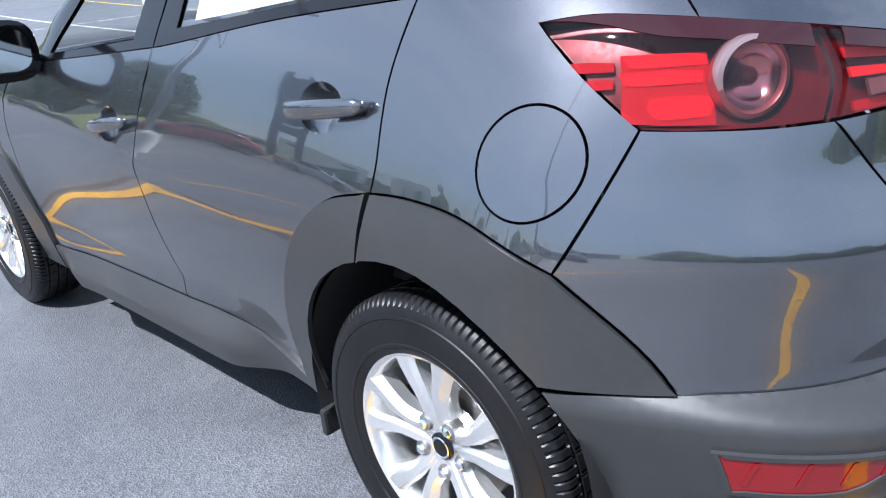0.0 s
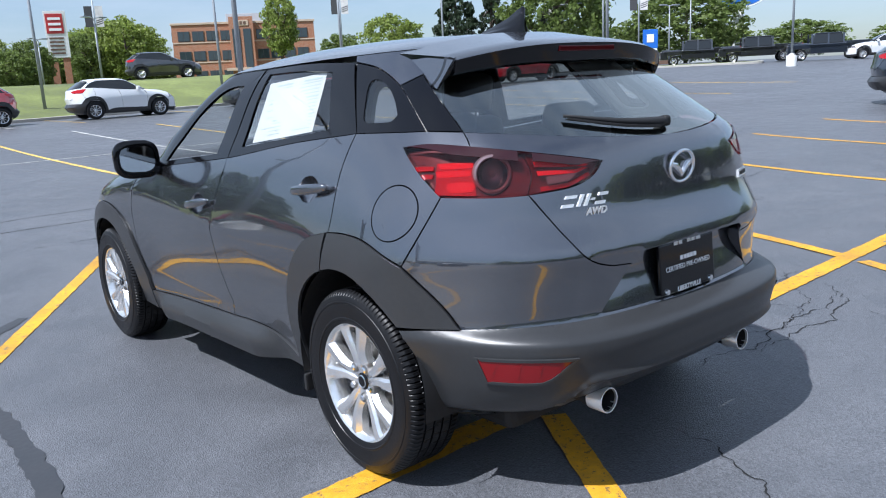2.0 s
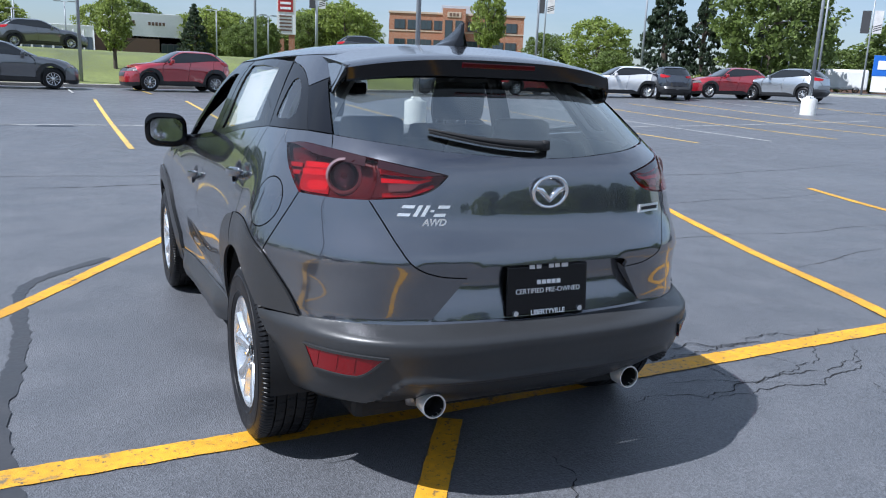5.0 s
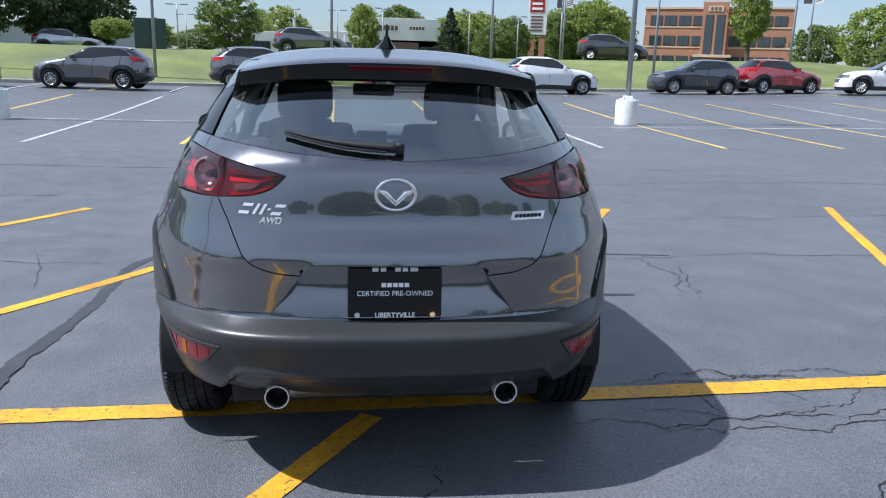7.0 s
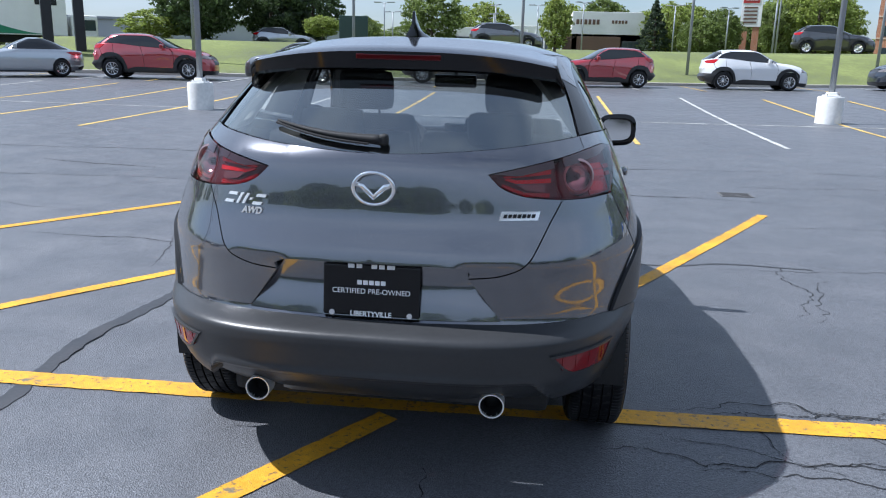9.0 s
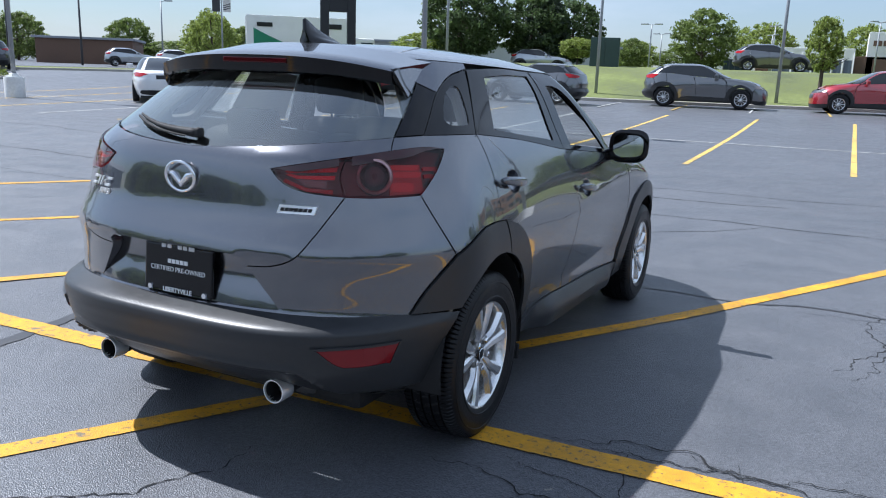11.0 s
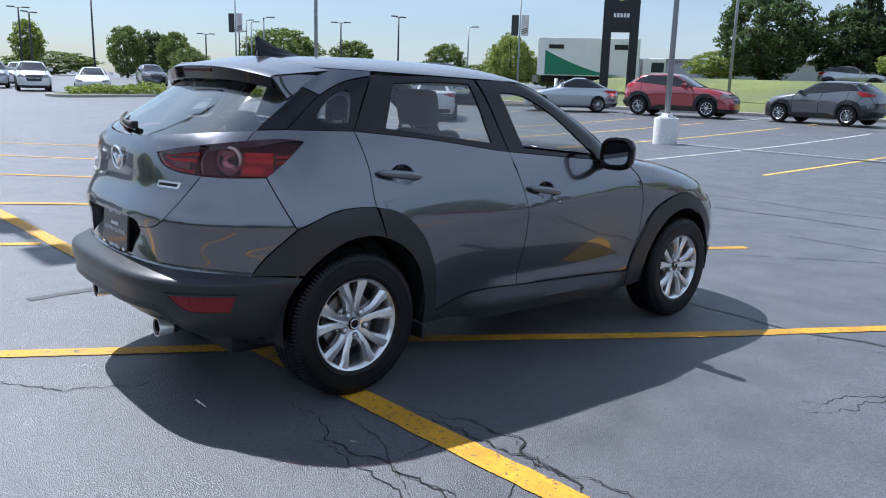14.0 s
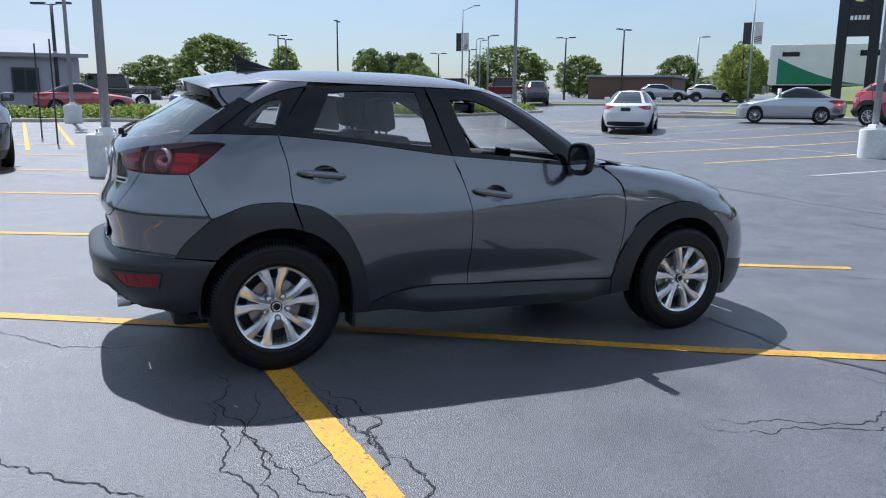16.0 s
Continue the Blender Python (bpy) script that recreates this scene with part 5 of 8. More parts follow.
# door handles in their scoops
for d, (y0, y1, z0, z1) in ((doors_r, HANDLES[0]), (doors_f, HANDLES[1])):
    for k, sx in enumerate((1, -1)):
        yc, zc = (y0 * 0.42 + y1 * 0.58), (z0 + z1) / 2 - 0.003
        v, f = skin(HATCH, scoop_ring(y0, y1, z0, z1), side=sx, off=0.0, gap=0, flange=0, step=0.01)
        rr = np.sqrt(((v[:, 1] - yc) / 0.068) ** 2 + ((v[:, 2] - zc) / 0.047) ** 2)
        v[:, 0] -= sx * 0.024 * np.clip(1 - rr**2, 0, 1)
        mesh_object("handle_scoop", fused("handle_scoop", [(v, f)], M_PAINT), None, d[k])
        surf = HATCH.at(np.array([S(y0, z0)[0], S(y1, z1)[0]]), np.array([z0, z1]))
        a, c = Vector(surf[0]), Vector(surf[1])
        bm = bmesh.new()
        prev = None
        for i in range(13):
            t = i / 12
            p = a.lerp(c, t)
            out = 0.006 + 0.026 * math.sin(math.pi * min(1, 0.06 + t * 0.94)) ** 0.5
            hh = (0.0155 + 0.004 * math.sin(math.pi * t)) * (0.55 if i in (0, 12) else 1)
            row = []
            for j in range(10):
                g = 2 * math.pi * j / 10
                row.append(bm.verts.new((sx * (p.x + out + 0.009 * math.cos(g)), p.y, p.z + hh * math.sin(g))))
            if prev:
                for j in range(10):
                    bm.faces.new((prev[j], prev[(j + 1) % 10], row[(j + 1) % 10], row[j]))
            else:
                bm.faces.new(row)
            prev = row
        bm.faces.new(prev)
        bmesh.ops.recalc_face_normals(bm, faces=bm.faces)
        part("door_handle", bm, M_PAINT, d[k], "body-coloured door handle", True)

# ---- tail fittings ----
def tail_y(x, z):
    return float(HATCH.at(np.array([R(abs(x), z)[0]]), np.array([z]))[0][1])


bm = bmesh.new()
box(bm, 0, 0, 0, 0.312, 0.012, 0.166, 0.006)
plate = part("plate_frame", bm, M_BLACK, car, "black dealer plate in a black frame")
plate.matrix_basis = pose(0, -0.747, 0.700, -3)


def words(text, x, z, size, material, parent, y=-0.0075, m=None, name="lettering", depth=0.0008, shear=0.0, bold=0.0):
    cu = bpy.data.curves.new(name, "FONT")
    cu.body, cu.size, cu.align_x, cu.align_y, cu.extrude, cu.shear, cu.offset = text, size, "CENTER", "CENTER", depth, shear, bold
    cu.materials.append(material)
    ob = new(name, cu)
    ob.parent = parent
    ob.matrix_basis = m if m is not None else pose(x, y, z, 90)
    return ob


def bars(xs, z, h, material, parent, y=-0.008, name="print_bar"):
    for x0, x1 in xs:
        bm = bmesh.new()
        box(bm, (x0 + x1) / 2, y, z, x1 - x0, 0.002, h)
        part(name, bm, material, parent)


words("CERTIFIED PRE-OWNED", 0, -0.003, 0.0235, M_WHITE_GLOSS, plate)
bars([(-0.045, -0.030), (-0.026, -0.011), (-0.007, 0.008), (0.012, 0.027), (0.031, 0.046)], 0.026, 0.014, M_WHITE_GLOSS, plate)
bars([(-0.075, -0.055), (-0.048, -0.030), (0.0, 0.018), (0.024, 0.042), (0.05, 0.075)], 0.078, 0.013, M_WHITE_GLOSS, plate)
words("LIBERTYVILLE", 0, -0.076, 0.0225, M_WHITE_GLOSS, plate, bold=0.0006)
for x in (-0.125, 0.125):
    bm = bmesh.new()
    tube(bm, (x, -0.006, -0.074), (x, -0.012, -0.074), 0.0105, 0.009, 16)
    part("plate_screw", bm, M_CHROME, plate)

# emblem: a ring with a winged V
zc = 1.024
yc = tail_y(0, zc)
tilt = math.degrees(math.atan2(tail_y(0, zc + 0.05) - tail_y(0, zc - 0.05), 0.10))
bm = bmesh.new()
rows = []
for i in range(48):
    a = 2 * math.pi * i / 48
    row = []
    for j in range(8):
        c = 2 * math.pi * j / 8
        ra = 1 + 0.11 * math.cos(c)
        row.append(bm.verts.new((0.064 * ra * math.cos(a), -0.006 - 0.006 * math.sin(c), 0.051 * ra * math.sin(a))))
    rows.append(row)
for i in range(48):
    for j in range(8):
        bm.faces.new((rows[i][j], rows[i][(j + 1) % 8], rows[(i + 1) % 48][(j + 1) % 8], rows[(i + 1) % 48][j]))
for sx in (1, -1):
    wing = [(0, -0.014, -0.020), (0.030, -0.010, 0.012), (0.056, -0.006, 0.018), (0.060, -0.006, 0.006), (0.040, -0.008, -0.002), (0.0, -0.010, -0.036)]
    top = [bm.verts.new((sx * x, y, z)) for x, y, z in wing]
    bot = [bm.verts.new((sx * x, 0.004, z)) for x, y, z in wing]
    bm.faces.new(top)
    for i in range(6):
        bm.faces.new((top[i], top[(i + 1) % 6], bot[(i + 1) % 6], bot[i]))
bmesh.ops.recalc_face_normals(bm, faces=bm.faces)
emblem = part("emblem", bm, M_CHROME, tail_gate, "chrome ring emblem", True)
emblem.matrix_basis = pose(0, yc - 0.002, zc, tilt)


def badge(x0, x1, z, h, shapes, name, label, shear=0.25, mat=M_BADGE, proud=0.0055):
    """Chrome badge pieces, slanting bars that follow the tailgate; each group of shapes is one piece."""
    for group in shapes:
        bm = bmesh.new()
        for a, c, zz0, zz1 in group:
            xa, xc = x0 + (x1 - x0) * a, x0 + (x1 - x0) * c
            za, zb = z + h * zz0, z + h * zz1
            quad = [(xa + shear * (za - z), za), (xc + shear * (za - z), za), (xc + shear * (zb - z), zb), (xa + shear * (zb - z), zb)]
            top = [bm.verts.new((x, tail_y(x, q) - proud, q)) for x, q in quad]
            bot = [bm.verts.new((x, tail_y(x, q) + 0.003, q)) for x, q in quad]
            bm.faces.new(top)
            for i in range(4):
                bm.faces.new((top[i], top[(i + 1) % 4], bot[(i + 1) % 4], bot[i]))
        bmesh.ops.recalc_face_normals(bm, faces=bm.faces)
        part(name, bm, mat, tail_gate, label)


badge(-0.512, -0.372, 0.951, 0.034, [[(0.0, 0.24, 0.74, 1)], [(0.0, 0.24, 0, 0.26)], [(0.33, 0.40, 0.0, 1)], [(0.49, 0.56, 0.0, 1)], [(0.63, 0.70, 0.42, 0.60)], [(0.76, 1.0, 0.74, 1)], [(0.76, 1.0, 0, 0.26)]], "model_badge", "chrome model badge of slanting bars", 0.6)
aw = words("AWD", 0, 0, 0.030, M_BADGE, tail_gate, m=pose(-0.405, tail_y(-0.405, 0.932) - 0.003, 0.932, 88, 0, -14), name="drive_badge", depth=0.002, shear=0.3, bold=0.0008)
badge(0.392, 0.510, 0.938, 0.027, [[(0, 1, 0, 1)]], "technology_badge", "chrome plate of the technology badge")
badge(0.392, 0.510, 0.938, 0.027, [[(0.08 + 0.122 * k, 0.17 + 0.122 * k, 0.30, 0.70)] for k in range(7)], "badge_bar", "dark raised bar", mat=M_DARK, proud=0.0068)

# rear wiper
def glass_at(x, z, off):
    p, n_ = HATCH.lift(np.array([R(abs(x), z)[0]]), np.array([z]), off)
    q = p[0]
    return Vector((math.copysign(q[0], x) if abs(x) > 1e-6 else 0.0, q[1], q[2]))


bm = bmesh.new()
prev = None
for i in range(15):
    t = i / 14
    x = 0.012 - 0.375 * t
    z = 1.158 + 0.050 * t - 0.010 * math.sin(math.pi * t)
    c = glass_at(x, z, 0.013 - 0.006 * t)
    wv, th = 0.017 - 0.012 * t, 0.012 - 0.006 * t
    row = [bm.verts.new(c + Vector((0, -dy, dz))) for dy, dz in ((0, -wv), (th, -wv * 0.4), (th, wv * 0.4), (0, wv))]
    if prev:
        for a, b_, c2, d in zip(prev, prev[1:], row[1:], row):
            bm.faces.new((a, b_, c2, d))
        bm.faces.new((prev[3], prev[0], row[0], row[3]))
    else:
        bm.faces.new(row)
    prev = row
bm.faces.new(prev)
bmesh.ops.recalc_face_normals(bm, faces=bm.faces)
wiper = part("rear_wiper", bm, M_DARK, car, "black rear wiper", True)
bm = bmesh.new()
prev = None
for i in range(15):
    t = i / 14
    x, z = -0.03 - 0.335 * t, 1.150 + 0.051 * t - 0.009 * math.sin(math.pi * t)
    c = glass_at(x, z, 0.006)
    row = [bm.verts.new(c + Vector((0, -dy, dz))) for dy, dz in ((-0.004, -0.004), (0.008, -0.002), (0.008, 0.003), (-0.004, 0.005))]
    if prev:
        for a, b_, c2, d in zip(prev, prev[1:], row[1:], row):
            bm.faces.new((a, b_, c2, d))
    prev = row
part("wiper_blade", bm, M_DARK, wiper)
bm = bmesh.new()
p = glass_at(0.016, 1.160, 0.012)
box(bm, p.x, p.y, p.z, 0.030, 0.030, 0.036, 0.010)
part("wiper_pivot", bm, M_DARK, wiper, "", True)

# exhaust tips and rear silencer
for sx in (1, -1):
    data = fused("exhaust_tip", [lathe([(0.040, -0.06), (0.0418, 0.0), (0.0405, 0.0025), (0.0372, 0.0020), (0.0366, -0.004), (0.0355, -0.06)], 32)], M_BADGE)
    ex = mesh_object("exhaust_tip", data, None, car, "round chrome exhaust tip")
    ex.matrix_basis = pose(sx * 0.393, -0.722, 0.330, 0, 0, -90)
    data = fused("exhaust_bore", [lathe([(0.0362, -0.006), (0.0335, -0.085), (0.0005, -0.085), (0.0005, -0.088), (0.034, -0.088), (0.0368, -0.006)], 24)], M_DARK)
    mesh_object("exhaust_bore", data, None, ex)
    bm = bmesh.new()
    tube(bm, (sx * 0.393, -0.66, 0.330), (sx * 0.37, -0.35, 0.315), 0.028, seg=14)
    part("exhaust_pipe", bm, M_DARK, car, "", True)
bm = bmesh.new()
box(bm, 0, -0.40, 0.30, 0.8, 0.2, 0.15, 0.05)
part("silencer", bm, M_DISC, car, "steel silencer", True)
# mud flaps of the rear wheels' front edge
for sx in (1, -1):
    bm = bmesh.new()
    box(bm, sx * 0.775, 0.405, 0.245, 0.13, 0.02, 0.07, 0.008)
    part("mud_flap", bm, M_DARK, car, "black mud flap")

# price and warranty forms behind the rear side window
bm = bmesh.new()
uv = [(0.370, 1.428), (0.770, 1.408), (0.790, 1.172), (0.335, 1.212)]
q = HATCH.lift(np.array([S(y, z)[0] for y, z in uv]), np.array([z for _, z in uv]), -0.016)[0]
vs = [bm.verts.new((-p[0], p[1], p[2])) for p in q]
vb = [bm.verts.new((-p[0] + 0.001, p[1], p[2])) for p in q]
bm.faces.new(vs), bm.faces.new(list(reversed(vb)))
for i in range(4):
    bm.faces.new((vs[i], vs[(i + 1) % 4], vb[(i + 1) % 4], vb[i]))
bmesh.ops.recalc_face_normals(bm, faces=bm.faces)
form = tagged(part("window_form", bm, M_PAPER, None), "two white printed paper forms taped inside the rear side window", "paper form")
form.matrix_basis = car.matrix_basis.copy()
rnd = random.Random(5)
q = [Vector((-p[0], p[1], p[2])) for p in q]
for col in range(2):
    for r_ in range(15):
        t = 0.06 + 0.9 * r_ / 15
        s0 = 0.05 + 0.5 * col
        s1 = s0 + rnd.uniform(0.15, 0.40)
        bm = bmesh.new()

        def at(s, t):
            return q[0].lerp(q[1], s).lerp(q[3].lerp(q[2], s), t) + Vector((-0.0012, 0, 0))
        h = 0.014 if r_ % 5 else 0.03
        bm.faces.new([bm.verts.new(at(*k)) for k in ((s0, t), (s1, t), (s1, t + h), (s0, t + h))])
        part("print_bar", bm, M_PRINT, form)

# ---- cracks and tar seams ----
for i, (a, c, w) in enumerate([((1.08, 0.12), (2.6, 0.24), 0.014), ((0.75, -0.28), (2.4, -0.16), 0.012), ((1.61, 0.27), (2.7, 0.16), 0.011), ((1.11, -0.38), (2.5, -0.08), 0.011), ((1.23, 0.14), (1.97, 0.18), 0.013),
                               ((1.5, -0.30), (2.3, 0.05), 0.008), ((2.29, 3.2), (2.1, 1.7), 0.014), ((1.3, -1.25), (2.1, -0.5), 0.012), ((2.15, 1.6), (2.6, 2.7), 0.012), ((-0.6, -1.45), (0.15, -0.55), 0.010)]):
    crack("crack", a, c, w, 40 + i)
for i, (a, c, w) in enumerate([((1.0, -0.12), (1.7, -0.36), 0.007), ((1.4, 0.2), (1.5, -0.28), 0.007), ((1.8, 0.26), (1.95, -0.2), 0.006), ((-2.2, 2.0), (-2.6, 3.2), 0.01), ((-3.0, 1.2), (-3.6, 2.4), 0.009),
                               ((2.73, 4.77), (9.5, 5.5), 0.016), ((1.68, 2.87), (8.5, 3.3), 0.016), ((-3.8, 2.86), (-1.9, 2.80), 0.018), ((-9, 4.2), (-3.8, 3.9), 0.016), ((0.0, 5.0), (1.4, 6.4), 0.02)]):
    crack("crack", a, c, w, 70 + i, 0.06)
for i, (a, c, w) in enumerate([((-0.5, 6.4), (3.2, 6.25), 0.03), ((-14, 5.6), (-3, 6.2), 0.03), ((3.0, 7.4), (14, 8.3), 0.03), ((-20, 8.6), (6, 8.9), 0.03), ((-2, 7.6), (1.5, 7.9), 0.05), ((-6.5, 7.2), (-4.6, 6.9), 0.04), ((4, 1.6), (5.6, 2.0), 0.02), ((5.4, -0.9), (9, 0.9), 0.02)]):
    crack("crack", a, c, w, 95 + i, 0.04)
pts = spline([(-1.62, -0.75), (-1.66, -0.2), (-1.74, 0.45), (-1.71, 0.95), (-1.70, 1.6), (-1.74, 2.2), (-1.70, 2.9), (-1.2, 3.6)], 0.05)
seam = mesh_object("tar_seam", ribbon([tuple(p) for p in pts], 0.085, 0.0035, 0.012, 7), M_TAR)
tagged(seam, "wandering dark tar seam on the asphalt", "tar seam", "cracks", "structure")
pts = spline([(0.72, 2.95), (1.09, 2.96), (1.52, 2.93), (1.95, 3.1), (2.6, 3.05)], 0.06)
seam = mesh_object("tar_seam", ribbon([tuple(p) for p in pts], 0.03, 0.0035, 0.006, 8), M_TAR)
tagged(seam, "thin dark tar seam ahead of the front wheel", "tar seam", "cracks", "structure")
M_IRON = mottled("rusty_iron", (0.10, 0.098, 0.098), 0.7, big=4, small=40, amount=0.3)
# drain grating sunk in the lowest place
bm = bmesh.new()
for k in range(7):
    box(bm, 0, -0.24 + 0.08 * k, 0.0, 0.40, 0.025, 0.02, 0.004)
for k in (-1, 1):
    box(bm, 0.20 * k, 0, 0.0, 0.03, 0.50, 0.02, 0.004)
drain = part("drain_grate", bm, M_IRON, None)
drain.location = (2.85, 6.75, ground_z(2.85, 6.75) + 0.001)
drain.scale = (0.9, 0.6, 0.6)
tagged(drain, "dark iron drain grate sunk in the asphalt", "drain")

# ---- grass bank, kerbs and islands ----
M_GRASS = mottled("mown_grass", (0.135, 0.158, 0.048), 0.9, big=0.35, small=5, amount=0.42, bump=0.8, bump_scale=30, dist=0.03)
M_CONCRETE = mottled("pale_concrete", (0.42, 0.40, 0.36), 0.85, big=1.2, small=25, amount=0.15, bump=0.3, bump_scale=60, dist=0.004)
M_MULCH = mottled("brown_mulch", (0.10, 0.06, 0.035), 0.95, big=2, small=30, amount=0.4, bump=1.0, bump_scale=25, dist=0.03)


def smooth01(t):
    t = min(1.0, max(0.0, t))
    return t * t * (3 - 2 * t)


rows_y = [0.1, 1, 2.6, 4.6, 6.6, 8.6, 11, 16.5, 26, 46, 86, 166, 386]
rows_z = [0.10, 0.22, 0.52, 0.98, 1.34, 1.54, 1.64, 1.70, 1.72, 1.75, 1.75, 1.75, 1.75]
cols = list(np.linspace(-29, 40, 47))
verts, faces = [], []
for j, (y, h) in enumerate(zip(rows_y, rows_z)):
    for x in cols:
        e = smooth01((x + 29) / 5) * smooth01((40 - x) / 14)
        verts.append((x + y * 0.35 * (x / 34), float(_kerb_y(x)) + y, ground_z(x, float(_kerb_y(x))) + 0.02 + h * (0.25 + 0.75 * e)))
nc = len(cols)
for j in range(len(rows_y) - 1):
    for i in range(nc - 1):
        faces.append((j * nc + i, j * nc + i + 1, (j + 1) * nc + i + 1, (j + 1) * nc + i))
lawn = mesh_object("lawn", data_of("lawn", verts, faces, M_GRASS, True), None)
tagged(lawn, "mown green grass bank rising behind the kerb", "grass", kind="structure")


def kerb(points, width=0.16, height=0.14, label="pale concrete kerb"):
    v, f = [], []
    n = len(points)
    for i, p in enumerate(points):
        a, c = Vector(points[max(0, i - 1)]), Vector(points[min(n - 1, i + 1)])
        d = (c - a).normalized()
        sd = Vector((-d.y, d.x))
        z = ground_z(*p)
        for s, h in ((-0.5, -0.05), (-0.5, height - 0.02), (-0.38, height), (0.5, height), (0.5, -0.05)):
            q = Vector(p) + sd * s * width
            v.append((q.x, q.y, z + h))
        if i:
            for k in range(4):
                f.append(((i - 1) * 5 + k, (i - 1) * 5 + k + 1, i * 5 + k + 1, i * 5 + k))
    ob = mesh_object("kerb", data_of("kerb", v, f, M_CONCRETE), None)
    return tagged(ob, label, "kerb", "kerbs", "structure")


kerb([(-29.5 + 0.9 * k, float(_kerb_y(-29.5 + 0.9 * k))) for k in range(78)])


def island(name, centre, half_x, half_y, turn, ground_mat, label):
    """A raised kerbed island with round ends."""
    m = pose(centre[0], centre[1], 0, 0, 0, turn)
    ring_ = []
    for i in range(40):
        a = 2 * math.pi * i / 40
        e = 0.45
        p = m @ Vector((math.copysign(abs(math.cos(a)) ** e, math.cos(a)) * half_x, math.copysign(abs(math.sin(a)) ** e, math.sin(a)) * half_y, 0))
        ring_.append((p.x, p.y))
    kerb(ring_ + [ring_[0]])
    bm = bmesh.new()
    vs = [bm.verts.new((x, y, ground_z(x, y) + 0.11)) for x, y in ring_]
    c = bm.verts.new((centre[0], centre[1], ground_z(*centre) + 0.16))
    for i in range(40):
        bm.faces.new((vs[i], vs[(i + 1) % 40], c))
    ob = part(name, bm, ground_mat, None)
    return tagged(ob, label, "island", kind="structure")


island("lawn_island", (-30.3, -0.4), 1.3, 5.3, 0, M_GRASS, "kerbed planting island in front of a grey building")
island("lawn_island", (-39.2, 12.6), 1.3, 3.2, 8, M_GRASS, "small kerbed planting island between two lots")
island("lawn_island", (-34.9, 18.4), 1.4, 5.0, 12, M_GRASS, "kerbed planting island between two lots")
island("lawn_island", (-25.2, 27.3), 0.9, 3.6, -48, M_MULCH, "low mulch island beside the driveway")
island("lawn_island", (-44.0, 36.0), 2.6, 14.0, -30, M_GRASS, "grass island along the driveway")
island("lawn_island", (51.5, 36.0), 1.8, 8.0, 34, M_GRASS, "grass strip in front of the pickup trucks")

# ---- foliage ----
def leaf_material(name, base):
    m, n, l, b = shader(name, base, 0.55)
    inf, mr, sc = n.new("ShaderNodeNewGeometry"), n.new("ShaderNodeMapRange"), n.new("ShaderNodeVectorMath")
    mr.inputs[3].default_value, mr.inputs[4].default_value = 0.55, 1.5
    l.new(inf.outputs["Random Per Island"], mr.inputs[0])
    sc.operation, sc.inputs[0].default_value = "SCALE", base
    l.new(mr.outputs[0], sc.inputs["Scale"]), l.new(sc.outputs[0], b.inputs["Base Color"])
    tr, mix, out = n.new("ShaderNodeBsdfTranslucent"), n.new("ShaderNodeMixShader"), n["Material Output"]
    l.new(sc.outputs[0], tr.inputs["Color"])
    mix.inputs[0].default_value = 0.48
    l.new(b.outputs[0], mix.inputs[1]), l.new(tr.outputs[0], mix.inputs[2]), l.new(mix.outputs[0], out.inputs["Surface"])
    return m


M_LEAF = leaf_material("green_leaves", (0.150, 0.200, 0.052))
M_LEAF_LIGHT = leaf_material("fresh_green_leaves", (0.235, 0.290, 0.065))
M_LEAF_DARK = leaf_material("dark_green_leaves", (0.078, 0.118, 0.042))
M_NEEDLE = leaf_material("dark_needles", (0.050, 0.075, 0.040))
M_BARK = mottled("grey_brown_bark", (0.085, 0.065, 0.05), 0.9, big=2, small=20, amount=0.35, bump=1.0, bump_scale=14, dist=0.03)


def crown_mesh(name, seed, clumps, leaves, size, shape, mat):
    """Leaves in uneven clumps through a crown of unit size (z 0 to 1, half-width 0.5)."""
    rnd = np.random.RandomState(seed)
    verts, faces = [], []
    for _ in range(clumps):
        while True:
            p = rnd.uniform(-1, 1, 3)
            if np.linalg.norm(p) < 1:
                break
        p = p / max(np.linalg.norm(p), 1e-6) * np.linalg.norm(p) ** 0.45
        t = (p[2] + 1) / 2
        if shape == "round":
            wr, z = 0.5 * (0.85 + 0.3 * rnd.rand()), t
        elif shape == "column":
            wr, z = 0.42 * (0.8 + 0.3 * rnd.rand()), t
        else:
            z = t ** 1.25
            tier = 0.75 + 0.35 * abs(math.sin(z * 20))
            wr = 0.5 * (1.02 - z) * tier / max(0.35, math.sqrt(max(0.02, 1 - p[2] ** 2)))
        c = np.array([p[0] * wr, p[1] * wr, z])
        cr = rnd.uniform(0.05, 0.12) if shape != "fir" else rnd.uniform(0.03, 0.07)
        q = rnd.normal(0, 1, (leaves, 3))
        q = q / np.linalg.norm(q, axis=1, keepdims=True) * rnd.rand(leaves, 1) ** 0.5 * cr
        q[:, 2] *= 0.7 if shape != "fir" else 0.35
        for c0 in q + c:
            d1 = rnd.normal(0, 1, 3)
            d1 /= np.linalg.norm(d1)
            d2 = np.cross(d1, rnd.normal(0, 1, 3))
            d2 /= np.linalg.norm(d2) + 1e-9
            s = size * rnd.uniform(0.6, 1.4)
            k = len(verts)
            verts += [c0 - d1 * s, c0 + d2 * s * 0.55, c0 + d1 * s, c0 - d2 * s * 0.55]
            faces.append((k, k + 1, k + 2, k + 3))
    return data_of(name, verts, faces, mat)


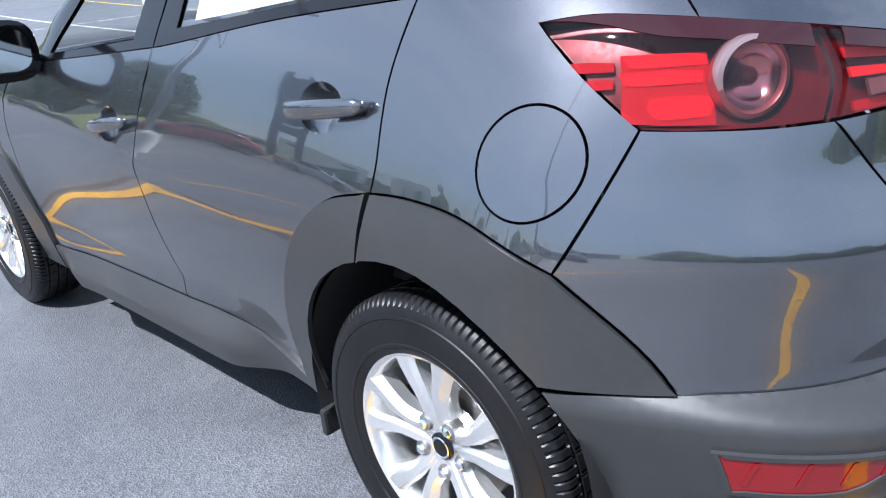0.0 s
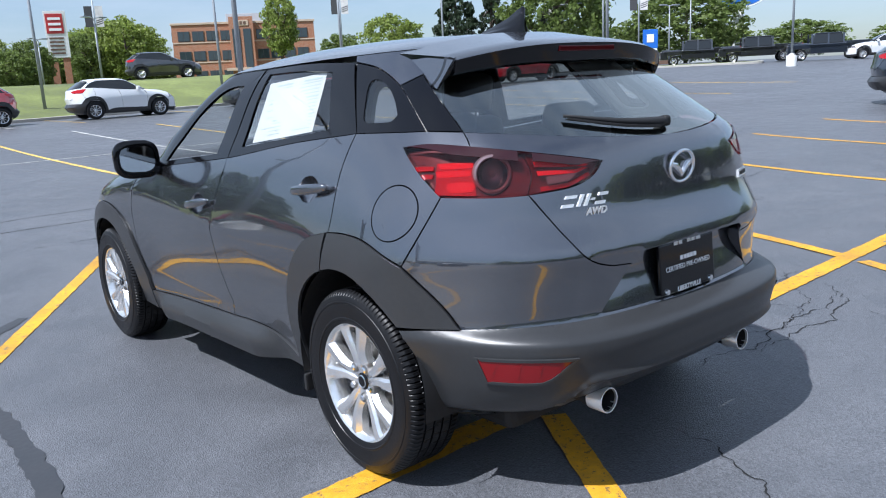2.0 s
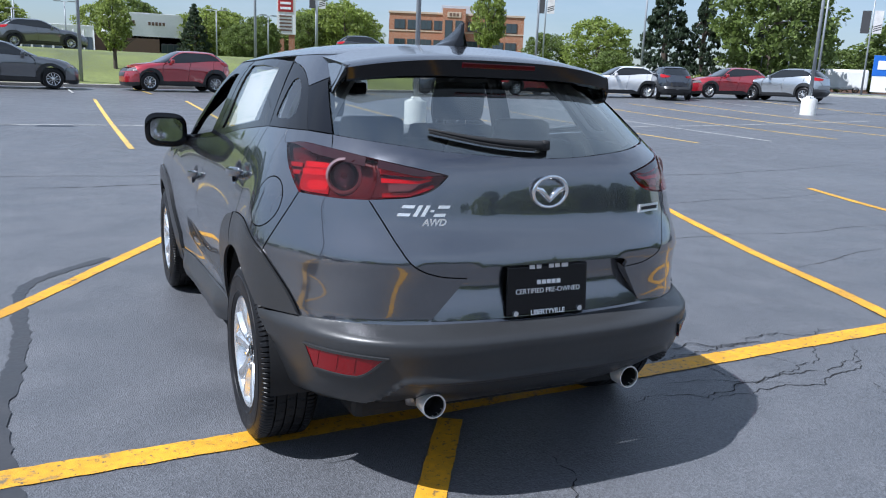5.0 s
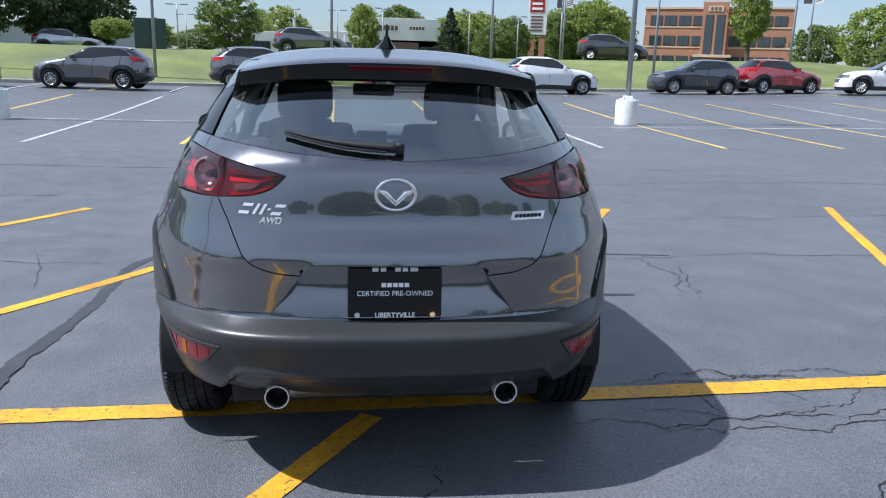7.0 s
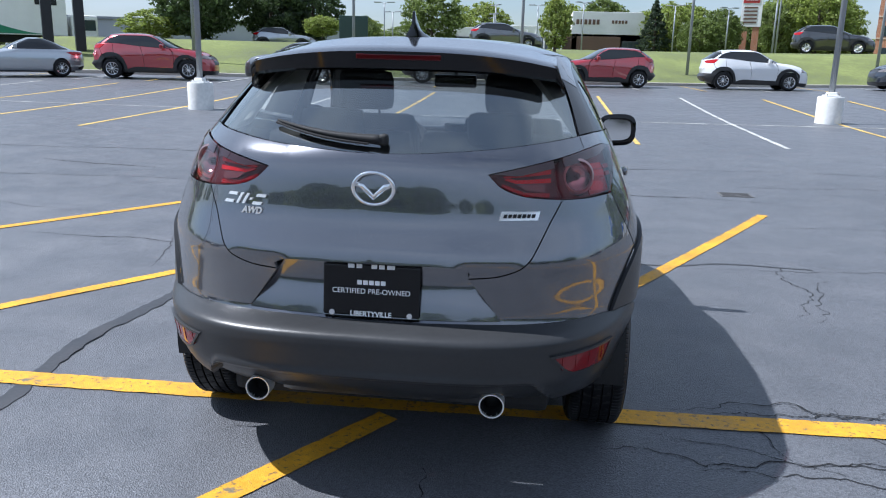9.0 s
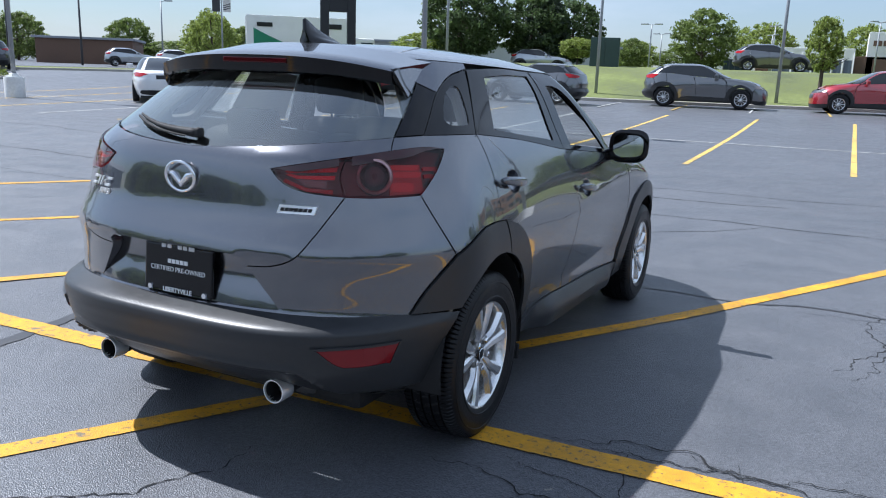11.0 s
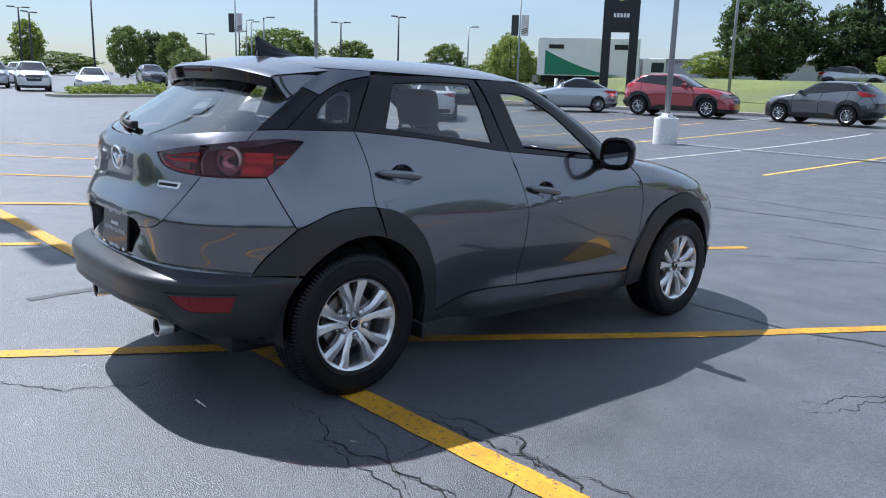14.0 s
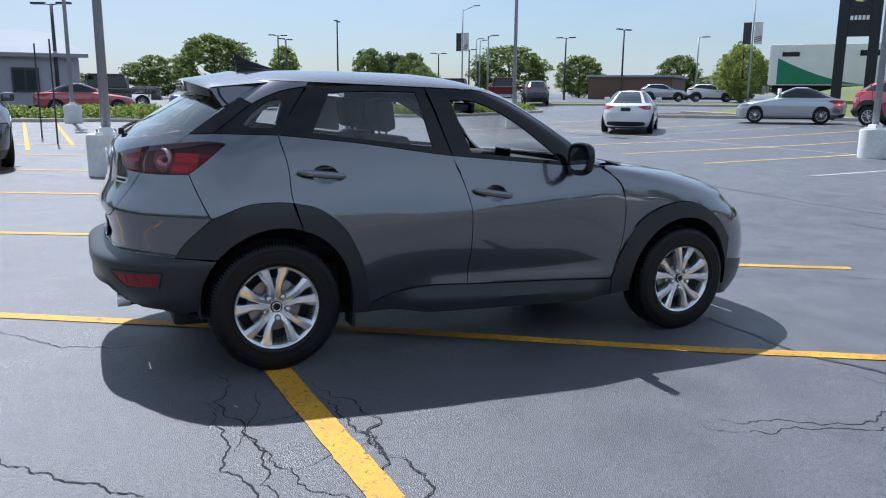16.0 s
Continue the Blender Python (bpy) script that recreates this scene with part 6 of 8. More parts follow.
def trunk_mesh(seed, fir=False):
    rnd = random.Random(seed)
    bm = bmesh.new()
    tube(bm, (0, 0, -0.02), (0.01, 0, 0.45), 0.034, 0.022, 10)
    tube(bm, (0.01, 0, 0.44), (0.0, 0.01, 0.92), 0.022, 0.006, 8)
    for k in range(7 if not fir else 4):
        z = rnd.uniform(0.26, 0.62)
        a = k * 2.4 + rnd.uniform(-0.4, 0.4)
        r = rnd.uniform(0.20, 0.38) * (0.5 if fir else 1)
        e = Vector((math.cos(a) * r, math.sin(a) * r, z + rnd.uniform(0.1, 0.25) * (0 if fir else 1)))
        mid = Vector((math.cos(a) * r * 0.5, math.sin(a) * r * 0.5, z + 0.05))
        tube(bm, (0.005, 0, z), mid, 0.013, 0.009, 6)
        tube(bm, mid, e, 0.009, 0.003, 6)
    data = bpy.data.meshes.new("trunk")
    bm.to_mesh(data)
    bm.free()
    data.materials.append(M_BARK)
    return data


TRUNKS = [trunk_mesh(1), trunk_mesh(2), trunk_mesh(3, True)]
CROWNS = {
    "oak": [crown_mesh("crown", 11 + k, 300, 36, 0.024, "round", M_LEAF) for k in range(2)],
    "lime": [crown_mesh("crown", 21 + k, 280, 36, 0.024, "round", M_LEAF_LIGHT) for k in range(2)],
    "dark": [crown_mesh("crown", 31 + k, 330, 38, 0.024, "round", M_LEAF_DARK) for k in range(2)],
    "slim": [crown_mesh("crown", 41 + k, 240, 32, 0.026, "column", M_LEAF_LIGHT) for k in range(2)],
    "fir": [crown_mesh("crown", 51 + k, 420, 28, 0.020, "fir", M_NEEDLE) for k in range(2)],
}
TREE_WORDS = {"oak": "broad green deciduous tree with an uneven crown", "lime": "fresh light-green deciduous tree", "dark": "large dark-green tree with a dense crown", "slim": "slim young tree with light-green leaves", "fir": "tall dark evergreen with open tiers"}
tree_count = 0


def tree(kind, x, y, z0, z1, width, clear=0.22):
    """A tree whose crown reaches from the clear stem up to z1."""
    global tree_count
    tree_count += 1
    h = z1 - z0
    t = thing("tree", TREE_WORDS[kind] + " on the grass", "tree", pose(x, y, z0, 0, 0, (tree_count * 67) % 360), "trees")
    tr = mesh_object("trunk", TRUNKS[2 if kind == "fir" else tree_count % 2], None, t)
    tr.scale = (h * 0.9, h * 0.9, h)
    cr = mesh_object("crown", CROWNS[kind][tree_count % 2], None, t)
    cr.location = (0, 0, h * clear)
    cr.scale = (width, width, h * (1 - clear))
    return t


def land_z(x, y):
    """The height of the grass or asphalt at a place."""
    back = y - float(_kerb_y(x))
    if back > 0.1:
        for _ in range(3):
            x0 = x / (1 + 0.35 * max(0.0, back) / 34)
            back = y - float(_kerb_y(x0))
        if -29 < x0 < 40 and back > 0.1:
            e = smooth01((x0 + 29) / 5) * smooth01((40 - x0) / 14)
            return ground_z(x0, float(_kerb_y(x0))) + 0.02 + float(np.interp(back, rows_y, rows_z)) * (0.25 + 0.75 * e) - 0.03
    return ground_z(x, y) - 0.02


def stand(items, k=1.0, eye=(0.0, -3.0)):
    """Trees by kind, place, top and width, set back from the lot by k."""
    for kind, x, y, z1, w in items:
        tx, ty = eye[0] + (x - eye[0]) * k, eye[1] + (y - eye[1]) * k
        tree(kind, tx, ty, land_z(tx, ty), 1.42 + (z1 - 1.42) * k, w * k, 0.26 if kind == "slim" else 0.06)


# evergreens and broad trees behind the lamp-lined kerb to the north-east
stand([("fir", 56.9, 65.7, 13.7, 7.6), ("fir", 59.9, 63.1, 12.2, 5.0), ("oak", 61.0, 54.9, 12.5, 11.0), ("lime", 57.2, 78.2, 8.9, 8.0), ("oak", 57.5, 90.0, 7.5, 6.0), ("oak", 49.7, 65.1, 4.6, 4.0), ("slim", 45.9, 85.3, 12.0, 5.0)])
stand([("oak", 69.5, 60.1, 10.2, 8.0), ("oak", 89.7, 58.2, 10.9, 14.5), ("oak", 92.3, 72.1, 7.0, 8.0), ("oak", 94.7, 69.0, 6.9, 8.0), ("oak", 123.5, 59.5, 7.2, 12.5), ("oak", 118.0, 40.0, 6.0, 12.0), ("lime", 108.0, 64.0, 6.4, 9.0)])
# behind the pylon sign and beside the office
stand([("lime", 40.0, 120.4, 11.4, 7.4), ("oak", 34.8, 122.0, 10.3, 8.4), ("oak", 27.8, 118.7, 7.7, 6.0), ("lime", 15.5, 105.8, 8.6, 7.4), ("oak", 21.6, 114.9, 7.2, 6.0), ("lime", 32.9, 102.1, 10.5, 7.8), ("oak", 28.7, 103.4, 8.7, 5.2), ("oak", 20.1, 95.3, 7.4, 4.8), ("oak", 17.1, 90.8, 6.0, 4.6)])
# around the showroom
stand([("oak", -13.2, 90.9, 8.9, 6.8), ("lime", -10.0, 121.4, 9.4, 8.4), ("lime", 3.6, 126.8, 9.5, 7.4), ("fir", 13.3, 101.0, 8.8, 4.6), ("lime", 20.5, 120.1, 9.4, 6.4), ("oak", 25.1, 122.3, 7.9, 5.0), ("lime", 31.2, 107.5, 9.9, 9.4), ("lime", 36.6, 106.5, 9.4, 7.0), ("oak", -24.4, 104.2, 6.3, 4.0), ("oak", 9.2, 137.0, 11.2, 8.4)])
stand([("slim", 0.74, 37.8, 4.3, 1.9)])
# the dark group beside the lorry
stand([("lime", -25.0, 46.9, 3.9, 4.2), ("dark", -21.6, 46.0, 7.6, 5.4), ("dark", -18.3, 50.0, 6.6, 4.6), ("dark", -16.3, 53.0, 6.6, 4.2), ("slim", -13.3, 45.0, 3.6, 2.6), ("dark", -24.9, 53.6, 5.6, 4.2), ("fir", -17.4, 50.4, 8.6, 4.6)], 1.1)
stand([("lime", -42.9, 45.0, 4.6, 4.2), ("dark", -70.4, 80.7, 4.6, 7.0), ("lime", -40.1, 42.0, 5.0, 2.9)], 1.25)
# along the road to the west
stand([("oak", -79.5, 10.9, 6.8, 7.4), ("slim", -73.4, 16.6, 5.6, 3.2), ("oak", -85.5, 29.3, 6.3, 3.8), ("oak", -83.8, 33.9, 5.9, 3.8), ("dark", -89.3, 33.5, 6.1, 4.2), ("oak", -70.2, 39.4, 6.2, 7.8), ("oak", -74.8, 51.3, 5.7, 5.2), ("oak", -85.1, 5.7, 4.9, 6.4), ("oak", -79.7, 70.0, 6.4, 5.2), ("oak", -61.3, 25.8, 3.6, 3.0), ("oak", -63.4, 72.6, 5.6, 3.4)], 1.3)
stand([("oak", -88, 22, 3.4, 9), ("lime", -82, 34, 3.2, 9), ("oak", -70, 51, 3.2, 9), ("oak", -90, -4, 3.2, 9), ("oak", -62, 60, 3.4, 9), ("oak", -50, 68, 3.4, 9), ("dark", -40, 72, 3.4, 9), ("oak", -28, 76, 3.8, 9)], 1.6)

row = random.Random(12)
for i in range(22):
    tx = -75 + 8.0 * i + row.uniform(-2, 2)
    ty = 150 + row.uniform(-8, 12)
    tree(("oak", "lime", "oak", "dark")[i % 4], tx, ty, land_z(tx, ty), row.uniform(5.6, 8.6), row.uniform(9, 13), 0.05)

# unseen tree belt added across the lot, for dark reflections in the paint
for i in range(44):
    ang, far = radians(212 + 3.25 * i + row.uniform(-1.2, 1.2)), row.uniform(48, 62)
    tx, ty = far * math.cos(ang), far * math.sin(ang)
    tree(("oak", "dark", "oak", "lime", "dark")[i % 5], tx, ty, ground_z(tx, ty) - 0.02, row.uniform(5.0, 9.0), row.uniform(7.0, 11.0), 0.05)


def hedge(x0, y0, x1, y1, width, height, seed, label, count=900):
    rnd = np.random.RandomState(seed)
    a, c = np.array([x0, y0]), np.array([x1, y1])
    d = c - a
    length = np.linalg.norm(d)
    d = d / length
    sd = np.array([-d[1], d[0]])
    verts, faces = [], []
    for _ in range(count):
        s, t = rnd.uniform(0, length), rnd.uniform(-1, 1)
        hmax = height * (0.75 + 0.25 * math.sin(s * 1.7 + seed) * math.cos(s * 0.9)) * math.sqrt(max(0.05, 1 - t * t * 0.9))
        p2 = a + d * s + sd * t * width / 2
        z = ground_z(p2[0], p2[1]) + 0.12 + hmax * rnd.rand() ** 0.5
        c0 = np.array([p2[0], p2[1], z])
        for _k in range(3):
            cc = c0 + rnd.normal(0, 0.04, 3)
            d1 = rnd.normal(0, 1, 3)
            d1 /= np.linalg.norm(d1)
            d2 = np.cross(d1, rnd.normal(0, 1, 3))
            d2 /= np.linalg.norm(d2)
            k, sz = len(verts), rnd.uniform(0.05, 0.10)
            verts += [cc - d1 * sz, cc + d2 * sz * 0.5, cc + d1 * sz, cc - d2 * sz * 0.5]
            faces.append((k, k + 1, k + 2, k + 3))
    ob = mesh_object("hedge", data_of("hedge", verts, faces, M_LEAF_LIGHT), None)
    return tagged(ob, label, "hedge", "hedges", "stuff")


hedge(-30.6, -5.2, -30.0, 3.0, 1.9, 0.60, 3, "low light-green hedge on a kerbed island", 2000)
hedge(-30.0, 3.9, -29.9, 4.5, 0.9, 0.55, 5, "rounded shrub at the island's end", 260)
hedge(-39.6, 10.4, -38.9, 15.2, 1.8, 0.60, 4, "low light-green hedge between two lots", 1200)
hedge(-34.6, 15.6, -35.7, 22.6, 1.9, 0.55, 7, "low light-green hedge on a kerbed island", 1800)
hedge(-34.0, 13.8, -34.3, 15.8, 1.8, 0.85, 10, "rounded shrubs at the island's end", 800)
hedge(-25.5, 35.6, -23.4, 36.6, 1.4, 0.8, 6, "rounded green shrubs below the sign", 600)
hedge(30.0, 35.5, 37.0, 38.5, 2.0, 1.1, 8, "rounded shrubs on the bank", 1100)
hedge(50.0, 116.0, 70.0, 108.0, 1.6, 1.6, 9, "clipped shrubs before the brick building", 900)

# ---- lamp posts ----
M_POLE = mottled("grey_painted_steel", (0.30, 0.32, 0.34), 0.5, metal=0.3, big=1.5, small=20, amount=0.12)
M_POLE_DARK = mottled("dark_bronze_steel", (0.055, 0.055, 0.06), 0.5, metal=0.2, big=1.5, small=20, amount=0.12)
M_BASE = mottled("white_painted_concrete", (0.70, 0.70, 0.68), 0.75, big=1.5, small=14, amount=0.16, bump=0.5, bump_scale=40, dist=0.004)


def lamp_post(x, y, base, height, radius=0.075, heads=2, dark=False, turn=0.0, z=None):
    t = thing("lamp_post", ("grey steel lamp post on a round white concrete base" if base else ("dark steel lamp post with flat twin heads" if dark else "slim grey steel lamp post beside the kerb")), "lamp post", pose(x, y, ground_z(x, y) if z is None else z, 0, 0, turn), "lamp posts")
    mat = M_POLE_DARK if dark else M_POLE
    zb = 0.0
    if base:
        data = fused("base", [([(p[1], p[2], p[0]) for p in lathe([(0.0005, -0.05), (0.31, -0.05), (0.315, 0.62), (0.30, 0.66), (0.0005, 0.66)], 28)[0]], lathe([(0.0005, -0.05), (0.31, -0.05), (0.315, 0.62), (0.30, 0.66), (0.0005, 0.66)], 28)[1])], M_BASE)
        mesh_object("base", data, None, t, "chipped white concrete base")
        zb = 0.66
        bm = bmesh.new()
        box(bm, 0, 0, zb + 0.02, 0.34, 0.34, 0.04, 0.006)
        box(bm, 0, 0, zb + 0.075, 0.24, 0.24, 0.08, 0.02, None, 0.85)
        part("base_plate", bm, M_WHITE_PAINT, t)
        for k in range(4):
            bm = bmesh.new()
            a = math.pi / 4 + k * math.pi / 2
            tube(bm, (0.2 * math.cos(a), 0.2 * math.sin(a), zb), (0.2 * math.cos(a), 0.2 * math.sin(a), zb + 0.08), 0.014, seg=8)
            part("bolt", bm, M_DISC, t)
    bm = bmesh.new()
    tube(bm, (0, 0, zb - 0.02), (0, 0, height), radius, radius * 0.72, 14)
    part("pole", bm, mat, t, "", True)
    for k in range(heads):
        s = 1 if k % 2 == 0 else -1
        bm = bmesh.new()
        tube(bm, (0, 0, height - 0.06), (s * 0.4, 0, height), 0.035, 0.03, 8)
        box(bm, s * 0.72, 0, height + 0.03, 0.72, 0.36, 0.11, 0.03)
        part("lamp_head", bm, mat, t)
    return t


for x, y, h in ((-8.1, 16.0, 8.5), (7.55, 18.0, 8.5), (26.4, 20.6, 8.5), (-22.6, 14.5, 8.5), (-9.3, -0.5, 8.5), (-28.3, -1.2, 8.5), (46.7, 22.4, 8.5)):
    lamp_post(x, y, True, h)
for x, y in ((7.3, 38.0), (-0.8, 34.6), (-8.5, 33.6), (-16.2, 33.4), (16.2, 38.2), (24.0, 38.4), (32.0, 38.5), (40.7, 32.3)):
    lamp_post(x, y, False, 8.2, 0.075, 1, turn=90, z=land_z(x, y) - 0.05)
# dark twin-headed lamps of the lots to the west: place and top
for x, y, h in ((-81, 25, 8.9), (-90, 20.5, 7.8), (-98, 17.6, 7.2), (-92, 42, 6.4), (-88, 44.5, 6.8), (-71, 48, 7.4), (-62, 49, 7.7), (-43, -2.0, 5.8), (-84, 20, 7.0)):
    lamp_post(x, y, False, h - ground_z(x, y), 0.11, 2, True, turn=(x * 7) % 180)
for x, y, h in ((-83, 43.5, 7.6), (-58.5, 55.5, 7.0), (-89, 46, 8.2), (-62.5, 34, 6.6)):
    lamp_post(x, y, False, h - ground_z(x, y), 0.09, 1, turn=30)
for x, y, h in ((-16.7, 80.2, 6.6), (-18.2, 92.4, 6.3), (-5.6, 86.7, 6.9), (-1.1, 91.8, 7.3), (3.7, 81.8, 7.0), (13.4, 85.8, 7.1), (18.7, 84.9, 6.9), (18.1, 64.5, 7.2), (-5.8, 87.0, 6.0), (63.8, 43.0, 6.8), (60.2, 52.0, 7.7), (75, 48, 8.6), (84, 30, 9.0)):
    lamp_post(x, y, False, h - land_z(x, y), 0.08, 2, turn=(x * 11) % 180, z=land_z(x, y))

M_BANNER = mottled("banner_cloth", (0.60, 0.58, 0.58), 0.8, big=2, small=9, amount=0.15)
M_BANNER_DARK = mottled("dark_banner_cloth", (0.05, 0.05, 0.055), 0.8, big=2, small=9, amount=0.2)
for x, y, z, turn in ((-44.5, 48.5, 1.0, 40), (-66, 33, 0.6, 30), (36.5, 57.5, 1.4, -35), (62, 57, 1.4, -45), (19.7, 69.6, 1.4, -20), (55, 40, 0.6, -50)):
    t = thing("banner_pole", "tall slim pole with a dark and a pale street banner", "banner pole", pose(x, y, land_z(x, y), 0, 0, turn), "banner poles")
    bm = bmesh.new()
    tube(bm, (0, 0, -0.3), (0, 0, 8.6), 0.08, 0.055, 10)
    part("pole", bm, M_POLE, t, "", True)
    bm = bmesh.new()
    tube(bm, (0, 0, 8.5), (1.4, 0, 8.9), 0.04, 0.03, 8)
    box(bm, 1.6, 0, 8.9, 0.6, 0.24, 0.10, 0.03)
    part("lamp_head", bm, M_POLE, t)
    for s, mat, nm in ((-1, M_BANNER_DARK, "dark banner"), (1, M_BANNER, "pale banner with dark bands")):
        bm = bmesh.new()
        box(bm, s * 0.42, 0, 5.6, 0.62, 0.02, 1.7, 0.004)
        bn = part("banner", bm, mat, t, nm)
        if s > 0:
            for k in range(3):
                bm = bmesh.new()
                box(bm, 0.42, 0, 5.0 + 0.16 * k, 0.60, 0.03, 0.07, 0.0, pose(0, 0, 0, 0, -18, 0))
                part("print_bar", bm, M_BANNER_DARK, bn)

# ---- parked vehicles ----
LOW = 0.13
low_pieces = []
for s in (1, -1):
    for o in (quarter, ROOF_Q, PILLAR_Q, loop(BELT_R, SEAM_B, back(SILL_R), back(ARCH_R3), back(SEAM_RR)), loop(BELT_F, SEAM_FF, back(SILL_F), back(SEAM_B)), loop([S(1.93, 1.045)], HOOD_EDGE, [S(3.00, 0.80), S(2.985, 0.70)], back(ARCH_F), back(SEAM_FF))):
        low_pieces.append(skin(HATCH, o[::2], side=s, step=LOW, gap=0.006, flange=0.03))
for o in (loop(ARCH_R1, back(SEAM_BUMPER), LAMP_BOT_OUT, TG_SIDE, TG_LIP, run([(TAIL_U, 0.792), (TAIL_U, 0.60)]), STEP_LINE), loop(GLASS_BOT, TG_SEAM[-4:], back(LAMP_TOP_IN), back(LAMP_BOT_IN), TG_SIDE, TG_LIP, [(TAIL_U, 0.9), (TAIL_U, 1.05)]),
          loop(HOOD_EDGE, run([S(3.04, 0.845), N(0.5, 0.83), (NOSE_U, 0.835)]), [(NOSE_U, 0.9), (NOSE_U, 1.0), (NOSE_U, 1.062)], run([(NOSE_U, 1.062), N(0.5, 1.055), S(1.955, 1.055)])),
          loop(run([S(2.945, 0.60), S(2.985, 0.70), S(3.1, 0.725), N(0.45, 0.70), (NOSE_U, 0.69)]), [(NOSE_U, 0.42), (NOSE_U, 0.30)], run([(NOSE_U, 0.30), N(0.6, 0.30), S(2.93, 0.32)]), back(WELL_F)[2:9])):
    low_pieces.append(skin(HATCH, o, mirror=True, step=LOW, gap=0.006, flange=0.03))
low_pieces.append((np.array(verts_roof), faces_roof))
P_BODY = fused("body", low_pieces, None)
clad = []
for s in (1, -1):
    for o in (loop(ARCH_R1, ARCH_R2[:-1], run([S(0.070, 0.872), S(0.125, 0.735)], 0.03), WELL_R[11::-1], [S(-0.36, 0.40), S(-0.40, 0.46)]), loop(run([S(0.125, 0.735), S(0.080, 0.872)], 0.03), ARCH_R3[1:], run([S(0.510, 0.315), S(0.505, 0.272)], 0.04), run([S(0.505, 0.272), S(0.42, 0.275)], 0.04), back(WELL_R)[1:17]),
              loop(SILL_R, SILL_F[1:], run([S(2.045, 0.374), S(2.06, 0.27)], 0.04), run([S(2.06, 0.268), S(1.2, 0.268), S(0.505, 0.272)]), run([S(0.505, 0.272), S(0.510, 0.315)], 0.04)), loop(ARCH_F, run([S(2.945, 0.60), S(2.95, 0.45), S(2.93, 0.30)], 0.03), back(WELL_F), [S(2.06, 0.27)])):
        clad.append(skin(HATCH, o, side=s, step=LOW, off=0.012))
clad.append(skin(HATCH, loop(back(STEP_LINE), [(TAIL_U, 0.45), (TAIL_U, 0.325)], back(low_edge), [S(-0.372, 0.36), S(-0.372, 0.45)]), mirror=True, step=LOW, off=0.004))
clad.append(skin(HATCH, loop(run([(NOSE_U, 0.30), N(0.6, 0.30), S(2.93, 0.32)], 0.06), run([S(2.93, 0.20), N(0.6, 0.165), (NOSE_U, 0.165)], 0.06)), mirror=True, step=LOW))
clad.append(skin(HATCH, loop(run([N(0.39, 0.80), (NOSE_U, 0.81)]), run([(NOSE_U, 0.50), N(0.36, 0.52)])), mirror=True, step=LOW, off=0.006))
bm = bmesh.new()
box(bm, 0, 1.28, 0.45, 1.3, 3.4, 0.5, 0.03)
clad.append(([v.co[:] for v in bm.verts], [[v.index for v in f.verts] for f in bm.faces]))
bm.free()
P_CLAD = fused("cladding", clad, M_CLAD)
glass = []
for s in (1, -1):
    glass.append(skin(HATCH, loop(back(BELT_Q), BELT_R[1:], BELT_F[1:], back(A_IN), run([S(0.84, 1.463), S(0.5, 1.462), S(0.20, 1.442)]), back(DLO_REAR)), side=s, step=LOW, off=-0.004, gap=0.004))
glass.append(skin(HATCH, loop(run([(NOSE_U, 1.068), N(0.5, 1.068), N(0.79, 1.07)]), run([N(0.752, 1.10), N(0.65, 1.25), N(0.56, 1.38), N(0.495, 1.465)]), run([N(0.495, 1.465), (NOSE_U, 1.465)])), mirror=True, step=LOW))
glass.append(skin(HATCH, loop(GLASS_BOT, back(TG_SEAM)[5:-3], run([S(-0.14, 1.405), R(0.4, 1.42), (TAIL_U, 1.43)]), [(TAIL_U, 1.3), (TAIL_U, 1.2)]), mirror=True, step=LOW))
M_DARK_GLASS = shader("dark_window_glass", (0.012, 0.014, 0.016), 0.04, 0, 0.5)[0]
P_GLASS = fused("glasshouse", glass, M_DARK_GLASS)
pil = []
for s in (1, -1):
    pil.append(skin(HATCH, loop(A_IN[12:], run([S(1.955, 1.055), N(0.80, 1.066)]), run([N(0.755, 1.10), N(0.655, 1.25), N(0.565, 1.38), N(0.50, 1.465)]), run([N(0.50, 1.465), S(1.1, 1.465)])), side=s, step=LOW))
P_PILLAR = [fused("pillar", [q], None) for q in pil]
P_TAIL = [fused("tail_lamp", [skin(HATCH, lamp_out, side=s, step=0.08, off=0.006), skin(HATCH, lamp_in, side=s, step=0.08, off=0.006)], M_RED) for s in (1, -1)]
P_HEAD = [fused("headlamp", [skin(HATCH, loop(run([S(3.0, 0.80), S(3.04, 0.84), N(0.5, 0.826), N(0.40, 0.80)]), run([N(0.40, 0.80), N(0.45, 0.705), S(3.1, 0.73), S(2.99, 0.715)])), side=s, step=0.08, off=0.006)], M_LENS) for s in (1, -1)]
P_MIRROR = []
for s in (1, -1):
    bm = bmesh.new()
    box(bm, s * 0.935, 1.72, 1.112, 0.22, 0.12, 0.16, 0.04)
    d = bpy.data.meshes.new("door_mirror")
    bm.to_mesh(d)
    bm.free()
    P_MIRROR.append(d)
P_TYRE = fused("tyre", [lathe([(0.215, 0.10), (0.27, 0.109), (0.31, 0.10), (0.330, 0.085), (0.331, -0.085), (0.31, -0.10), (0.22, -0.10), (0.20, 0.0)], 40)], M_RUBBER)
rim_v, rim_f = lathe([(0.216, 0.098), (0.219, 0.10), (0.200, 0.085), (0.19, 0.03), (0.19, -0.05), (0.21, -0.09)], 40, False)
rp = [(rim_v, rim_f)]
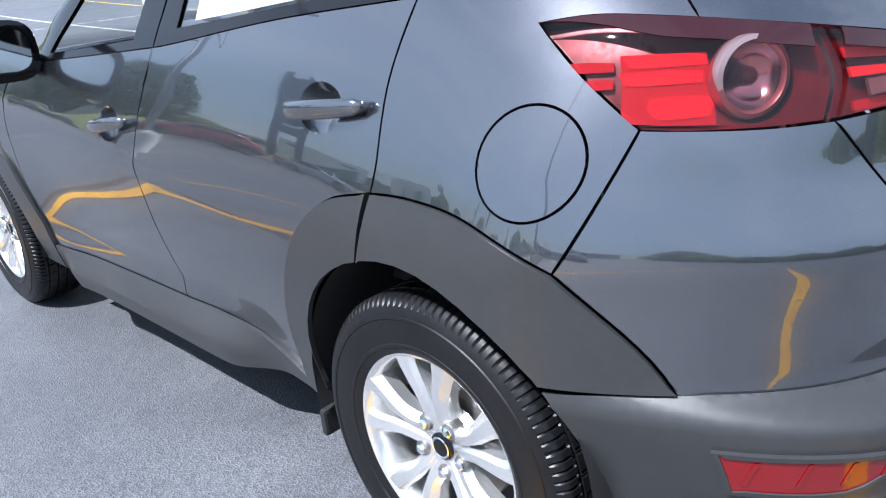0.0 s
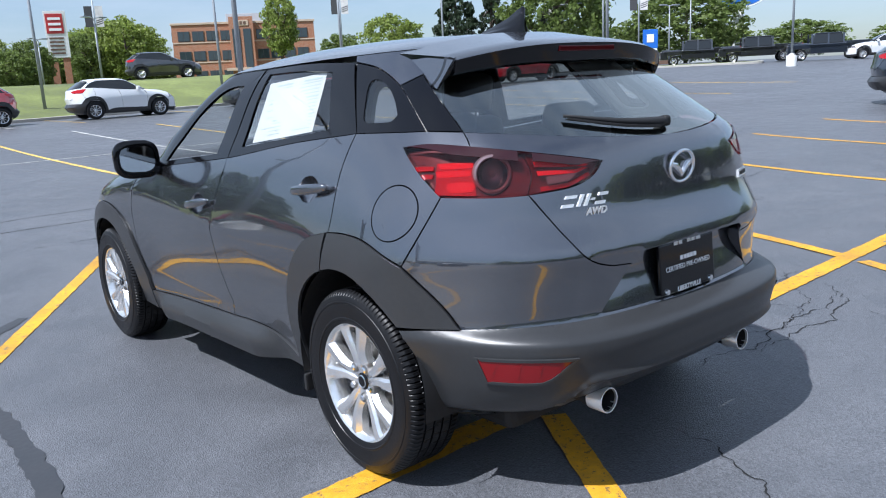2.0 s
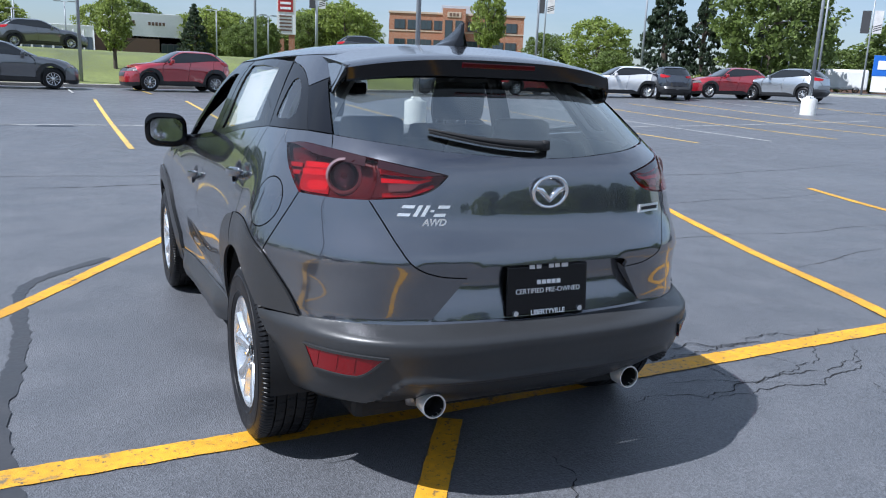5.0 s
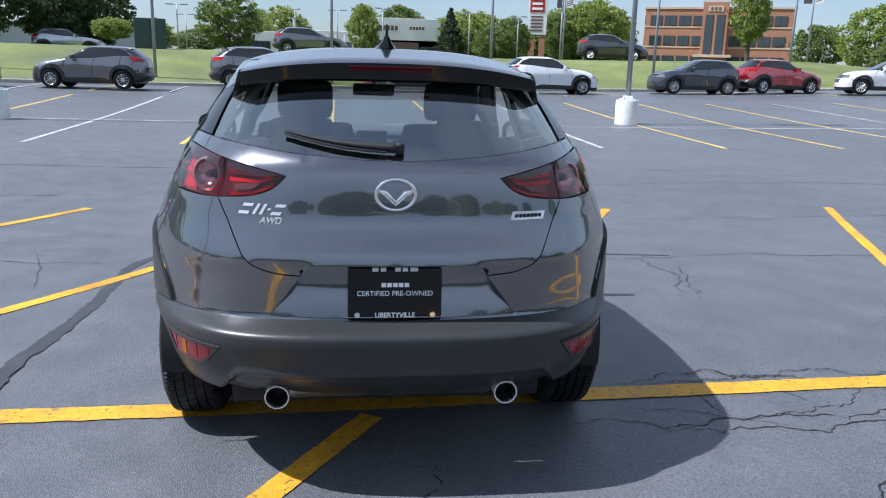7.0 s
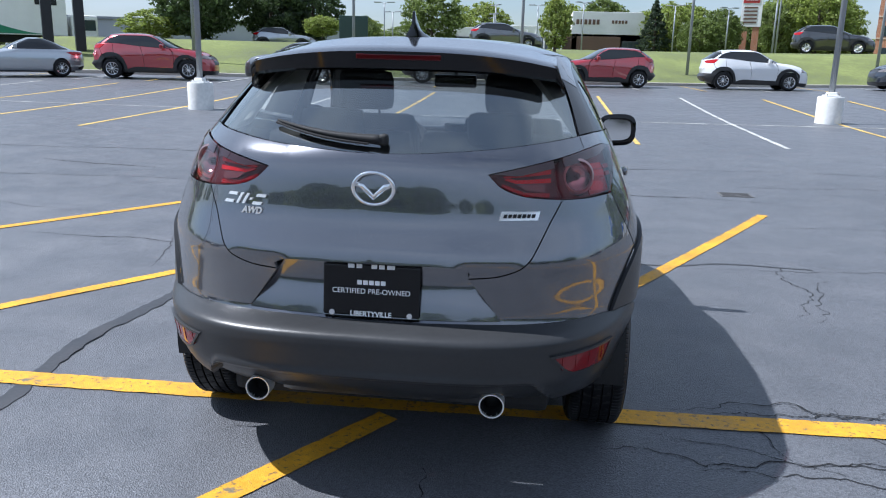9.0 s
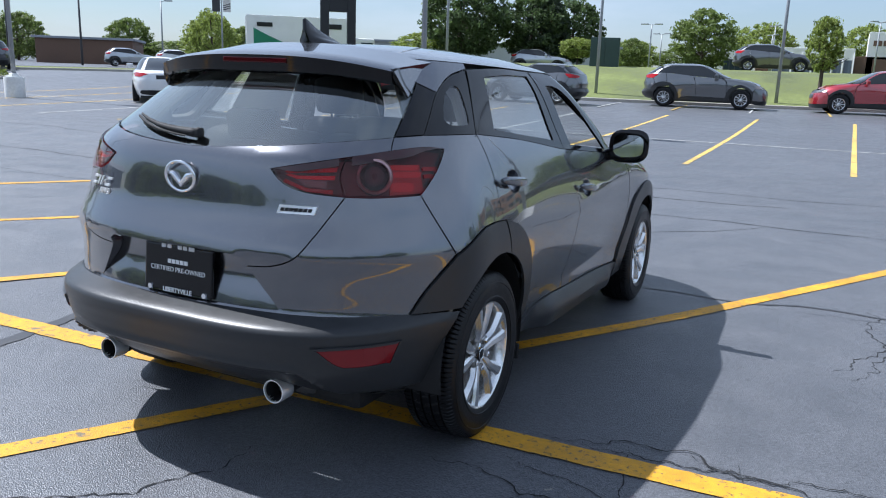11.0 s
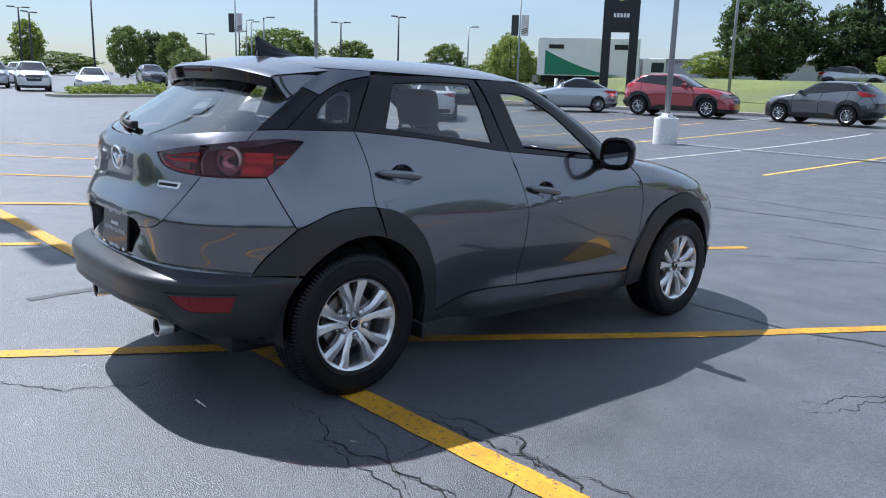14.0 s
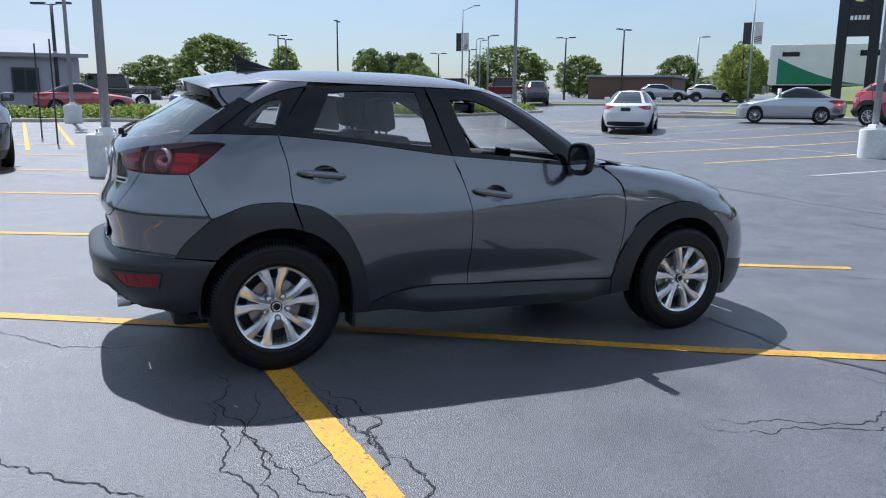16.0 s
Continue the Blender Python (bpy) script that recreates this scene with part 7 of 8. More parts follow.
for k in range(10):
    a = 2 * math.pi * k / 10
    c, s_ = math.cos(a), math.sin(a)
    vv = []
    for r, w_, x in ((0.03, 0.022, 0.07), (0.20, 0.030, 0.088)):
        for du, dx in ((-1, -0.01), (0, 0.006), (1, -0.01)):
            vv.append((x + dx, r * c - du * w_ / 2 * s_, r * s_ + du * w_ / 2 * c))
    rp.append((vv, [(0, 1, 4, 3), (1, 2, 5, 4)]))
rp.append(lathe([(0.0005, 0.078), (0.04, 0.075), (0.045, 0.05)], 16, False))
P_RIM = fused("rim", rp, M_ALLOY)
P_DISC = fused("brake_disc", [lathe([(0.0005, 0.015), (0.19, 0.015), (0.19, 0.0), (0.0005, 0.0)], 24)], M_DARK)

PAINTS = {
    "white": (car_paint("white_car_paint", (0.72, 0.73, 0.74), 0.0, 0.35), "white"),
    "red": (car_paint("red_car_paint", (0.36, 0.012, 0.022), 0.35, 0.3), "bright red"),
    "grey": (car_paint("grey_car_paint", (0.10, 0.105, 0.115), 0.6, 0.3), "dark grey"),
    "navy": (car_paint("blue_black_car_paint", (0.018, 0.024, 0.038), 0.4, 0.3), "blue-black"),
    "black": (car_paint("black_car_paint", (0.008, 0.008, 0.010), 0.1, 0.3), "black"),
    "silver": (car_paint("silver_car_paint", (0.42, 0.45, 0.48), 0.75, 0.3), "silver"),
    "maroon": (car_paint("maroon_car_paint", (0.13, 0.012, 0.022), 0.3, 0.3), "dark red"),
    "blue": (car_paint("blue_car_paint", (0.03, 0.05, 0.14), 0.5, 0.3), "dark blue"),
}


def heading(dx, dy):
    return math.degrees(math.atan2(-dx, dy))


def wheels_of(t, track, base, lift, r=1.0):
    for sx in (1, -1):
        for y in (0.0, base):
            w = mesh_object("wheel", P_TYRE, None, t)
            w.matrix_basis = pose(sx * track, y, lift, 0, 0, 0 if sx > 0 else 180) @ Matrix.Diagonal((1, r, r, 1))
            mesh_object("rim", P_RIM, None, w, "silver alloy rim")
            mesh_object("brake_disc", P_DISC, None, w)


def parked_suv(colour, x, y, dx, dy, long=1.06, tall=1.08, what="crossover parked in a stall", floor=None):
    paint, word = PAINTS[colour]
    yaw = heading(dx, dy)
    d = Vector((dx, dy)).normalized()
    z = ground_z(x, y) if floor is None else floor
    t = thing("parked_car", f"{word} {what}", "car", pose(x - d.x * 1.285 * long, y - d.y * 1.285 * long, z, 0, 0, yaw), "parked cars")
    sc = (1.04, long, tall)

    def add(name, data, mat, label=""):
        o = mesh_object(name, data, None, t, label)
        o.scale = sc
        if mat:
            if not data.materials:
                data.materials.append(None)
            o.material_slots[0].link = "OBJECT"
            o.material_slots[0].material = mat
        return o
    add("body", P_BODY, paint)
    for q in P_PILLAR:
        add("pillar", q, paint)
    add("cladding", P_CLAD, None, "dark plastic cladding")
    add("glasshouse", P_GLASS, None, "dark window glass")
    for k in range(2):
        add("tail_lamp", P_TAIL[k], None, "red tail lamp")
        add("headlamp", P_HEAD[k], None, "clear headlamp")
        add("door_mirror", P_MIRROR[k], paint)
    wheels_of(t, 0.79, 2.57 * long, 0.331 * tall, tall)
    return t


SEDAN = Shell(
    width=[(0.12, 0.74), (0.25, 0.83), (0.45, 0.875), (0.65, 0.89), (0.80, 0.875), (0.92, 0.845), (0.99, 0.80), (1.05, 0.75), (1.15, 0.69), (1.25, 0.63), (1.34, 0.56), (1.40, 0.48)],
    tail=[(0.12, -0.6), (0.25, -0.92), (0.45, -1.02), (0.65, -1.03), (0.85, -1.0), (0.94, -0.96), (0.97, -0.86), (0.99, -0.68), (1.01, -0.52), (1.10, -0.30), (1.20, -0.06), (1.30, 0.20), (1.36, 0.40), (1.40, 0.55)],
    nose=[(0.12, 3.42), (0.25, 3.50), (0.50, 3.52), (0.62, 3.48), (0.72, 3.38), (0.80, 3.15), (0.88, 2.75), (0.94, 2.35), (0.98, 2.15), (1.10, 1.90), (1.22, 1.66), (1.34, 1.36), (1.40, 1.2)],
    tail_round=[(0.12, 3.0), (0.6, 3.4), (0.95, 3.2), (1.4, 2.8)], y1=0.9)


def band(shell, z0, z1, holes=(), n=None, zs=0.06, off=0.0, u0=None, u1=None, mirror=True, side=1):
    a, c = TAIL_U if u0 is None else u0, NOSE_U if u1 is None else u1
    top, bot = [(u, z1) for u in np.linspace(a, c, 60)], [(u, z0) for u in np.linspace(c, a, 60)]
    return skin(shell, loop(top, [(c, z) for z in np.linspace(z1, z0, 8)], bot, [(a, z) for z in np.linspace(z0, z1, 8)]), holes, 0.12, off, 0.0, 0.0, mirror, side, zs)


def circle_on(shell, cy, cz, r):
    return [(float(shell.from_side(cy + r * math.cos(a), cz + r * math.sin(a))), cz + r * math.sin(a)) for a in np.linspace(0, 2 * math.pi, 29)[:-1]]


sed_wells = [circle_on(SEDAN, 0.0, 0.345, 0.355), circle_on(SEDAN, 2.7, 0.345, 0.355)]
us2 = np.concatenate([np.linspace(TAIL_U, 0, 16), np.linspace(0, UL, 12)[1:], np.linspace(UL, NOSE_U, 14)[1:]])


def cap(shell, z, rise, y_mid, half):
    rim2 = shell.at(us2, np.full(len(us2), z))
    v, f = [], []
    lam2 = [0, 0.3, 0.6, 0.8, 0.93, 1.0]
    for p in rim2:
        cy = y_mid + (p[1] - y_mid) * half
        for t in lam2:
            v.append((p[0] * t, cy + (p[1] - cy) * t, z + rise * (1 - t**2.4)))
    for i in range(len(rim2) - 1):
        for j in range(5):
            f.append((i * 6 + j, (i + 1) * 6 + j, (i + 1) * 6 + j + 1, i * 6 + j + 1))
    v = np.array(v)
    return np.concatenate([v, v * np.array([-1, 1, 1])]), f + [tuple(k + len(v) for k in reversed(q)) for q in f]


S_BODY = fused("body", [band(SEDAN, 0.22, 1.005, sed_wells, zs=0.035), cap(SEDAN, 1.385, 0.05, 0.85, 0.3)], None)
S_GLASS = fused("glasshouse", [band(SEDAN, 1.005, 1.385)], M_DARK_GLASS)
pl = []
for s in (1, -1):
    for z_list, off_u in (((1.0, 1.1, 1.2, 1.3, 1.387), -0.95), ((1.0, 1.1, 1.2, 1.3, 1.387), 2.72)):
        lpp = [(off_u - 0.07, z) for z in z_list] + [(off_u + 0.07, z) for z in reversed(z_list)]
        pl.append(skin(SEDAN, lpp, side=s, step=0.08, off=0.008, gap=0))
S_PILLAR = [fused("pillar", [q], None) for q in pl]
bm = bmesh.new()
box(bm, 0, 1.3, 0.42, 1.3, 3.7, 0.5, 0.03)
S_UNDER = bpy.data.meshes.new("underbody")
bm.to_mesh(S_UNDER), bm.free()
S_UNDER.materials.append(M_DARK)
S_TAIL = [fused("tail_lamp", [skin(SEDAN, [(float(SEDAN.from_rear(x, z)), z) for x, z in ((0.38, 0.90), (0.60, 0.92), (0.74, 0.93), (0.80, 0.90), (0.78, 0.80), (0.62, 0.80))], side=s, step=0.06, off=0.008, gap=0)], M_RED) for s in (1, -1)]
S_HEAD = [fused("headlamp", [skin(SEDAN, [(float(SEDAN.from_nose(x, z)), z) for x, z in ((0.45, 0.72), (0.70, 0.76), (0.82, 0.76), (0.80, 0.66), (0.6, 0.63), (0.48, 0.65))], side=s, step=0.06, off=0.008, gap=0)], M_LENS) for s in (1, -1)]
S_BUMPER = fused("bumper_trim", [skin(SEDAN, [(float(SEDAN.from_rear(x, z)), z) for x, z in ((0.0, 0.40), (0.3, 0.40), (0.6, 0.39), (0.66, 0.33), (0.6, 0.27), (0.3, 0.25), (0.0, 0.25))], mirror=True, step=0.08, off=0.008, gap=0)], M_DARK)
S_PLATE = fused("plate", [skin(SEDAN, [(float(SEDAN.from_rear(x, z)), z) for x, z in ((0.0, 0.86), (0.16, 0.86), (0.16, 0.74), (0.0, 0.74))], mirror=True, step=0.08, off=0.012, gap=0)], M_BLACK)


def parked_sedan(colour, x, y, dx, dy, long=1.0, tall=1.0, what="saloon car"):
    paint, word = PAINTS[colour]
    d = Vector((dx, dy)).normalized()
    t = thing("parked_car", f"{word} {what}", "car", pose(x - d.x * 1.35 * long, y - d.y * 1.35 * long, ground_z(x, y), 0, 0, heading(dx, dy)), "parked cars")

    def add(name, data, mat, label=""):
        o = mesh_object(name, data, None, t, label)
        o.scale = (1, long, tall)
        if mat:
            if not data.materials:
                data.materials.append(None)
            o.material_slots[0].link = "OBJECT"
            o.material_slots[0].material = mat
    add("body", S_BODY, paint), [add("pillar", q, paint) for q in S_PILLAR], add("glasshouse", S_GLASS, None, "dark window glass"), add("underbody", S_UNDER, None)
    add("bumper_trim", S_BUMPER, None), add("plate", S_PLATE, None)
    for k in range(2):
        add("tail_lamp", S_TAIL[k], None, "red tail lamp"), add("headlamp", S_HEAD[k], None, "clear headlamp")
        o = add("door_mirror", P_MIRROR[k], paint)
    wheels_of(t, 0.78, 2.7 * long, 0.331)
    return t


def pickup(colour, x, y, dx, dy):
    paint, word = PAINTS[colour]
    d = Vector((dx, dy)).normalized()
    t = thing("parked_truck", f"{word} crew-cab pickup truck parked in a row", "truck", pose(x - d.x * 1.85, y - d.y * 1.85, ground_z(x, y), 0, 0, heading(dx, dy)), "parked trucks")
    bm = bmesh.new()
    for cy, sy, cz, sz in ((-1.10, 0.35, 0.86, 0.62), (1.85, 2.6, 0.82, 0.66), (4.45, 0.55, 0.82, 0.62)):
        box(bm, 0, cy, cz, 1.98, sy, sz, 0.05)
    box(bm, 0, 1.85, 1.02, 1.98, 5.3, 0.36, 0.06)
    box(bm, 0, 3.9, 1.20, 1.86, 1.5, 0.14, 0.06)
    part("body", bm, paint, t)
    bm = bmesh.new()
    for sx in (-0.94, 0.94):
        box(bm, sx, -0.30, 1.12, 0.10, 1.95, 0.40, 0.03)
    box(bm, 0, -1.25, 1.12, 1.94, 0.09, 0.40, 0.03)
    part("bed_wall", bm, paint, t)
    bm = bmesh.new()
    box(bm, 0, 1.85, 1.55, 1.80, 2.35, 0.80, 0.10, None, 0.80)
    part("glasshouse", bm, M_DARK_GLASS, t, "dark cab windows")
    bm = bmesh.new()
    box(bm, 0, 1.80, 1.945, 1.50, 1.85, 0.07, 0.03)
    for sx in (-1, 1):
        for yy, lean in ((0.80, 6), (1.85, 0), (2.98, -10)):
            box(bm, sx * 0.80, yy, 1.55, 0.06, 0.12, 0.78, 0.02, pose(0, 0, 0, 0, -13 * sx, 0))
    part("cab_roof", bm, paint, t)
    for sx in (-1, 1):
        bm = bmesh.new()
        box(bm, sx * 0.90, -1.30, 1.10, 0.14, 0.06, 0.34, 0.02)
        part("tail_lamp", bm, M_RED, t, "red tail lamp")
        bm = bmesh.new()
        box(bm, sx * 0.82, 4.70, 1.02, 0.28, 0.06, 0.24, 0.02)
        part("headlamp", bm, M_LENS, t, "clear headlamp")
    bm = bmesh.new()
    box(bm, 0, 4.71, 0.98, 1.30, 0.06, 0.36, 0.02)
    part("grille", bm, M_BLACK, t)
    bm = bmesh.new()
    box(bm, 0, -1.36, 0.66, 1.9, 0.12, 0.18, 0.03)
    part("rear_bumper", bm, M_CHROME, t, "chrome bumper")
    bm = bmesh.new()
    box(bm, 0, 4.76, 0.62, 1.9, 0.12, 0.22, 0.03)
    part("front_bumper", bm, M_CHROME, t, "chrome bumper")
    wheels_of(t, 0.84, 3.7, 0.40, 1.2)
    return t


for c, x, y, dx, dy, lg, tl in (("white", 9.24, 33.3, 1, 0.02, 1.06, 1.08), ("red", 2.83, 32.6, -1, -0.2, 1.06, 1.08), ("navy", 16.8, 34.4, -1, 0.0, 1.06, 1.08), ("red", 21.4, 34.9, 1, 0.12, 1.06, 1.08), ("white", 25.6, 32.4, -0.9, 0.3, 1.06, 1.08),
                                ("navy", 27.6, 30.8, 0.45, 0.89, 1.06, 1.08), ("red", 31.4, 30.4, -0.95, 0.3, 1.06, 1.08), ("silver", 33.4, 28.2, -0.3, 0.95, 1.08, 1.1)):
    parked_suv(c, x, y, dx, dy, lg, tl)
for c, x, y, dx, dy, lg, tl in (("grey", -3.4, 31.6, 1, 0.1, 1.16, 1.12), ("grey", -9.57, 28.6, -1, 0.08, 1.02, 1.02), ("red", -15.2, 27.7, 1, 0.2, 1.14, 1.12), ("navy", 21.0, 4.8, 0.5, -0.86, 1.1, 1.12),
                                ("black", -55.0, 24.8, 0.5, 0.86, 1.2, 1.2), ("navy", -45.4, 29.0, -0.85, 0.45, 1.12, 1.12)):
    parked_suv(c, x, y, dx, dy, lg, tl)
parked_suv("black", 19.0, 53.6, 0.96, -0.26, 1.2, 1.2, "off-roader standing on the grass bank", land_z(19.0, 53.6))
parked_suv("silver", -18.0, 52.0, 0.96, 0.2, 1.06, 1.02, "car standing behind the grass bank", land_z(-18, 52) - 0.5)
parked_suv("grey", -2.6, 53.0, 0.99, 0.1, 1.2, 1.12, "car standing on top of the grass bank", land_z(-2.6, 53))
parked_suv("navy", -12.3, -3.1, 0.98, 0.16, 1.05, 1.08, "crossover facing the aisle beside a lamp post")
parked_sedan("silver", -20.0, 26.2, -0.72, -0.69, 0.93, 1.03, "hatchback parked at the kerb")
parked_sedan("white", -19.3, 17.6, -0.74, 0.67, 1.0, 1.02, "saloon car crossing the lot")
parked_sedan("red", -37.8, -0.6, 0.05, 1.0, 1.0, 1.0, "saloon car behind the hedge")
pickup("maroon", -50.4, 25.0, -0.86, 0.5)
pickup("maroon", -48.6, 28.2, -0.86, 0.5)
pickup("black", -45.5, 0.5, 0.05, 1.0)
for c, x, y in (("white", -47.6, 10.8), ("navy", -58.9, 22.2), ("silver", -54.6, 10.2), ("white", -59.2, 12.9)):
    parked_suv(c, x, y, 0.97, -0.2, 1.08, 1.1, "car in the next lot behind the hedge")
for c, x, y in (("maroon", -64.8, 10.0), ("blue", -70.2, 7.4), ("white", -42.2, 12.5)):
    parked_sedan(c, x, y, 0.9, -0.3, 1.0, 1.0, "saloon car in the next lot")
for x, y, c in ((55.1, 34.4, "black"), (57.4, 30.6, "black"), (59.5, 26.2, "navy")):
    pickup(c, x, y, -0.58, 0.81)
for c, x, y in (("white", 61.0, 22.8), ("white", 63.4, 19.6), ("silver", 65.6, 16.4), ("navy", 67.8, 13.2)):
    parked_suv(c, x, y, -0.58, 0.81, 1.12, 1.14, "car parked in a row beside the pickup trucks")
for c, x, y in (("silver", -58.5, 51.5), ("white", -55.2, 54.5)):
    parked_suv(c, x, y, 0.6, 0.8, 1.1, 1.1, "car parked far behind the driveway")

# ---- buildings, signs and the lorry ----
M_BRICK, n, l, b = shader("orange_red_brick", (0.36, 0.16, 0.09), 0.85)
co, br = n.new("ShaderNodeTexCoord"), n.new("ShaderNodeTexBrick")
br.inputs["Color1"].default_value, br.inputs["Color2"].default_value, br.inputs["Mortar"].default_value = (0.40, 0.165, 0.085, 1), (0.30, 0.12, 0.065, 1), (0.42, 0.30, 0.22, 1)
br.inputs["Scale"].default_value = 4.0
mp = n.new("ShaderNodeMapping")
mp.inputs["Rotation"].default_value = (math.pi / 2, 0, 0)
l.new(co.outputs["Object"], mp.inputs["Vector"]), l.new(mp.outputs[0], br.inputs["Vector"]), l.new(br.outputs["Color"], b.inputs["Base Color"])
M_STONE = mottled("pale_stone_band", (0.52, 0.40, 0.30), 0.85, big=0.6, small=8, amount=0.15)
M_WINDOW = shader("office_window_glass", (0.035, 0.05, 0.06), 0.05, 0, 0.6)[0]
M_STUCCO = mottled("white_render", (0.72, 0.72, 0.71), 0.8, big=0.3, small=5, amount=0.06)
M_BROWN = mottled("brown_cladding", (0.14, 0.085, 0.06), 0.8, big=0.3, small=5, amount=0.15)
M_GREYWALL = mottled("blue_grey_wall", (0.36, 0.38, 0.41), 0.75, big=0.4, small=6, amount=0.08)
M_ROOF_GREY = mottled("grey_metal_roof", (0.27, 0.29, 0.32), 0.8, big=0.4, small=8, amount=0.08)


def block(name, parent, material, x, y, z, sx, sy, sz, bevel=0.02, label=""):
    bm = bmesh.new()
    box(bm, x, y, z + sz / 2, sx, sy, sz, bevel)
    return part(name, bm, material, parent, label)


def window(parent, x, y, z, w, h, panes=3, frame=M_POLE_DARK):
    f = block("window", parent, frame, x, y, z, w, 0.12, h, 0.01)
    pw = (w - 0.1 * (panes + 1)) / panes
    for k in range(panes):
        block("pane", f, M_WINDOW, x - w / 2 + 0.1 + pw / 2 + k * (pw + 0.1), y - 0.04, z + 0.1, pw, 0.08, h - 0.2, 0.005)
    return f


# three-storey brick office block
def office():
    t = thing("office_building", "three-storey orange brick office building with ribbon windows", "building", pose(51.1, 132.3, 1.7, 0, 0, -26.3))
    length, depth, high = 23.9, 14.0, 10.2
    block("wall", t, M_BRICK, length / 2, depth / 2, 0, length, depth, high, 0.03)
    block("parapet", t, M_STONE, length / 2, depth / 2, high, length + 0.3, depth + 0.3, 0.35, 0.03)
    block("roof_plant", t, M_GREYWALL, 12, 8, high + 0.35, 6, 4, 1.8, 0.05)
    for fl in range(3):
        z = 0.9 + 3.3 * fl
        block("band", t, M_STONE, length / 2, -0.03, z - 0.35, length, 0.12, 0.22, 0.01)
        for k in range(4):
            window(t, 1.9 + 2.34 * k, -0.05, z, 1.95, 1.65, 2)
        for k in range(4):
            window(t, 14.9 + 2.27 * k, -0.05, z, 1.95, 1.65, 2)
        for k in range(5):
            f = block("window", t, M_POLE_DARK, -0.05, 1.5 + 2.4 * k, z, 0.12, 1.3, 1.65, 0.01)
            block("pane", f, M_WINDOW, -0.09, 1.5 + 2.4 * k, z + 0.1, 0.08, 1.1, 1.45, 0.005)
    tower = block("entrance_tower", t, M_BRICK, 11.5, -0.9, 0, 4.0, 2.2, high + 1.0, 0.03)
    for k in range(2):
        f = block("window", tower, M_POLE_DARK, 10.6 + 1.8 * k, -2.02, 2.6, 1.3, 0.12, 6.6, 0.01)
        block("pane", f, M_WINDOW, 10.6 + 1.8 * k, -2.06, 2.7, 1.1, 0.08, 6.4, 0.005)
    f = block("sign_panel", tower, M_STONE, 11.5, -2.05, high - 0.5, 2.4, 0.1, 0.9, 0.01)
    for k in range(3):
        block("print_bar", f, M_BROWN, 10.9 + 0.6 * k, -2.12, high - 0.3, 0.42, 0.04, 0.5, 0.0)
    block("canopy", t, M_STONE, 11.5, -2.6, 2.3, 6.0, 1.8, 0.45, 0.03)
    return t


office()

# low dealership with a glazed middle and white end blocks
t = thing("showroom", "low white and brown showroom with a slanted glazed middle", "building", pose(-13.5, 103.0, 1.7))
block("wall", t, M_BROWN, 13, 8, 0, 26, 13, 2.9, 0.03)
block("white_wing", t, M_STUCCO, 2.3, 4, 0, 4.6, 9, 3.4, 0.04)
window(t, 2.4, -0.55, 0.4, 2.8, 1.8, 4)
gl = block("glazed_front", t, M_STUCCO, 11.0, 0.4, 0, 8.9, 2.2, 3.7, 0.05)
for k in range(8):
    bm = bmesh.new()
    box(bm, 7.15 + 1.1 * k, -0.85, 1.6, 0.80, 0.08, 2.9, 0.01, pose(0, 0, 0, -14))
    part("pane", bm, M_WINDOW, gl)
    bm = bmesh.new()
    box(bm, 7.70 + 1.1 * k, -1.0, 1.7, 0.14, 0.16, 3.2, 0.01, pose(0, 0, 0, -14))
    part("fin", bm, M_STUCCO, gl, "slanted white fin")
wing = block("white_tower", t, M_STUCCO, 21.3, 6, 0, 9.2, 9, 5.7, 0.04)
block("brown_band", wing, M_BROWN, 20.2, 1.42, 0, 5.6, 0.12, 2.6, 0.01)
for k in range(6):
    block("print_bar", wing, M_BROWN, 17.4 + 0.52 * k, 1.44, 4.1, 0.36, 0.08, 0.62, 0.0)
for k in range(5):
    block("print_bar", wing, M_BROWN, 21.9 + 0.42 * k, 1.44, 4.25, 0.28, 0.08, 0.40, 0.0)
window(wing, 24.3, 1.45, 0.5, 2.2, 1.6, 3)

# far shed behind the dark trees
t = thing("warehouse", "long low grey warehouse behind the trees", "building", pose(-52, 74, 1.3, 0, 0, 22))
block("wall", t, M_GREYWALL, 16, 6, 0, 34, 12, 3.0, 0.03)
block("roof", t, M_ROOF_GREY, 16, 6, 3.0, 34.6, 12.6, 0.25, 0.03)
t = thing("warehouse", "long low brown building far across the road", "building", pose(-78, 56, 0.4, 0, 0, 42))
block("wall", t, M_BROWN, 5, 6, 0, 10, 12, 3.0, 0.03)
block("roof", t, M_ROOF_GREY, 5, 6, 3.0, 10.6, 12.6, 0.25, 0.03)
t = thing("showroom", "long pale showroom far behind the pickup trucks", "building", pose(92, 86, 0.4, 0, 0, -48))
block("wall", t, M_GREYWALL, 10, 6, 0, 22, 12, 2.8, 0.03)
block("brown_band", t, M_BROWN, 10, -0.05, 0.2, 20, 0.12, 2.0, 0.01)

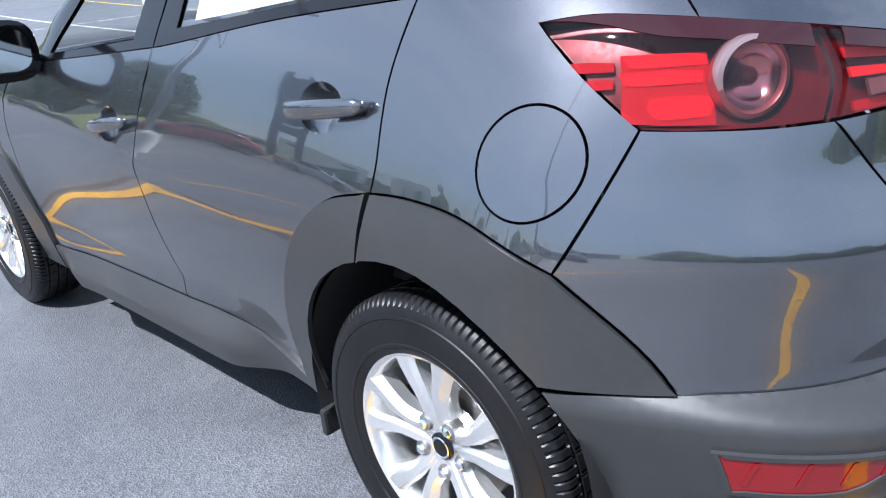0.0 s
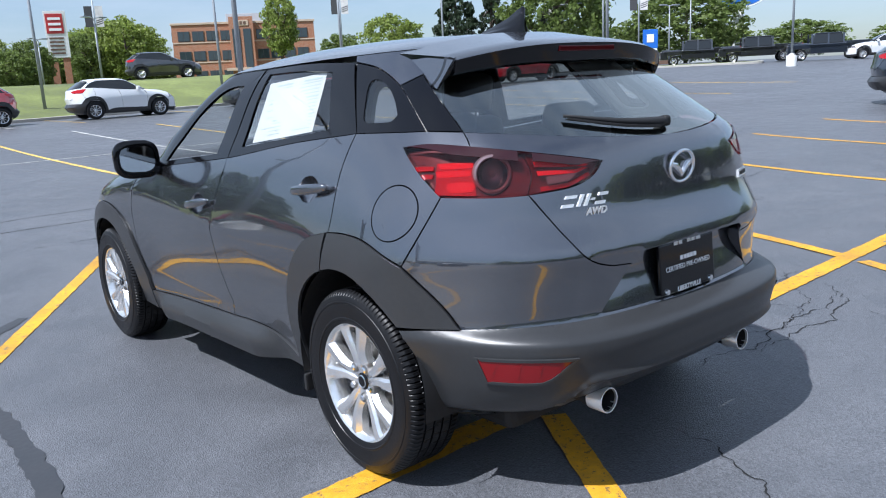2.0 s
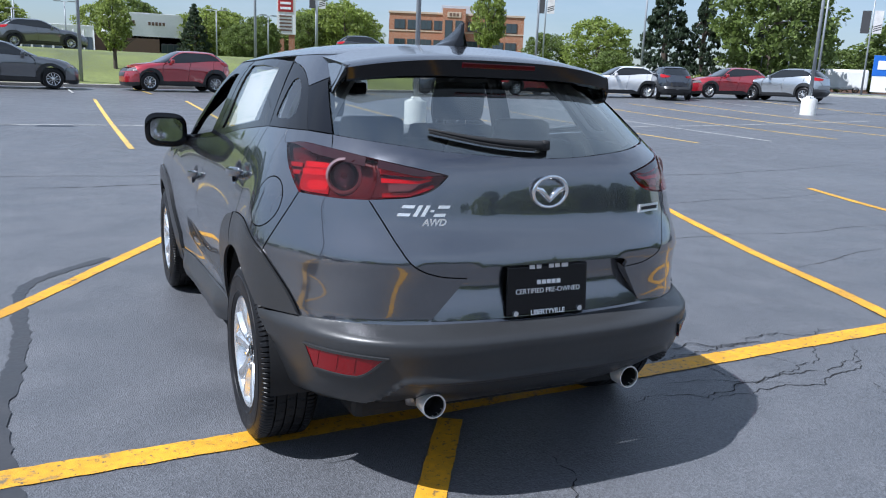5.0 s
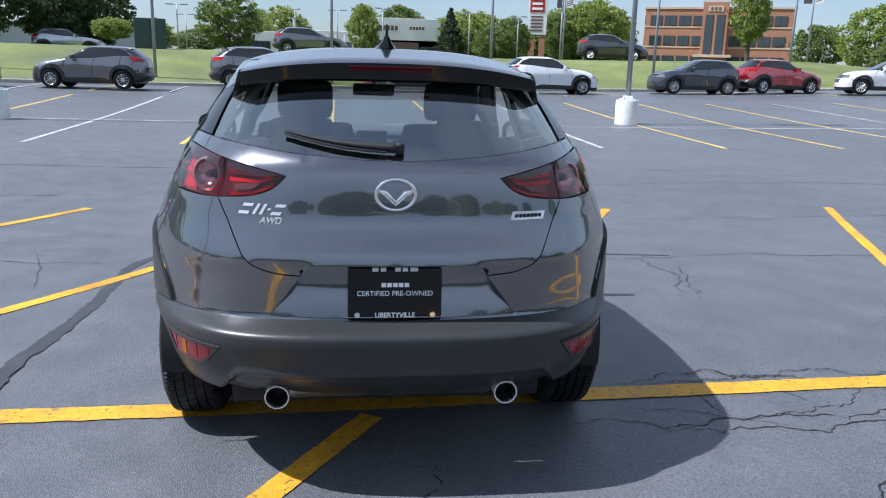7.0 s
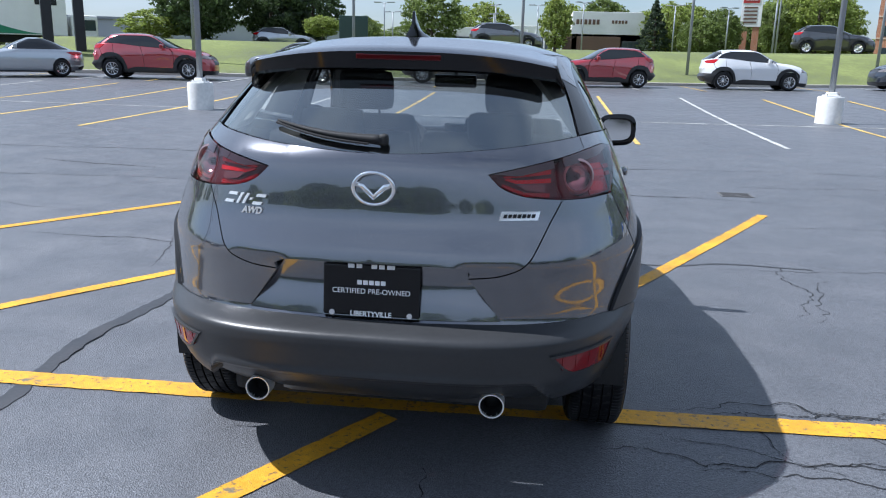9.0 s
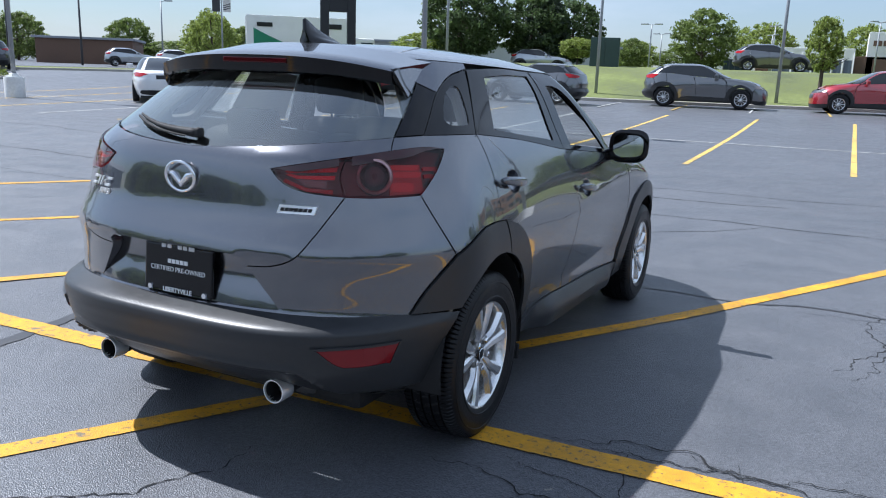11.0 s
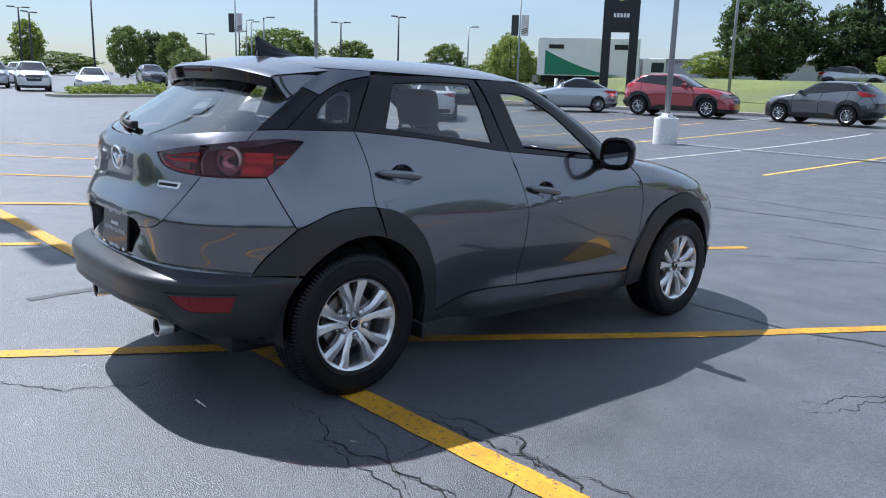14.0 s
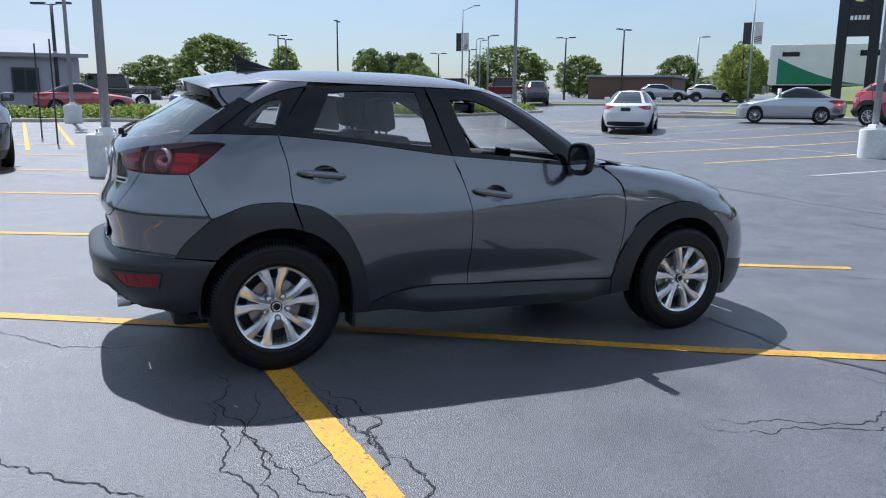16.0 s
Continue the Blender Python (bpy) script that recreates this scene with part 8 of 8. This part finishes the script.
# blue-grey building with a sloped roof at the lot's end
t = thing("building", "pale blue-grey single-storey building with a sloping metal roof", "building", pose(-43.0, -1.9, 0.5, 0, 0, 90))
block("wall", t, M_GREYWALL, -9, 5, 0, 20, 10, 2.6, 0.03)
bm = bmesh.new()
vs = [bm.verts.new(p) for p in ((-20, -0.5, 2.55), (1.5, -0.5, 2.55), (-0.6, 4.0, 3.95), (-20, 4.0, 3.95), (-20, -0.5, 2.75), (1.5, -0.5, 2.75), (-0.6, 4.0, 4.15), (-20, 4.0, 4.15))]
for q in ((0, 1, 2, 3), (4, 5, 6, 7), (0, 1, 5, 4), (1, 2, 6, 5), (2, 3, 7, 6), (3, 0, 4, 7)):
    bm.faces.new([vs[k] for k in q])
bmesh.ops.recalc_face_normals(bm, faces=bm.faces)
part("roof", bm, M_ROOF_GREY, t)
for k in range(4):
    window(t, -1.6 - 3.4 * k, -0.05, 0.75, 1.3, 1.25, 2)

# twin-pillar black dealer sign
M_SIGN = mottled("satin_black_sign", (0.012, 0.013, 0.016), 0.35, big=1, small=10, amount=0.15)
t = thing("dealer_sign", "tall black dealer sign on twin pillars with a silver emblem", "sign", pose(-22.6, 33.2, 0.6, 0, 0, 38))
for sx in (-1, 1):
    block("pillar", t, M_SIGN, sx * 0.70, 0, 0, 0.46, 0.42, 7.6, 0.03)
pan = block("sign_panel", t, M_SIGN, 0, 0, 3.6, 0.96, 0.38, 3.6, 0.03)
data = fused("emblem", [([(p[1] * 0.9, p[0] - 0.22, p[2] * 0.75 + 5.6) for p in lathe([(0.44, 0.02), (0.50, 0.03), (0.56, 0.02), (0.50, -0.02)], 32)[0]], lathe([(0.44, 0.02), (0.50, 0.03), (0.56, 0.02), (0.50, -0.02)], 32)[1])], M_CHROME)
mesh_object("emblem", data, None, pan, "silver ring emblem")
for k in range(5):
    block("print_bar", pan, M_WHITE_GLOSS, -0.34 + 0.17 * k, -0.205, 4.35, 0.12, 0.03, 0.20, 0.0)

# red and white pylon sign
M_SIGN_RED = mottled("red_sign_panel", (0.42, 0.03, 0.03), 0.5, big=1, small=8, amount=0.1)
t = thing("pylon_sign", "tall pylon sign with red and white panels on brick legs", "sign", pose(24.0, 98.0, 1.4, 0, 0, -14))
for sx in (-1, 1):
    block("leg", t, M_BRICK, sx * 0.65, 0, 0, 0.75, 0.7, 5.0, 0.02)
pan = block("sign_panel", t, M_STUCCO, 0, 0, 4.2, 2.3, 0.9, 5.2, 0.03)
block("red_panel", pan, M_SIGN_RED, -0.1, -0.47, 6.9, 1.8, 0.08, 2.2, 0.02)
for k in range(3):
    block("print_bar", pan, M_WHITE_GLOSS, -0.1, -0.53, 7.2 + 0.6 * k, 1.3, 0.04, 0.28, 0.0)
for k in range(5):
    block("print_bar", pan, M_BROWN, -0.1, -0.47, 4.6 + 0.42 * k, 1.5, 0.04, 0.2, 0.0)

# blue square sign and blue oval sign of the neighbouring dealers
M_SIGN_BLUE = mottled("blue_sign_panel", (0.02, 0.13, 0.50), 0.4, big=1, small=8, amount=0.08)
t = thing("dealer_sign", "low blue and white square dealer sign", "sign", pose(68.5, 48.5, 1.6, 0, 0, -52))
block("base", t, M_WHITE_PAINT, 0, 0, 0, 1.4, 0.5, 1.5, 0.02)
pan = block("sign_panel", t, M_SIGN_BLUE, 0, 0, 1.5, 1.5, 0.55, 1.9, 0.03)
block("emblem", pan, M_WHITE_GLOSS, 0, -0.29, 2.1, 0.7, 0.05, 0.8, 0.02)
t = thing("dealer_sign", "tall white post carrying a blue oval dealer sign", "sign", pose(95.0, 54.0, 2.2, 0, 0, -62))
block("post", t, M_WHITE_PAINT, 0, 0, 0, 1.3, 0.7, 6.4, 0.03)
bm = bmesh.new()
for rx, rz, y, mat in ((3.3, 1.5, 0.0, 0),):
    tube(bm, (0, -0.35, 0), (0, 0.35, 0), 1.0, 1.0, 40)
    bmesh.ops.scale(bm, vec=(rx, 1, rz), verts=bm.verts)
ov = part("oval", bm, M_WHITE_PAINT, t, "white-rimmed oval")
ov.location = (0, 0, 7.3)
bm = bmesh.new()
tube(bm, (0, -0.40, 0), (0, 0.40, 0), 1.0, 1.0, 40)
bmesh.ops.scale(bm, vec=(3.05, 1, 1.28), verts=bm.verts)
part("blue_field", bm, M_SIGN_BLUE, ov)
for k in range(4):
    bm = bmesh.new()
    box(bm, -1.35 + 0.9 * k, -0.44, 0, 0.55, 0.06, 0.8, 0.02, pose(0, 0, 0, 0, 14, 0))
    part("print_bar", bm, M_WHITE_GLOSS, ov)
bm = bmesh.new()
box(bm, 0, 0, 1.35, 5.2, 2.0, 2.0, 0.25)
van = part("body", bm, M_WHITE_PAINT, None)
vt = thing("van", "white delivery van parked far off", "van", pose(70.5, 54.5, ground_z(70.5, 54.5), 0, 0, 128), "parked trucks")
van.parent = vt
for k in range(3):
    block("window", vt, M_WINDOW, -1.7 + 1.7 * k, -1.0, 1.45, 1.2, 0.06, 0.65, 0.02)
for sx in (-1, 1):
    for sy in (-1, 1):
        w = mesh_object("wheel", P_TYRE, None, vt)
        w.matrix_basis = pose(sx * 1.6, sy * 0.88, 0.33, 0, 0, 90 * sy)

# white box lorry with a green swoosh
M_GREEN = mottled("green_livery", (0.015, 0.20, 0.10), 0.45, big=0.5, small=6, amount=0.08)
t = thing("box_truck", "white box lorry with a green swoosh along its side", "truck", pose(-37.4, 43.2, 1.05, 0, 0, 39.5), "parked trucks")
cargo = block("cargo_box", t, M_WHITE_PAINT, 3.7, 1.25, 1.05, 7.4, 2.5, 2.75, 0.04)
bm = bmesh.new()
top, bot = [], []
for k in range(20):
    s = k / 19
    x = 0.5 + 5.4 * s
    top.append(bm.verts.new((x, -0.015, 1.15 + 1.75 * (1 - s) ** 1.6)))
    bot.append(bm.verts.new((x, -0.015, 1.12)))
for k in range(19):
    bm.faces.new((bot[k], bot[k + 1], top[k + 1], top[k]))
part("swoosh", bm, M_GREEN, cargo, "green swoosh")
block("print_bar", cargo, M_BLACK, 1.3, -0.02, 3.0, 1.1, 0.03, 0.30, 0.0)
block("print_bar", cargo, M_BLACK, 6.2, -0.02, 3.0, 1.3, 0.03, 0.36, 0.0)
block("rear_panel", cargo, M_WHITE_PAINT, -0.03, 1.25, 1.1, 0.08, 2.3, 2.6, 0.02)
block("green_stripe", cargo, M_GREEN, -0.085, 1.25, 1.75, 0.03, 1.9, 0.28, 0.0)
block("print_bar", cargo, M_BLACK, -0.085, 1.25, 3.1, 0.03, 1.0, 0.26, 0.0)
cab = block("cab", t, M_WHITE_PAINT, 8.5, 1.25, 0.55, 1.7, 2.2, 1.9, 0.15)
block("window", cab, M_WINDOW, 8.75, 0.13, 1.45, 0.9, 0.06, 0.7, 0.03)
block("chassis", t, M_DARK, 4.2, 1.25, 0.55, 8.0, 0.9, 0.5, 0.03)
block("tail_lift", t, M_DISC, -0.25, 1.25, 0.5, 0.3, 2.2, 0.5, 0.03)
for x in (1.9, 8.4):
    for y in (0.3, 2.2):
        w = mesh_object("wheel", P_TYRE, None, t)
        w.matrix_basis = pose(x, y, 0.47, 0, 0, -90 if y < 1 else 90) @ Matrix.Diagonal((1.1, 1.42, 1.42, 1))
        mesh_object("rim", P_RIM, None, w)

# dark green switch cabinet on a concrete plinth
M_CABINET = mottled("dark_green_steel", (0.030, 0.060, 0.052), 0.45, big=1, small=12, amount=0.12)
t = thing("switch_cabinet", "large dark green electrical cabinet on a concrete plinth", "cabinet", pose(-10.6, 42.1, 1.45, 0, 0, 14))
block("plinth", t, M_CONCRETE, 0, 0, -0.3, 2.0, 1.5, 0.62, 0.02)
body = block("body", t, M_CABINET, 0.0, 0, 0.32, 1.6, 1.2, 1.7, 0.03)
for k in (-1, 1):
    block("door", body, M_CABINET, 0.39 * k, -0.61, 0.42, 0.74, 0.05, 1.5, 0.01)
# white hydrant post and driveway bollards
t = thing("marker_post", "short white plastic marker post beside the driveway", "post", pose(-24.6, 30.6, ground_z(-24.6, 30.6)))
bm = bmesh.new()
tube(bm, (0, 0, 0), (0, 0, 1.35), 0.085, 0.085, 14)
part("post", bm, M_WHITE_PAINT, t, "", True)
for x, y in ((-19.5, -1.9), (-16.9, -1.45)):
    t = thing("sign_post", "thin dark steel sign post standing on the asphalt", "post", pose(x, y, ground_z(x, y)), "sign posts")
    bm = bmesh.new()
    box(bm, 0, 0, 1.25, 0.06, 0.04, 2.5, 0.008)
    part("post", bm, M_POLE_DARK, t)
# hatched walkway beside the building
for k in range(8):
    line("hatch_line", (-16.5 - 2.2 * k, -2.9), (-17.2 - 2.2 * k, -1.7), 0.09, M_WHITE_LINE, "white hatching of a marked walkway", 200 + k)
line("hatch_line", (-15, -2.0), (-32, -3.1), 0.10, M_YELLOW, "yellow edge line of a marked walkway", 230)
line("hatch_line", (-16.3, -1.1), (-33, -2.1), 0.10, M_YELLOW, "yellow edge line of a marked walkway", 231)
